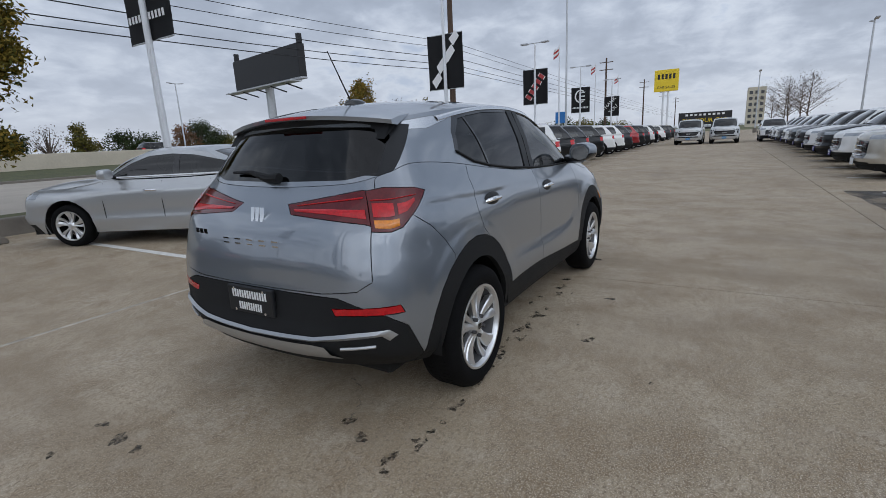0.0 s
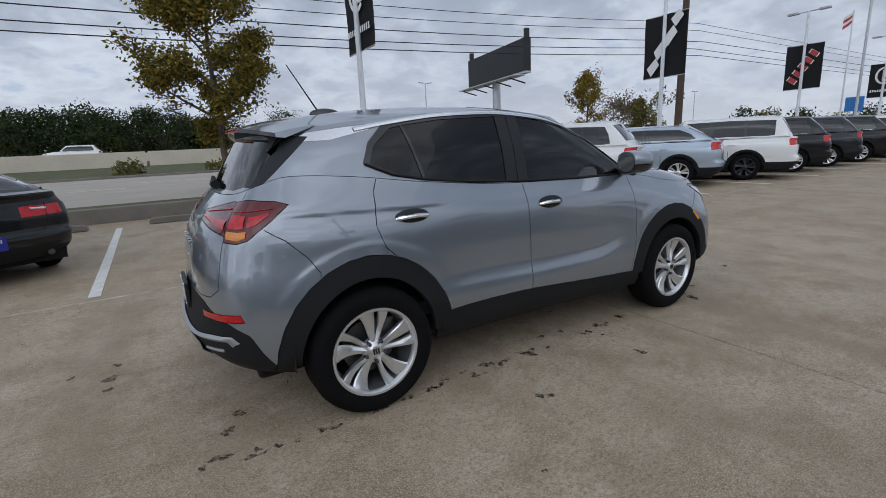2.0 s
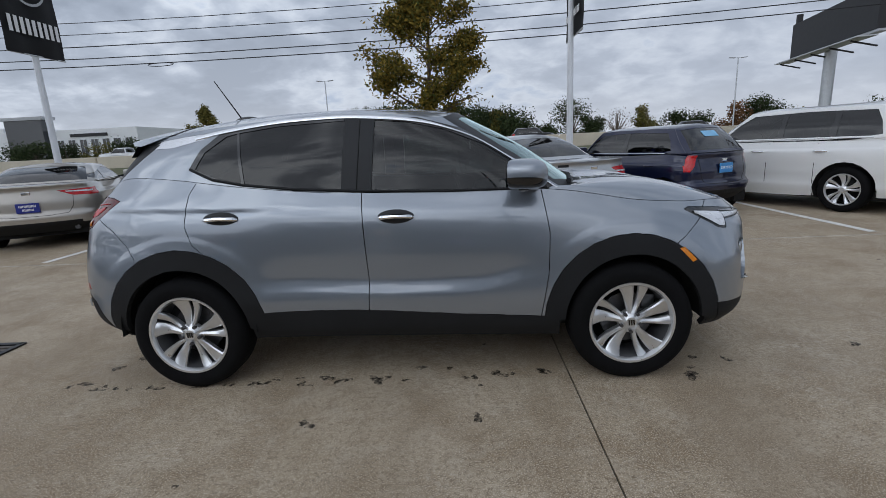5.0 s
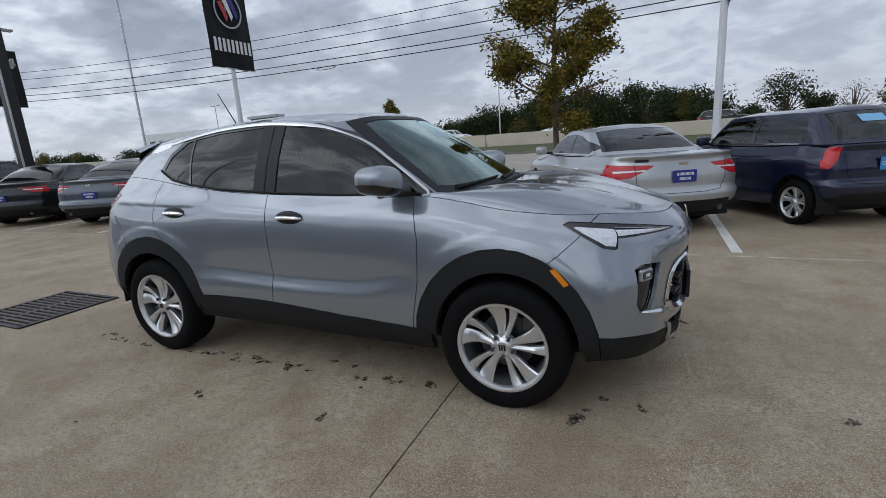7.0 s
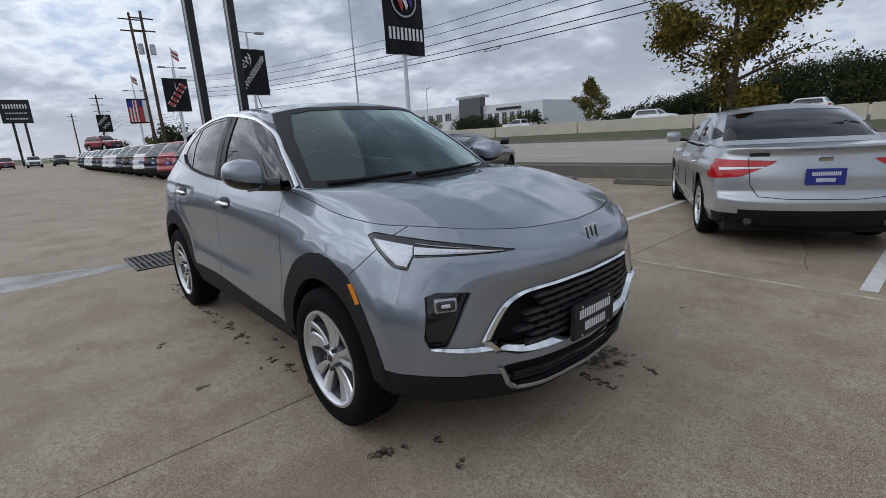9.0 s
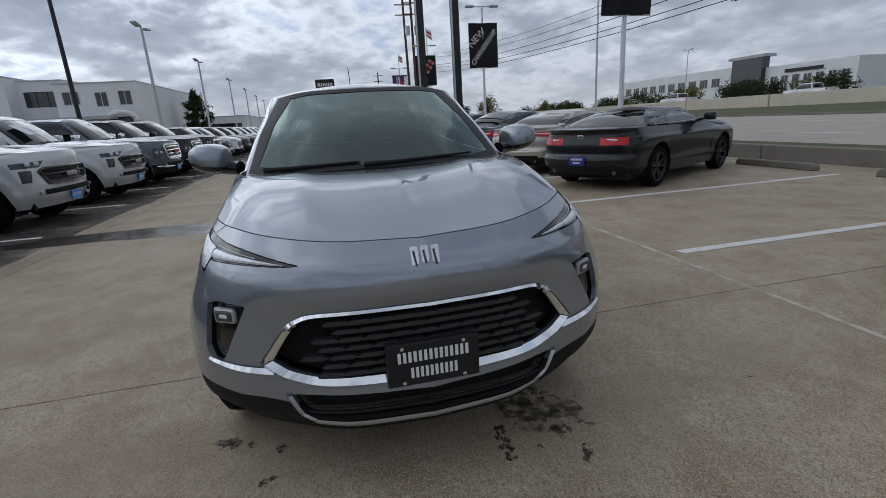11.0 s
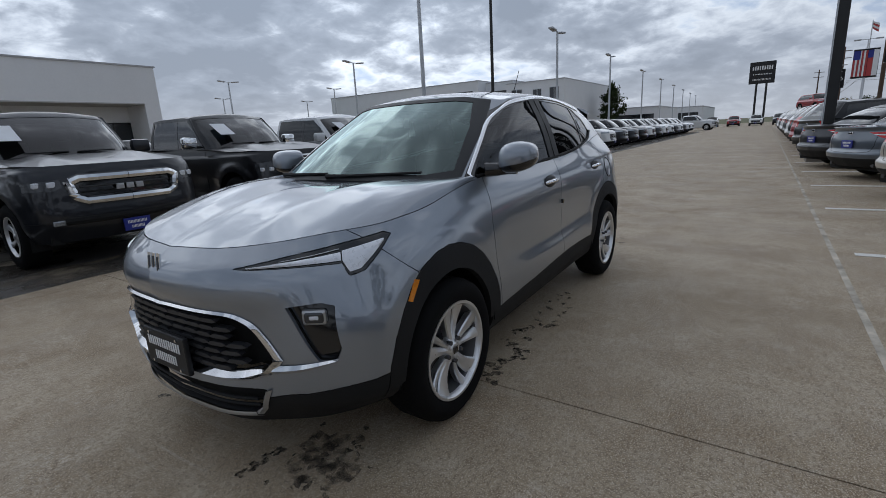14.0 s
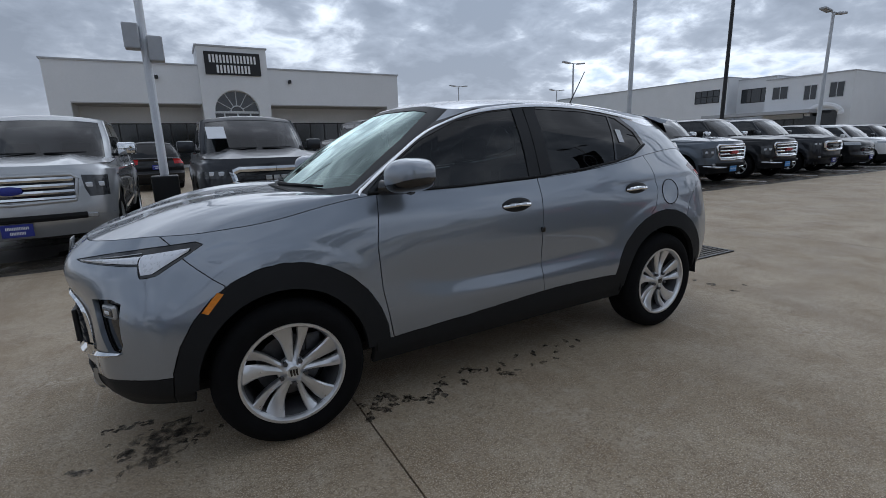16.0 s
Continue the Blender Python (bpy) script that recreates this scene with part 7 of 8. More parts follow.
def vehicle(name, label, category, paint, L, W, H, wb, front_over, hood_z, belt_z, deck_z, cowl, top_f, top_r, base_r, wheel_r=.34, clad=False, style="sedan", rim="alloy", group="parked cars",
            plate=None, truck=False, grille_bars=3, chrome=False, rear_lamp=(.30, .62), windows=2, detail=1, emblem=None, tail_poly=None, plate_z=None, face=None, stickers=()):
    """A parked car, nose along +x, its middle at the origin: skin, glass, lamps, trim and wheels as parts.
    cowl, top_f, top_r, base_r: where screen, roof and rear screen begin and end, from the middle; plate: material of a dealer plate at the end that shows."""
    car = thing(name, label, category, group)
    w, hl_ = W / 2, L / 2
    ax_f = hl_ - front_over
    ax_r = ax_f - wb
    xs = (ax_f, ax_f - wb * .26, ax_f - wb * .45, ax_f - wb * .66, ax_r + wb * .15, ax_r)
    bm = bmesh.new()
    la = bm.faces.layers.int.new("panel")
    NU = 13 * (8 if detail else 4)
    rb = .06 if style == "sedan" else 0.0
    low, mid = .22 + (.12 if truck else .03 * clad), .42 + (.14 if truck else .06 * clad)
    sh = belt_z - .17
    nz = hood_z - (.10 if not truck else .12)
    lines = [
        wrap(hl_ - .10, -hl_ + .12, w * .93, low, low, low + .05, xs, .16, .14 + rb),
        wrap(hl_ - .01, -hl_ + .02, w * .985, mid, mid, mid + .03, xs, .15, .10 + rb),
        wrap(hl_ - .0 - (.02 if truck else .0), -hl_ + .0, w, (mid + nz) / 2, (mid + sh) / 2 - .03, (mid + deck_z) / 2, xs, .15, .09 + rb, (1.0, .985, .98, .98, .985, 1.0)),
        wrap(hl_ - .03, -hl_ + .03, w * .985, nz, sh, deck_z - .14, xs, .17, .10 + rb),
        wrap(hl_ - (.16 if not truck else .05), -hl_ + (.055 if style != "pickup" else .03), w * (.90 if not truck else .955), hood_z, belt_z, deck_z, xs, .20, .10 + rb),
    ]
    NV = 4 * (9 if detail else 5)
    rows_b, fb = skin(bm, lines, NU, NV)
    per_u = NU / 13

    def press(p):
        """The pressed lines of the body: shoulder, sill, bumper shelf and the lip of the boot."""
        k1 = smooth(.62 * w, .86 * w, p.y)
        ends = smooth(hl_ - .10, hl_ - .55, p.x) * smooth(-hl_ + .05, -hl_ + .45, p.x)
        zs_ = sh + .03 + .03 * (p.x / hl_) ** 2
        p.y -= k1 * ends * (.020 * smooth(zs_ - .012, zs_ + .012, p.z) * smooth(zs_ + .20, zs_ + .02, p.z) + .014 * smooth(mid + .25, mid + .10, p.z) * smooth(mid - .02, mid + .07, p.z))
        if not truck:
            if p.x < -hl_ + .5:
                back = smooth(-hl_ + .5, -hl_ + .22, p.x)
                zb = mid + .15
                p.x -= back * (.040 * smooth(zb + .02, zb - .02, p.z) * smooth(low, mid, p.z) - .030 * smooth(zb, zb + .05, p.z) * smooth(deck_z - .015, deck_z - .09, p.z))
                if style == "sedan":
                    p.x -= back * .030 * smooth(deck_z - .05, deck_z - .015, p.z)
            if p.x > hl_ - .5:
                ahead_ = smooth(hl_ - .5, hl_ - .2, p.x)
                p.x += ahead_ * (.03 * smooth(mid + .12, mid + .06, p.z) * smooth(low, mid, p.z) - .02 * smooth(mid + .10, mid + .18, p.z) * smooth(hood_z, hood_z - .1, p.z))
        else:
            for ax in (ax_f, ax_r):
                r_ = math.hypot(p.x - ax, p.z - wheel_r)
                p.y += k1 * .030 * smooth(wheel_r + .27, wheel_r + .18, r_)

    for row in rows_b:
        for v in row:
            press(v.co)
    k = 0
    for j in range(NV):
        for i in range(NU):
            u, v = (i + .5) / per_u, (j + .5) / NV * 4
            f = fb[k]
            k += 1
            ident = 1
            if v < 1.0 and clad:
                ident = 4
            elif v < .8 and (u < 3 or u > 10):
                ident = 4 if u < 3 else 14
            if truck:
                if v < 1.15 and u < 3.2:
                    ident = 15
                if not face and u < 1.9 and 1.35 < v < 3.4:
                    ident = 6
                if not face and 1.9 <= u < 3.0 and 2.3 < v < 3.5:
                    ident = 9
                if u > 10.9 and v < 1.1:
                    ident = 18
            else:
                if u < 1.5 and 1.2 < v < 2.7:
                    ident = 6
                if u < 1.9 and .35 < v < .9:
                    ident = 7
                if 1.4 < u < 3.3 and 2.75 < v < 3.5:
                    ident = 9
                if u > 11.3 and v < 1.05:
                    ident = 4 if clad else 14
            lo_v, hi_v = 4 * rear_lamp[0] + 1.2, 4 * rear_lamp[1] + 1.2
            if not tail_poly and (10.15 if not truck else 10.2) < u < (11.6 if not truck else 10.95) and lo_v < v < hi_v:
                ident = 10
            f[la] = ident
    # greenhouse
    wt = w * (.70 if not truck else .80)
    zc = belt_z if truck else belt_z + .02
    ztop = H - (.055 if not truck else .07)
    xsg0 = [cowl - .32 - (cowl - .32 - base_r - .12) * q / 5 for q in range(6)]
    xsg2 = [top_f - .08 - (top_f - top_r - .16) * q / 5 for q in range(6)]
    g0_ = rail([(cowl, 0, hood_z + .12 if not truck else zc + .05), (cowl - .04, .42 * w, hood_z + .12 if not truck else zc + .05), (cowl - .13, .72 * w, zc + .02), (cowl - .24, .85 * w, zc)],
               [(x, w * .895, zc + (.02 if q > 3 else 0)) for q, x in enumerate(xsg0)],
               [(base_r + .06, .84 * w, zc + .02), (base_r - .02, .72 * w, max(deck_z, zc)), (base_r - .05, .42 * w, max(deck_z, zc)), (base_r - .06, 0, max(deck_z, zc))])
    g2_ = rail([(top_f, 0, ztop + .03), (top_f - .01, .42 * wt, ztop + .025), (top_f - .05, .78 * wt, ztop + .005), (top_f - .08, .95 * wt, ztop - .01)],
               [(x, wt, ztop - .005 - (.02 if q in (0, 5) else 0)) for q, x in enumerate(xsg2)],
               [(top_r + .06, .95 * wt, ztop - .02), (top_r + .02, .78 * wt, ztop - .005), (top_r - .02, .42 * wt, ztop + .015), (top_r - .03, 0, ztop + .02)])
    swell = 1.7 if style == "sedan" else 1.0
    g1_ = [a.lerp(b, .5) + Vector(((.03 if i < 3 else -.02 if i > 10 else 0) * swell, .022 if 2 < i < 11 else 0, (.02 if i < 3 or i > 10 else 0) * swell)) for i, (a, b) in enumerate(zip(g0_, g2_))]
    NG = 10
    rows_g_, fg_ = skin(bm, [g0_, g1_, g2_], NU, NG)
    k = 0
    for j in range(NG):
        for i in range(NU):
            u, v = (i + .5) / per_u, (j + .5) / NG
            ident = 20
            if .02 < v < .93:
                if u < 2.65:
                    ident = 24
                elif u > (10.6 if style != "pickup" else 10.2) and (.20 if style == "suv" else .06) < v < .9:
                    ident = 25
            fg_[k][la] = ident
            k += 1
    edge_ = [v.co.copy() for v in rows_g_[-1]]
    rows_q = []
    for j in range(7):
        s = j / 6
        rows_q.append([bm.verts.new((p.x * (1 - s) + (p.x - (top_f + top_r) / 2) * .8 * s + (top_f + top_r) / 2 * s, p.y * (1 - s), p.z + (H - p.z) * (1 - (1 - s) ** 2))) for p in edge_])
    for a, b in zip(rows_q, rows_q[1:]):
        for i in range(NU):
            bm.faces.new((a[i], a[i + 1], b[i + 1], b[i]))[la] = 30

    def lid(line, g, u0, u1, t0, t1, ident, bulge):
        n_ = 24
        A = [crom(line, u0 + (u1 - u0) * i / n_) for i in range(n_ + 1)]
        B = [crom(g, t0 + (t1 - t0) * i / n_) for i in range(n_ + 1)]
        rr = []
        for j in range(9):
            s = j / 8
            rr.append([bm.verts.new(A[i].lerp(B[i], s) + Vector((0, 0, bulge * math.sin(math.pi * s) * (1 - (i / n_) ** 2) + (.03 * math.exp(-((abs(A[i].y) - .55 * w) / .12) ** 2) * math.sin(math.pi * s) if truck and ident == 31 else 0)))) for i in range(n_ + 1)])
        fs = []
        for a, b in zip(rr, rr[1:]):
            for i in range(n_):
                f = bm.faces.new((a[i], a[i + 1], b[i + 1], b[i]))
                f[la] = ident
                fs.append(f)
    lid(lines[4], g0_, 0, 5.2, 0, 4.2, 31, .05 if not truck else .04)
    lid(lines[4], g0_, 13, 8.6, 13, 9.2, 32, .02)
    bmesh.ops.remove_doubles(bm, verts=bm.verts, dist=.002)
    bm.normal_update()
    for ident in (30, 31, 32):
        fs = [f for f in bm.faces if f[la] == ident]
        if sum(f.normal.z for f in fs) < 0:
            for f in fs:
                f.normal_flip()
    # side windows: an outline that tapers to the rear, cut by the door pillars
    zl, zh = zc + .035, ztop - .055
    aft = {"sedan": .13, "hatch": .34, "suv": .40, "pickup": .20}[style]
    x_f, x_r, t_f, t_r = cowl - .33, base_r + aft, top_f - .14, top_r + (.14 if style != "sedan" else .22)
    glass_line = [(x_f, zl), (x_f - (x_f - t_f) * .55, zl + (zh - zl) * .62), (t_f, zh - .02), ((t_f + t_r) / 2, zh), (t_r, zh - (.03 if style != "pickup" else .0)),
                  (x_r + (t_r - x_r) * .35, zl + (zh - zl) * .55), (x_r, zl + (.10 if style == "sedan" else .03)), (x_r + .14, zl + .01)]
    flank_ = lambda c: c.y > .45 * w
    span_x = x_f - x_r
    cuts = {2: (.50,), 3: (.42, .74), 1: (.66,)}[windows]
    cuts = [x_f - span_x * c for c in cuts] + [x_r - .2]
    lead = x_f + .2
    carve(bm, glass_line, "y", la, 26, {20}, flank_)
    for c, ident in zip(cuts, (21, 22, 23)):
        strip = [(lead - .045, zl - .1), (lead - .045, zh + .1), (c + .045, zh + .1), (c + .045, zl - .1)]
        carve(bm, strip, "y", la, ident, {26}, flank_)
        lead = c
    if face:
        ahead = lambda c: c.x > hl_ - .55
        carve(bm, face["grille"], "x", la, 6, {1}, ahead)
        carve(bm, face["lamp"], "x", la, 9, {1}, ahead)
        if "lower_lamp" in face:
            carve(bm, face["lower_lamp"], "x", la, 41, {1}, ahead)
    if tail_poly:
        carve(bm, tail_poly, "x", la, 10, {1, 32, 20}, lambda c: c.x < -hl_ + (.50 if style == "sedan" else .24) and c.y > .1)
        if style == "sedan":
            y0_, y1_ = tail_poly[0][0] + .10, tail_poly[1][0] - .16
            zm_ = (tail_poly[0][1] + tail_poly[2][1]) / 2 + .03
            carve(bm, [(y0_, zm_ + .012), (y1_, zm_ + .006), (y1_, zm_ - .022), (y0_ + .02, zm_ - .004)], "x", la, 40, {10}, lambda c: c.x < -hl_ + .50)
    arch_r = wheel_r + (.075 if not truck else .09)
    for ax in (ax_f, ax_r):
        if clad or truck:
            carve(bm, ellipse(ax, wheel_r, arch_r + .055, arch_r + .055, 24), "y", la, 4 if clad else 1, {1, 4, 14, 15, 18}, lambda c: c.y > .7 * w and c.z < belt_z - .05)
        carve(bm, ellipse(ax, wheel_r, arch_r, arch_r, 24), "y", la, 99, None, lambda c: c.y > .7 * w and c.z < belt_z - .03)
    tree_ = BVHTree.FromBMesh(bm)
    P = PAINTS[paint]
    have = {f[la] for f in bm.faces}

    def lift(nm, ids, mat_, side=2, lab="", **kw):
        if have & set(ids):
            return link_mesh(nm, lift_panel(bm, la, set(ids), side, **kw), mat_, car, lab, smooth=True, sharp=48)
    lift("body", (1,), P, gap=.0, depth=.012)
    lift("roof", (20, 30), P, gap=0, depth=.01)
    lift("hood", (31,), P, gap=.004, depth=.02)
    lift("tailgate_lid" if style in ("suv", "hatch") else "truck_bed_cover" if truck else "boot_lid", (32,), P if not truck else M["plastic"], gap=.004, depth=.02)
    lift("lower_trim", (4,), M["plastic"], gap=.001, depth=.015)
    lift("rear_lower_trim", (14,), M["plastic"], gap=.001, depth=.015)
    lift("rear_bumper", (18,), M["chrome" if chrome else "plastic"], gap=.002, depth=.03)
    lift("bumper_bar", (15,), (P if face["bumper"] == "paint" else M[face["bumper"]]) if face else M["chrome" if chrome else "plastic"], gap=.002, depth=.03)
    lift("grille", (6,), M["gloss_black"], gap=0, depth=0, push=.02)
    lift("intake", (7,), M["under"], gap=0, depth=0, push=.015)
    lift("windscreen", (24,), M["glass_other"], gap=0, depth=0, push=.004)
    lift("rear_screen", (25,), M["glass_other"], gap=0, depth=0, push=.004)
    for sd in (None, -1):
        lift("side_window", (21,), M["glass_other"], sd, gap=0, depth=0, push=.006)
        lift("side_window", (22,), M["glass_other"], sd, gap=0, depth=0, push=.006)
        lift("window_frame", (26,), M["gloss_black"], sd, gap=0, depth=0, push=.002)
        lift("quarter_window", (23,), M["glass_other"], sd, gap=0, depth=0, push=.006)
        lift("headlight", (9,), M["lens_dark" if truck else "lens_clear"], sd, "clear headlight", gap=.002, depth=.01)
        lift("lower_headlight", (41,), M["lens_dark"], sd, "smoked lower headlight", gap=.002, depth=.01)
        lift("reverse_light", (40,), M["lamp_white"], sd, "clear reversing lamp", gap=.001, depth=.004)
        lift("tail_light", (10,), M["lens_red"], sd, "red tail lamp", gap=.002, depth=.01)
    # cabin mass, underside
    cab = box((base_r + .15, -w * .78, .4), (cowl - .25, w * .78, belt_z - .04))
    link_mesh("cabin_floor", cab, M["interior"], car)
    for y in (-.36, .36):
        sx = (cowl + base_r) / 2 + .1
        link_mesh("seat", box((sx - .1, y - .22, belt_z - .2), (sx + .04, y + .22, belt_z + .26), .06), M["seat"], car)
    link_mesh("underside", box((-hl_ + .25, -w * .82, low - .02), (hl_ - .25, w * .82, low + .12)), M["under"], car)
    def at_front(y, z, out=0.0):
        h = tree_.ray_cast(Vector((9, max(.004, abs(y)), z)), Vector((-1, 0, 0)))[0]
        return Vector(((h.x if h else hl_) + out, y, z))

    def at_rear(y, z, out=0.0):
        h = tree_.ray_cast(Vector((-9, max(.004, abs(y)), z)), Vector((1, 0, 0)))[0]
        return Vector(((h.x if h else -hl_) - out, y, z))

    def at_side(x, z, s, out=0.0):
        h = tree_.ray_cast(Vector((x, 9, z)), Vector((0, -1, 0)))[0]
        return Vector((x, s * ((h.y if h else w) + out), z))
    for s in (1, -1):
        for ax in (ax_f, ax_r):
            well = bmesh.new()
            kk = 12
            a = [well.verts.new((ax + arch_r * 1.02 * math.cos(math.pi * (q / kk * 1.2 - .1)), s * w * .62, wheel_r + arch_r * 1.02 * math.sin(math.pi * (q / kk * 1.2 - .1)))) for q in range(kk + 1)]
            b = [well.verts.new((v.co.x, s * w * .965, v.co.z)) for v in a]
            for q in range(kk):
                well.faces.new((a[q], a[q + 1], b[q + 1], b[q]))
            well.faces.new(a)
            link_mesh("wheel_well", well, M["under"], car)
            make_wheel(car, Vector((ax, s * (w - .135), wheel_r)), wheel_r, .23 if not truck else .28, wheel_r * (.70 if not truck else .62), 5 if not truck else 6, M[rim], detail=False, split=not truck, side=s)
        # mirror
        mx = cowl - .42
        ms = 1.0 if not truck else 1.35
        link_mesh("mirror", box((mx - .07, s * (w + .10) - .10 * ms, belt_z + .03), (mx + .07, s * (w + .10) + .10 * ms, belt_z + .03 + .15 * ms), .04), P if not (truck and chrome) else M["chrome"], car, smooth=True)
        if detail:
            link_mesh("mirror_arm", tube([(mx, s * w * .86, belt_z + .04), (mx, s * (w + .05), belt_z + .06)], .025, 6), M["plastic"], car)
        # handles and door joints
        hx = [xs[2] - .15, xs[4] - .05] if windows > 1 else [xs[3]]
        for x in hx if detail else ():
            c = at_side(x, belt_z - .16, s)
            link_mesh("door_handle", tube([c + Vector((-.1, 0, 0)), c + Vector((-.05, s * .03, 0)), c + Vector((.05, s * .03, 0)), c + Vector((.1, 0, 0))], .013, 6), M["chrome"] if chrome else P, car)
        joints = [xs[1] + .10, xs[2] - .32, xs[4] + .02] if windows > 1 else [xs[1] + .12, xs[4] - .05]
        for x in joints if detail else ():
            link_mesh("door_joint", tube([at_side(x, z, s, -.002) for z in (mid + .02, (mid + belt_z) / 2, belt_z - .03)], .005, 5), M["under"], car)
        if detail:
            link_mesh("window_trim", tube([at_side(x_f + (x_r + .1 - x_f) * q / 8, zl - .012, s, .004) for q in range(9)], .009, 5), M["chrome"], car)
    # grille bars, badge shapes, plates
    gz0, gz1 = (mid + .10, nz - .02) if truck else (mid + .08, (mid + nz) / 2 + .12)
    gw = w * (.60 if truck else .42)
    if face:
        gz0, gz1 = min(z for _, z in face["grille"]) + .01, max(z for _, z in face["grille"]) - .01
        gw = face["half"]
    for q in range(grille_bars):
        z = gz0 + (gz1 - gz0) * (q + .5) / grille_bars
        link_mesh("grille_bar", tube([at_front(y * gw / 4, z, .006) for y in range(-4, 5)], face["bar"] if face else .022 if truck else .012, 6), M["chrome" if chrome else "grille" if truck else "satin"] if q % 2 == 0 or chrome else M["plastic"], car)
    if truck and face:
        edge_pts = [p for p in face["grille"] if p[0] > -.001]
        edge_pts = [(0, edge_pts[0][1])] + edge_pts + [(0, face["grille"][-1][1])]
        ring_ = along(edge_pts, 4)
        for s in (1, -1):
            link_mesh("grille_surround", tube([at_front(s * y, z, .012) for y, z in ring_], face.get("rim", .03), 8), M[face["trim"]], car, smooth=True)
            inner = along([(min(y, .97) * .985 if y > .9 else y, z) for y, z in face["lamp"]], 3)
            lampy = [y for y, z in face["lamp"]]
            lampz = [z for y, z in face["lamp"]]
            yc, zc_ = (min(lampy) + max(lampy)) / 2, (min(lampz) + max(lampz)) / 2
            for dy in (-.07, .05):
                p = at_front(s * (yc + dy), zc_ + .01, .008)
                link_mesh("lamp_unit", box((p.x - .05, p.y - .045, p.z - .032), (p.x + .004, p.y + .045, p.z + .032), .012), M["lamp_white"], car)
            if face["bumper"] == "plastic":
                link_mesh("bumper_strip", tube([at_front(s * y, mid - .06 + .05 * (y / w) ** 3, .014) for y in (.30, .5, .7, .85, .95)], [.02, .03, .035, .035, .02], 8), M["chrome"], car, smooth=True)
        link_mesh("lower_grille", tube([at_front(y * .7 / 4, mid + .03, -.008) for y in range(-4, 5)], .045, 8), M["under"], car)
    if truck:
        for s in (1, -1):
            p = at_front(s * w * .72, mid + .02, .012)
            link_mesh("fog_lamp", box((p.x - .03, p.y - .09, p.z - .03), (p.x + .012, p.y + .09, p.z + .03), .012), M["lens_clear"], car)
            p = at_front(s * w * .80, nz - .14, .012)
            if not face:
              link_mesh("daylight_lamp", box((p.x - .05, p.y - .02, p.z - .10), (p.x + .01, p.y + .02, p.z + .08), .01), M["lamp_white"], car)
    if emblem:
        zz = (gz0 + gz1) / 2
        p = at_front(0, zz, .03)
        if emblem == "oval":
            b_ = bmesh.new()
            bmesh.ops.create_uvsphere(b_, u_segments=20, v_segments=8, radius=1)
            b_.transform(Matrix.Translation(p) @ Matrix.Diagonal((.02, .13, .055, 1)))
            link_mesh("emblem", b_, M["plate_blue"], car, "blue oval emblem", smooth=True)
        else:
            for q in range(3):
                link_mesh("emblem_bar", box((p.x - .02, (q - 1) * .11 - .044, zz - .034), (p.x + .015, (q - 1) * .11 + .044, zz + .034), .01), M["redletter" if emblem == "red" else "satin"], car)
    else:
        p = at_front(0, (gz0 + gz1) / 2 + .08, .012)
        link_mesh("emblem", box((p.x - .02, -.07, p.z - .03), (p.x + .01, .07, p.z + .03), .01), M["chrome"], car)
    p = at_rear(0, deck_z - (.12 if not truck else .3), .006)
    link_mesh("emblem", box((p.x - .006, -.06, p.z - .025), (p.x + .02, .06, p.z + .025), .008), M["chrome"], car)
    zp = {"sedan": deck_z - .26, "suv": deck_z - .30, "hatch": deck_z - .28, "pickup": .75}[style]
    zp = plate_z or zp
    if detail and not truck:
        zb_ = mid + .14
        half_ = [(w * .66, deck_z - .10), (w * .64, zb_ + .14), (w * .56, zb_ + .02), (w * .30, zb_), (0, zb_)]
        half_ = along(half_, 7)
        link_mesh("boot_joint", tube([at_rear(y, z, -.001) for y, z in half_] + [at_rear(-y, z, -.001) for y, z in half_[-2::-1]], .0045, 5), M["under"], car)
    for fwd in (0, 1):
        pm_ = M[plate] if plate else M["paper"]
        z = (mid - .03 if not truck else mid - .10) if fwd else zp
        p = at_front(0, z, .012) if fwd else at_rear(0, z, .010)
        for dz in (-.078, .078):
            q_ = at_front(0, z + dz, .012) if fwd else at_rear(0, z + dz, .010)
            p.x = max(p.x, q_.x) if fwd else min(p.x, q_.x)
        pl = link_mesh("front_plate" if fwd else "rear_plate", box((p.x - .008, -.155, z - .078), (p.x + .008, .155, z + .078), .004), pm_, car, "dealer plate with plain bars")
        ee = Euler((radians(90), 0, radians(90 if fwd else -90))).to_matrix().to_4x4()
        if plate == "plate_sky":
            text_mesh("word", "CERTIFIED", .062, M["letter"], pl, Matrix.Translation((p.x + (.009 if fwd else -.009), 0, z)) @ ee, depth=.001)
            continue
        bars("plate_lettering", pl, Matrix.Translation((p.x + (.009 if fwd else -.009), 0, z)) @ ee, .22, [(.03, .036, 14), (-.03, .036, 10, .66)], M["letter"], depth=.002, split=False)
    for where_, a, z, wd, hh, mat_ in stickers:
        b_ = bmesh.new()
        cs_ = [(a - wd / 2, z - hh / 2), (a + wd / 2, z - hh / 2), (a + wd / 2, z + hh / 2), (a - wd / 2, z + hh / 2)]
        lo_ = [b_.verts.new(at_rear(u, v, .002) if where_ == "rear" else at_side(u, v, -1, .002)) for u, v in cs_]
        hi_ = [b_.verts.new(at_rear(u, v, .006) if where_ == "rear" else at_side(u, v, -1, .006)) for u, v in cs_]
        b_.faces.new(hi_)
        for q in range(4):
            b_.faces.new((lo_[q], lo_[(q + 1) % 4], hi_[(q + 1) % 4], hi_[q]))
        bmesh.ops.recalc_face_normals(b_, faces=b_.faces)
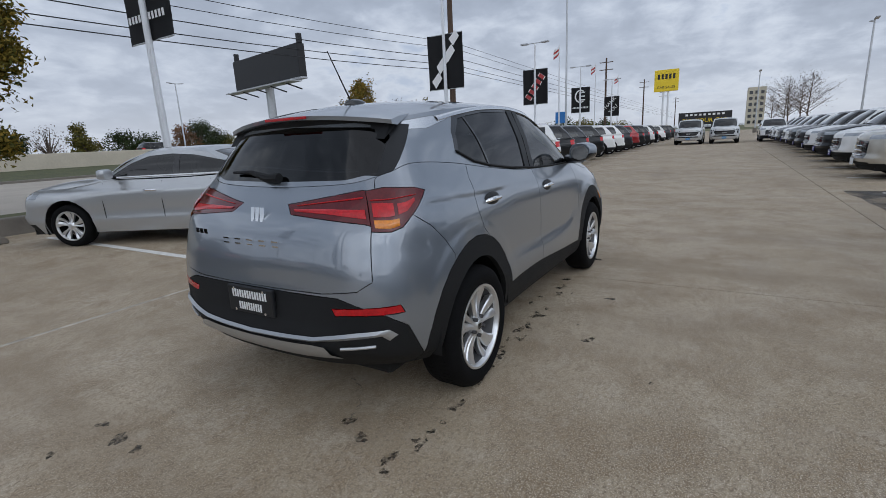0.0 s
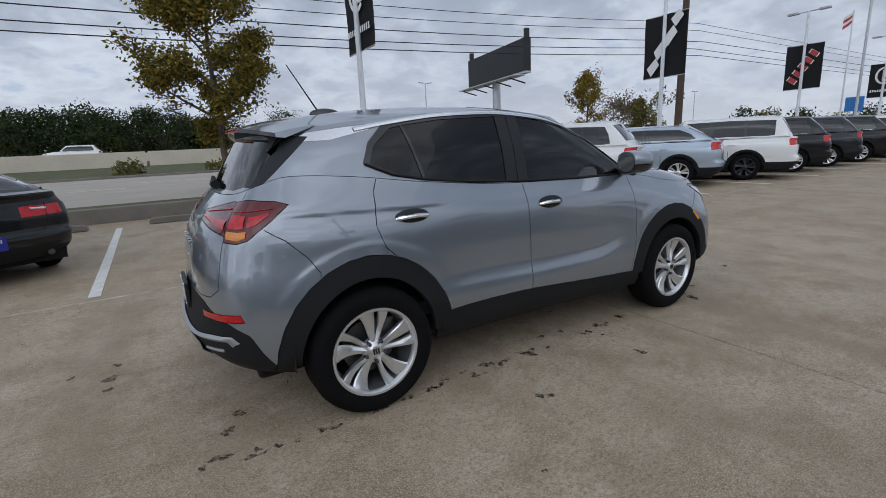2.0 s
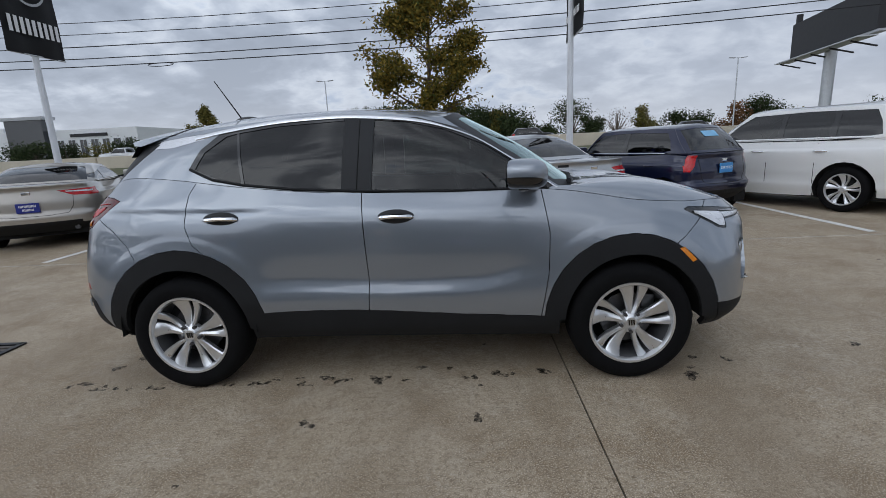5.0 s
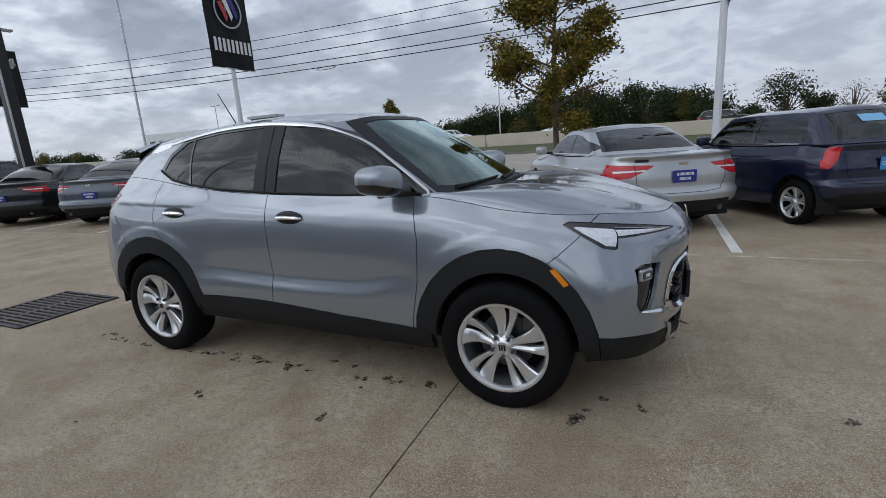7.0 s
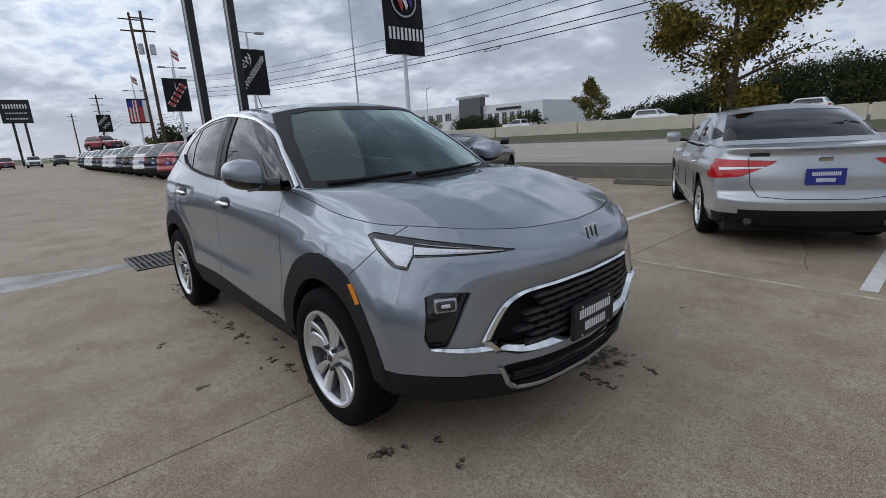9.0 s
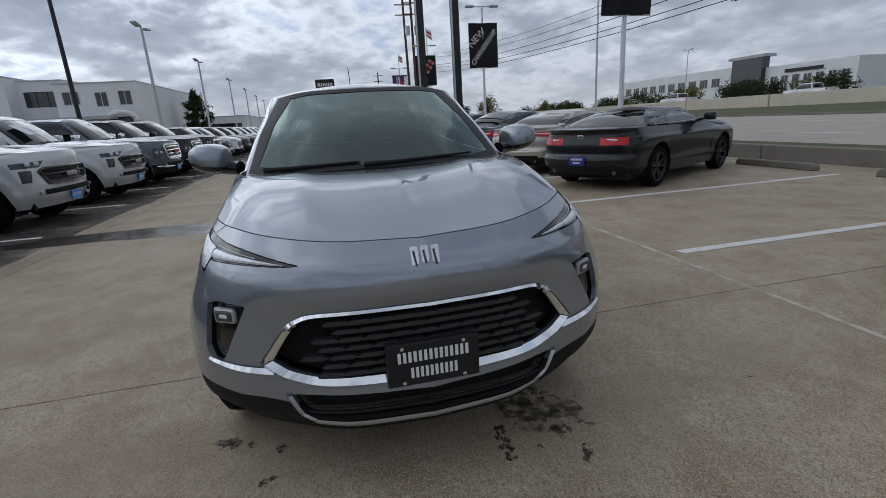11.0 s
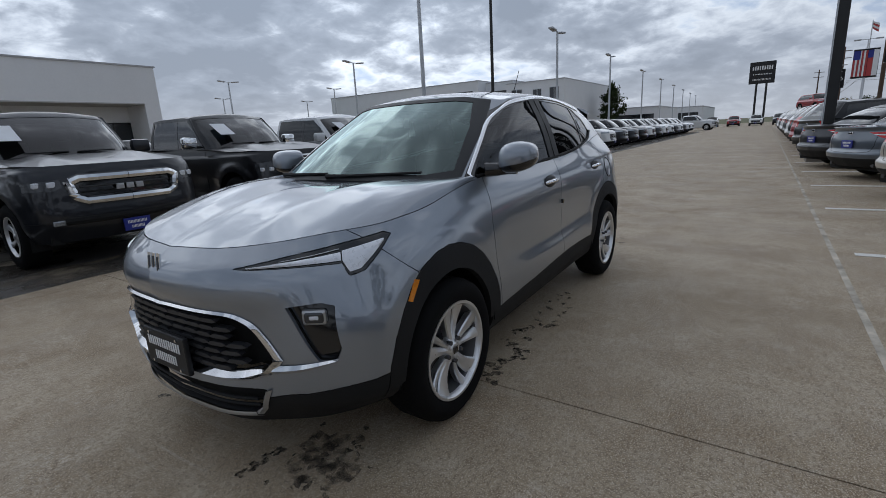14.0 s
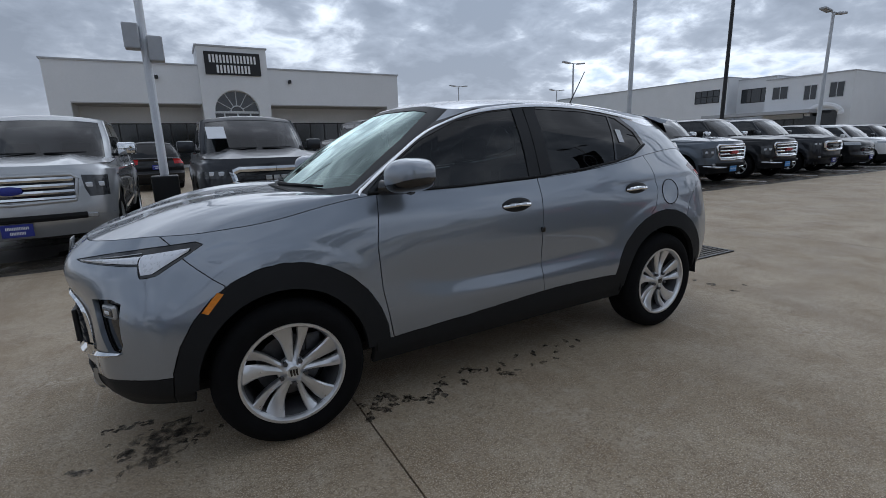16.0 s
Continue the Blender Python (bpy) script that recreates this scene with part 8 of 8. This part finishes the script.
        link_mesh("sticker", b_, M[mat_], car, {"plate_sky": "sky-blue sale sticker", "redletter": "small red sticker", "black_panel": "small black badge", "sticker": "pale blue sale sticker"}[mat_])
    if style == "sedan":
        for s in (1, -1):
            p = at_rear(s * w * .62, low + .10, .0)
            link_mesh("exhaust", tube([p + Vector((.10, 0, 0)), p + Vector((-.035, 0, 0))], .038, 12), M["disc"], car)
    for y0 in (-.35, .25) if detail else ():
        pts = [Vector((cowl - .03 - .05 * abs(y0 + d) ** 2 - .02 * d, y0 + d - .15, (hood_z + .155 if not truck else zc + .085) + .01 * d)) for d in (0, .25, .5)]
        link_mesh("wiper", tube(pts, .010, 5), M["plastic"], car)
    bm.free()
    return car


def park(car, x, y, turn, z=0.0, label="", **tags):
    o = car
    o.matrix_basis = pose(x, y, z, 0, 0, turn)
    return o


def again(car, x, y, turn, z=0.0):
    return copy_thing(car, pose(x, y, z, 0, 0, turn))


ROW = 90    # noses towards +y
sedan = dict(L=4.90, W=1.84, H=1.485, wb=2.82, front_over=.98, hood_z=.90, belt_z=1.01, deck_z=1.055, cowl=1.05, top_f=.25, top_r=-.85, base_r=-1.55, wheel_r=.335, style="sedan")
suv = dict(L=4.75, W=1.90, H=1.74, wb=2.80, front_over=.92, hood_z=1.05, belt_z=1.14, deck_z=1.14, cowl=1.12, top_f=.42, top_r=-1.72, base_r=-2.14, wheel_r=.365, clad=True, style="suv", windows=3, rear_lamp=(.38, .68))
pick = dict(L=5.85, W=2.03, H=1.99, wb=3.70, front_over=.95, hood_z=1.23, belt_z=1.30, deck_z=1.34, cowl=1.30, top_f=.55, top_r=-.98, base_r=-1.12, wheel_r=.405, style="pickup", truck=True, grille_bars=4, rear_lamp=(.30, .68), group="parked pickups")

# the row with tails to the lane, all standing slantwise in their bays
SLANT = 117.5
HX, HY = math.cos(radians(SLANT)), math.sin(radians(SLANT))


def tail(x, y, length):
    """Where a car's middle lies when the middle of its tail is at x, y."""
    return x + HX * length / 2, y + HY * length / 2, SLANT


CARS = {}
CARS["coupe"] = park(vehicle("sports_coupe", "black two-door sports coupe with black wheels", "car", "black", **{**sedan, "L": 4.84, "W": 1.92, "H": 1.37, "hood_z": .92, "belt_z": 1.02, "deck_z": 1.04, "cowl": .75, "top_f": .05, "top_r": -.85, "base_r": -1.75, "wheel_r": .35}, rim="alloy_dark", plate="plate_blue", windows=1, tail_poly=[(.36, .90), (.80, .90), (.81, .775), (.36, .775)], plate_z=.52), *tail(-3.79, 3.88, 4.84))
CARS["saloon"] = park(vehicle("silver_sedan", "silver four-door sedan with red tail lamps", "car", "silver", **sedan, plate="plate_blue", tail_poly=[(.37, .925), (1.0, .95), (1.0, .735), (.66, .775), (.41, .895)], plate_z=.77, chrome=True, stickers=(("rear", .52, .985, .16, .035, "black_panel"),)), *tail(2.36, 3.76, 4.90))
CARS["hatch"] = park(vehicle("small_hatchback", "dark blue small hatchback with a sticker on its rear screen", "car", "navy", L=3.64, W=1.64, H=1.53, wb=2.385, front_over=.70, hood_z=.98, belt_z=1.02, deck_z=1.05, cowl=1.02, top_f=.45, top_r=-1.30, base_r=-1.66, wheel_r=.30, style="hatch", plate="plate_sky", tail_poly=[(.56, 1.02), (.90, 1.04), (.90, .78), (.70, .76), (.62, .86)], plate_z=.80, stickers=(("rear", .02, 1.36, .34, .09, "sticker"), ("side", -.42, 1.22, .12, .30, "sticker"))), *tail(4.66, 4.50, 3.64))
CARS["white_suv"] = park(vehicle("white_luxury_suv", "white luxury sport utility car with chrome trim", "car", "white", **{**suv, "clad": False}, plate="plate_blue", chrome=True), *tail(7.75, 3.95, 4.75))
CARS["ice"] = park(vehicle("ice_blue_crossover", "pale ice-blue sloping crossover", "car", "ice", **{**suv, "H": 1.60, "top_r": -1.45, "base_r": -2.1, "windows": 2}), *tail(10.83, 3.74, 4.75))
CARS["family"] = park(vehicle("white_family_suv", "white three-row utility car with black wheels", "car", "white", **{**suv, "L": 5.0, "W": 1.98, "H": 1.76, "top_r": -2.0, "base_r": -2.25}, rim="alloy_dark", plate="paper"), *tail(13.5, 3.13, 5.0))
CARS["black_suv"] = park(vehicle("black_suv", "black sport utility car", "car", "black", **suv, plate="plate_blue"), *tail(16.4, 3.4, 4.75))
CARS["grey_suv"] = park(vehicle("dark_grey_suv", "dark grey sport utility car", "car", "grey", **suv, plate="plate_blue", detail=0), *tail(19.2, 3.5, 4.75))
CARS["red_suv"] = park(vehicle("red_suv", "deep red sport utility car", "car", "red", **suv, plate="plate_blue", detail=0), *tail(33.5, 3.5, 4.75))
CARS["pale_suv"] = park(vehicle("white_suv", "white sport utility car", "car", "white", **suv, plate="plate_blue", detail=0), *tail(24.9, 3.5, 4.75))
for key, x in (("black_suv", 22.05), ("pale_suv", 27.75), ("grey_suv", 30.6), ("black_suv", 36.3), ("grey_suv", 39.2), ("pale_suv", 42), ("black_suv", 44.9), ("pale_suv", 50.6), ("grey_suv", 56.3), ("black_suv", 62)):
    again(CARS[key], *tail(x, 3.5, 4.75))
CARS["tan"] = park(vehicle("champagne_coupe", "champagne-silver two-door coupe parked slantwise", "car", "champagne", **{**sedan, "L": 4.70, "H": 1.40, "deck_z": 1.05, "base_r": -1.65}, plate="plate_blue", windows=1, tail_poly=[(.40, .95), (1.0, .97), (1.0, .84), (.60, .86)], plate_z=.70), *tail(-6.70, 3.80, 4.70))
CARS["slate"] = park(vehicle("blue_grey_sedan", "blue-grey four-door sedan with red tail lamps", "car", "slate", **sedan, plate="plate_blue", tail_poly=[(.42, .95), (1.0, .97), (1.0, .80), (.70, .84)], plate_z=.72), *tail(-9.6, 3.40, 4.90))
CARS["dark_sedan"] = park(vehicle("dark_navy_sedan", "dark navy four-door sedan", "car", "grey", **sedan, plate="plate_blue", tail_poly=[(.42, .95), (1.0, .97), (1.0, .80), (.70, .84)], plate_z=.72), *tail(-12.5, 3.0, 4.90))
for key, x in (("black_suv", -17.0), ("red_suv", -19.9), ("black_suv", -22.75), ("pale_suv", -25.6), ("black_suv", -28.5), ("grey_suv", -31.3), ("pale_suv", -34.2), ("pale_suv", -37.0), ("grey_suv", -39.9), ("black_suv", -42.7), ("pale_suv", -45.6), ("pale_suv", -48.4), ("grey_suv", -51.3), ("black_suv", -54.1)):
    again(CARS[key], *tail(x, 3.1, 4.75))

FACES = {
    "ram": dict(grille=[(-.05, 1.075), (.50, 1.075), (.60, 1.03), (.56, .86), (.46, .81), (-.05, .81)], lamp=[(.66, 1.075), (.962, 1.05), (.962, .95), (.72, .945), (.65, .99)], trim="chrome", bumper="paint", half=.50, bar=.012, rim=.050),
    "ford": dict(grille=[(-.05, 1.11), (.60, 1.11), (.66, 1.06), (.62, .79), (-.05, .77)], lamp=[(.70, 1.10), (.962, 1.08), (.962, .82), (.76, .82), (.72, .93)], trim="satin", bumper="paint", half=.62, bar=.03, rim=.022),
    "gmc": dict(grille=[(-.05, 1.12), (.62, 1.12), (.68, 1.06), (.58, .73), (-.05, .71)], lamp=[(.73, 1.06), (.962, 1.03), (.962, .78), (.84, .77), (.74, .88)], trim="chrome", bumper="plastic", half=.58, bar=.024, rim=.03),
    "chevy": dict(grille=[(-.05, .97), (.62, .97), (.72, .93), (.60, .72), (-.05, .70)], lamp=[(.55, 1.09), (.962, 1.07), (.962, .985), (.68, .99)], lower_lamp=[(.80, .95), (.935, .95), (.935, .76), (.84, .76)], trim="gloss_black", bumper="paint", half=.62, bar=.016, rim=.02),
}
# the row of pickups with noses to the lane
FRONT_Y = -4.50
def nose(x, car_len, y=FRONT_Y):
    return x, y - car_len / 2


CARS["ford"] = park(vehicle("grey_pickup", "stone-grey pickup with a chrome barred grille", "pickup", "silver", **pick, plate="plate_blue", chrome=True, face=FACES["ford"], emblem="oval"), *nose(3.42, 5.85), ROW)
CARS["ram"] = park(vehicle("granite_pickup", "dark granite pickup with a broad black grille", "pickup", "grey", **pick, plate="plate_blue", face=FACES["ram"], emblem="bars"), *nose(.33, 5.85), ROW)
CARS["gmc"] = park(vehicle("black_pickup", "black pickup with a tall chrome grille", "pickup", "black", **pick, plate="plate_sky", chrome=True, face=FACES["gmc"], emblem="red"), *nose(-2.85, 5.85, -4.75), ROW)
CARS["silverado"] = park(vehicle("silver_pickup", "silver-white pickup with a black grille", "pickup", "pale", **{**pick}, plate="plate_sky", face=FACES["chevy"], emblem="bars"), *nose(-6.0, 5.85, -4.75), ROW)
CARS["white_gmc"] = again(CARS["silverado"], *nose(-9.1, 5.85, -4.75), ROW)
CARS["dark_gmc"] = park(vehicle("dark_blue_pickup", "dark blue-grey pickup with a chrome grille", "pickup", "slate", **pick, plate="plate_sky", chrome=True, face=FACES["gmc"], emblem="red"), *nose(-12.2, 5.85, -4.75), ROW)
for key, x in (("gmc", -15.3), ("ram", -18.4)):
    again(CARS[key], *nose(x, 5.85, -4.8), ROW)
for i, key in enumerate(("black_suv", "pale_suv", "grey_suv", "grey_suv", "black_suv", "pale_suv", "grey_suv", "pale_suv", "pale_suv", "black_suv", "pale_suv", "grey_suv", "pale_suv", "pale_suv")):
    again(CARS[key], *nose(-21.6 - 2.95 * i, 4.75, -4.9), ROW)
CARS["beige"] = park(vehicle("beige_suv", "pale beige sport utility car with a chrome grille", "car", "beige", **{**suv, "clad": False}, chrome=True), *nose(11.4, 4.75, -4.7), ROW)
for i, key in enumerate(("pale_suv", "black_suv", "pale_suv", "black_suv", "black_suv", "pale_suv", "grey_suv", "pale_suv", "pale_suv", "grey_suv", "pale_suv")):
    again(CARS[key], *nose(14.4 + 3.0 * i, 4.75, -4.7), ROW)
# pickups closing the lane at its far end, others standing about
for x, y in ((39.5, 0.6), (39.8, -1.9)):
    again(CARS["silverado"], x + 2.9, y, 180)
again(CARS["pale_suv"], 43.0, -5.2, 180)
again(CARS["silverado"], -69.5, -6.2, 82)
for i in range(7):
    again(CARS[("pale_suv", "grey_suv", "red_suv", "pale_suv", "black_suv", "pale_suv", "grey_suv")[i]], -92 - (i % 3) * 1.0, -9 + 3.2 * i, 0)
for key, x, y, t_ in (("black_suv", 2.6, -19.0, -80), ("grey_suv", -5.2, -17.5, 95), ("pale_suv", -8.6, -17.5, 95), ("black_suv", 9.0, -24, 95), ("silverado", -20, -18, 90), ("gmc", -24, -18, 90), ("silverado", -33, -18.5, 90), ("pale_suv", -39, -18, 90)):
    again(CARS[key], x, y, t_)
# a red pickup raised on a ramp
again(CARS["red_suv"], -64.0, 6.4, 25, 1.75)
ramp = thing("display_ramp", "black steel display ramp under a red car", "ramp")
for dx in (-1.5, 1.5):
    for dy in (-.8, .8):
        link_mesh("leg", box((-64 + dx - .1, 6.4 + dy - .1, 0), (-64 + dx + .1, 6.4 + dy + .1, 1.6)), M["black_paint"], ramp)
link_mesh("deck", box((-66.6, 5.2, 1.6), (-61.4, 7.6, 1.75), .02), M["black_paint"], ramp)
# traffic on the highway
for key, x, y, t_ in (("pale_suv", -20, 50, 0), ("silverado", -58, 50, 180), ("silverado", -44, 57, 180), ("black_suv", 8, 50, 0), ("pale_suv", -8, 54, 180), ("black_suv", 28, 55, 0), ("pale_suv", 60, 50, 0)):
    again(CARS[key], x, y, t_, 1.0)
# small papers and stickers behind glass
def sheet(x, y, z, w_, h_, rx, rz, mat_="paper", label="white price sheet behind the windscreen"):
    o = link_mesh("window_sheet", box((-w_ / 2, -.002, -h_ / 2), (w_ / 2, .002, h_ / 2)), M[mat_])
    o.matrix_basis = pose(x, y, z, rx, 0, rz)
    return tagged(o, label, "sheet", "window sheets")

# ---------------- small things on the lot ----------------
# pole with loudspeaker boxes among the pickups
sp_ = thing("speaker_pole", "white steel pole with grey loudspeaker boxes on a dark block", "pole")
link_mesh("block", box((1.60, -11.2, 0), (2.20, -10.6, .78), .03), M["black_paint"], sp_)
link_mesh("pole", tube([(1.9, -10.9, .7), (1.9, -10.9, 7.5)], [.10, .08], 12), M["whitepole"], sp_)
for dx, z in ((-.22, 3.75), (.24, 4.0)):
    link_mesh("speaker_box", box((1.9 + dx - .16, -10.95, z - .28), (1.9 + dx + .16, -10.6, z + .28), .03), M["trimgrey"], sp_)

# damp marks where water has dripped, each a thin uneven film
def splat(x, y, r, seed, stretch=1.0, turn=0.0, film_="stain"):
    rnd_ = random.Random(seed)
    n_ = 30
    ph = [rnd_.uniform(0, 6.28) for _ in range(3)]
    pts = []
    for k in range(n_):
        a = 2 * math.pi * k / n_
        q = r * (1 + .28 * math.sin(2 * a + ph[0]) + .2 * math.sin(3 * a + ph[1]) + .14 * math.sin(7 * a + ph[2]) + .08 * math.sin(13 * a + ph[0]))
        u, v = q * math.cos(a) * stretch, q * math.sin(a)
        pts.append((x + u * math.cos(turn) - v * math.sin(turn), y + u * math.sin(turn) + v * math.cos(turn)))
    bm = slab(pts, .0012, "z", .0006)
    return tagged(link_mesh("damp_stain", bm, M[film_]), "dark damp spot on the concrete", "stain", "damp stains")


spots = [(-2.17, -.83), (-2.03, -.59), (-.20, -.84), (-.44, -.84), (-.66, -.86), (-.90, -.84), (.53, -.78), (.82, -.77), (1.70, -.76), (1.67, -.85), (1.77, -.63), (1.96, -.67), (2.86, -.50), (.40, -1.26), (-.49, -1.29),
         (-2.81, .68), (-2.59, .34), (-2.59, .51), (-2.56, .73), (-1.95, -.44), (-1.93, -.84), (2.19, .61), (1.66, -.87)]
for i, (x, y) in enumerate(spots):
    splat(x, y, .018 + .012 * ((i * 7) % 5) / 4, 500 + i, 1.0 + .9 * ((i * 3) % 4) / 3, (i * 1.3) % 3.1)
rnd = random.Random(5)
for i in range(26):      # drip line along the right sill
    splat(-2.1 + i * .115 + rnd.uniform(-.04, .04), -.83 + rnd.uniform(-.05, .06) + (.12 if .05 < (i * .115 - 2.1) < .25 else 0), rnd.uniform(.010, .024), 540 + i, rnd.uniform(1, 2.6), rnd.uniform(-.2, .2))
for i in range(34):      # and along the left sill, where more has gathered
    x = .95 - (i ** 1.15) * .028
    splat(x + rnd.uniform(-.03, .03), .80 + rnd.uniform(-.10, .09), rnd.uniform(.012, .034) * (1.0 if i < 22 else .6), 600 + i, rnd.uniform(1, 2.0), rnd.uniform(0, 3))
for i, (x, y, r_, st) in enumerate(((1.87, .55, .12, 1.35), (1.80, .49, .09, 1.4), (1.94, .63, .07, 1.5), (1.98, .50, .05, 1.8))):      # the patch before the nose
    splat(x, y, r_, 660 + i, st, .8 + i, "soak")
for i in range(26):
    splat(1.88 + rnd.gauss(0, .12), .56 + rnd.gauss(0, .11), rnd.uniform(.005, .016), 670 + i, rnd.uniform(1, 1.8), rnd.uniform(0, 3))
for i in range(12):
    splat(1.93 + i * .018, .31 + rnd.uniform(-.02, .02), rnd.uniform(.012, .026), 720 + i)
for i in range(40):
    splat(rnd.uniform(-7, 6), rnd.uniform(-4.2, 4.5), rnd.uniform(.005, .015), 760 + i)

# shallow puddle in the gutter
def puddle(x, y, rx, ry, turn, seed, mat_):
    rnd_ = random.Random(seed)
    pts = []
    ph = [rnd_.uniform(0, 6.28) for _ in range(4)]
    for k in range(48):
        a = 2 * math.pi * k / 48
        q = 1 + .16 * math.sin(2 * a + ph[0]) + .12 * math.sin(3 * a + ph[1]) + .08 * math.sin(5 * a + ph[2]) + .05 * math.sin(9 * a + ph[3])
        u, v = rx * q * math.cos(a), ry * q * math.sin(a)
        pts.append((x + u * math.cos(turn) - v * math.sin(turn), y + u * math.sin(turn) + v * math.cos(turn)))
    return link_mesh("puddle", slab(pts, .001, "z", .0008), mat_)


wet = M["damp"]
tagged(puddle(-3.85, -2.95, 1.75, .48, 1.5, 3, wet), "shallow rain puddle on the concrete beside the drain", "puddle")


def bay_floor(x0, x1, y0, y1, mat_, seed, label):
    """A long stained strip with an uneven edge, the shade under vehicles painted in."""
    n_ = 120
    edge_ = lambda x, k: .16 * noise.noise((x * .35, seed, k)) + .07 * noise.noise((x * 1.7, seed, k)) + .03 * noise.noise((x * 6, seed, k))
    xs_ = [x0 + (x1 - x0) * k / n_ for k in range(n_ + 1)]
    pts = [(x, y0 + edge_(x, 0)) for x in xs_] + [(x, y1 + edge_(x, 3)) for x in reversed(xs_)]
    return tagged(link_mesh("bay_stain", slab(pts, .0004, "z", .0003), mat_), label, "stain")


# damp and stains, darkened further by the pickups' shade put into the colour
bay_floor(-60, 8.5, -10.6, -4.15, M["bay"], 2.5, "dark damp stained floor of the pickup bays, their shade painted in")
tagged(puddle(2.3, -5.2, 1.3, .7, .4, 8, wet), "shallow rain puddle under the pickups", "puddle")
# shade painted as a dark patch under the nose of each parked vehicle
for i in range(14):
    tagged(puddle(3.4 - 3.13 * i, -5.6, 1.0, .55, .1 * i, 20 + i, material("bay_shade", (0.11, 0.10, 0.09), 0.5, vary=.4, scale=5) if i == 0 else bpy.data.materials["bay_shade"]), "dark painted shade under the nose of a parked vehicle", "stain", "oil stains")

# cracks
def crack(pts, seed):
    rnd_ = random.Random(seed)
    out = []
    for (a, b), (c, d) in zip(pts, pts[1:]):
        for k in range(8):
            f = k / 8
            out.append((a + (c - a) * f + rnd_.gauss(0, .012), b + (d - b) * f + rnd_.gauss(0, .012)))
    bm = bmesh.new()
    rows_ = [(bm.verts.new((x - .003, y, .0012)), bm.verts.new((x + .003, y + .004, .0012))) for x, y in out]
    for p, q in zip(rows_, rows_[1:]):
        bm.faces.new((p[0], p[1], q[1], q[0]))
    return tagged(link_mesh("crack", bm, M["joint"]), "hairline crack in the concrete", "crack", "cracks")


seal = bmesh.new()
for k in range(46):
    bm_box(seal, (-40 + k * 1.2, PY0 - .028, .0004), (-40 + k * 1.2 + 1.198, PY0 + .018, .0014))
tagged(link_mesh("joint_sealant", seal, M["seal"]), "pale crumbling sealant along the lane joint", "sealant", kind="structure")
crack([(-1.95, -.44), (-1.72, -.35), (-1.55, -.10), (-1.2, .15)], 1)
crack([(2.4, 3.2), (2.0, 5.0), (1.2, 6.8)], 3)
crack([(-6.5, 1.0), (-9.0, .6), (-12.0, 1.2)], 4)
for x, y in ((.95, -6.40), (-2.35, -6.65), (-5.5, -6.65), (-8.6, -6.65)):
    sheet(x, y, 1.665, .30, .40, 58, 0)

# ---------------- concrete panels of the lot ----------------
pm = {}
for i in range(-4, 4):
    for j in range(-2, 1):
        x0, x1 = PX0 + i * PANEL + 0.0045, PX0 + (i + 1) * PANEL - 0.0045
        y0, y1 = PY0 + j * PANEL + 0.0045, min(PY0 + (j + 1) * PANEL, 9.6) - 0.006
        link_mesh("concrete_panel", box((x0, y0, -0.06), (x1, y1, 0.0)), M["concrete"], pavement)
far = bmesh.new()
for i in range(-23, 23):
    for j in range(-11, 2):
        if -4 <= i < 4 and -2 <= j < 1:
            continue
        x0, x1 = PX0 + i * PANEL + 0.0045, PX0 + (i + 1) * PANEL - 0.0045
        y0, y1 = PY0 + j * PANEL + 0.0045, min(PY0 + (j + 1) * PANEL, 9.6) - 0.006
        if y1 - y0 > 0.05:
            bm_box(far, (x0, y0, -0.06), (x1, y1, 0.0))
tagged(link_mesh("concrete_panels", far, M["concrete"], pavement), kind="stuff")
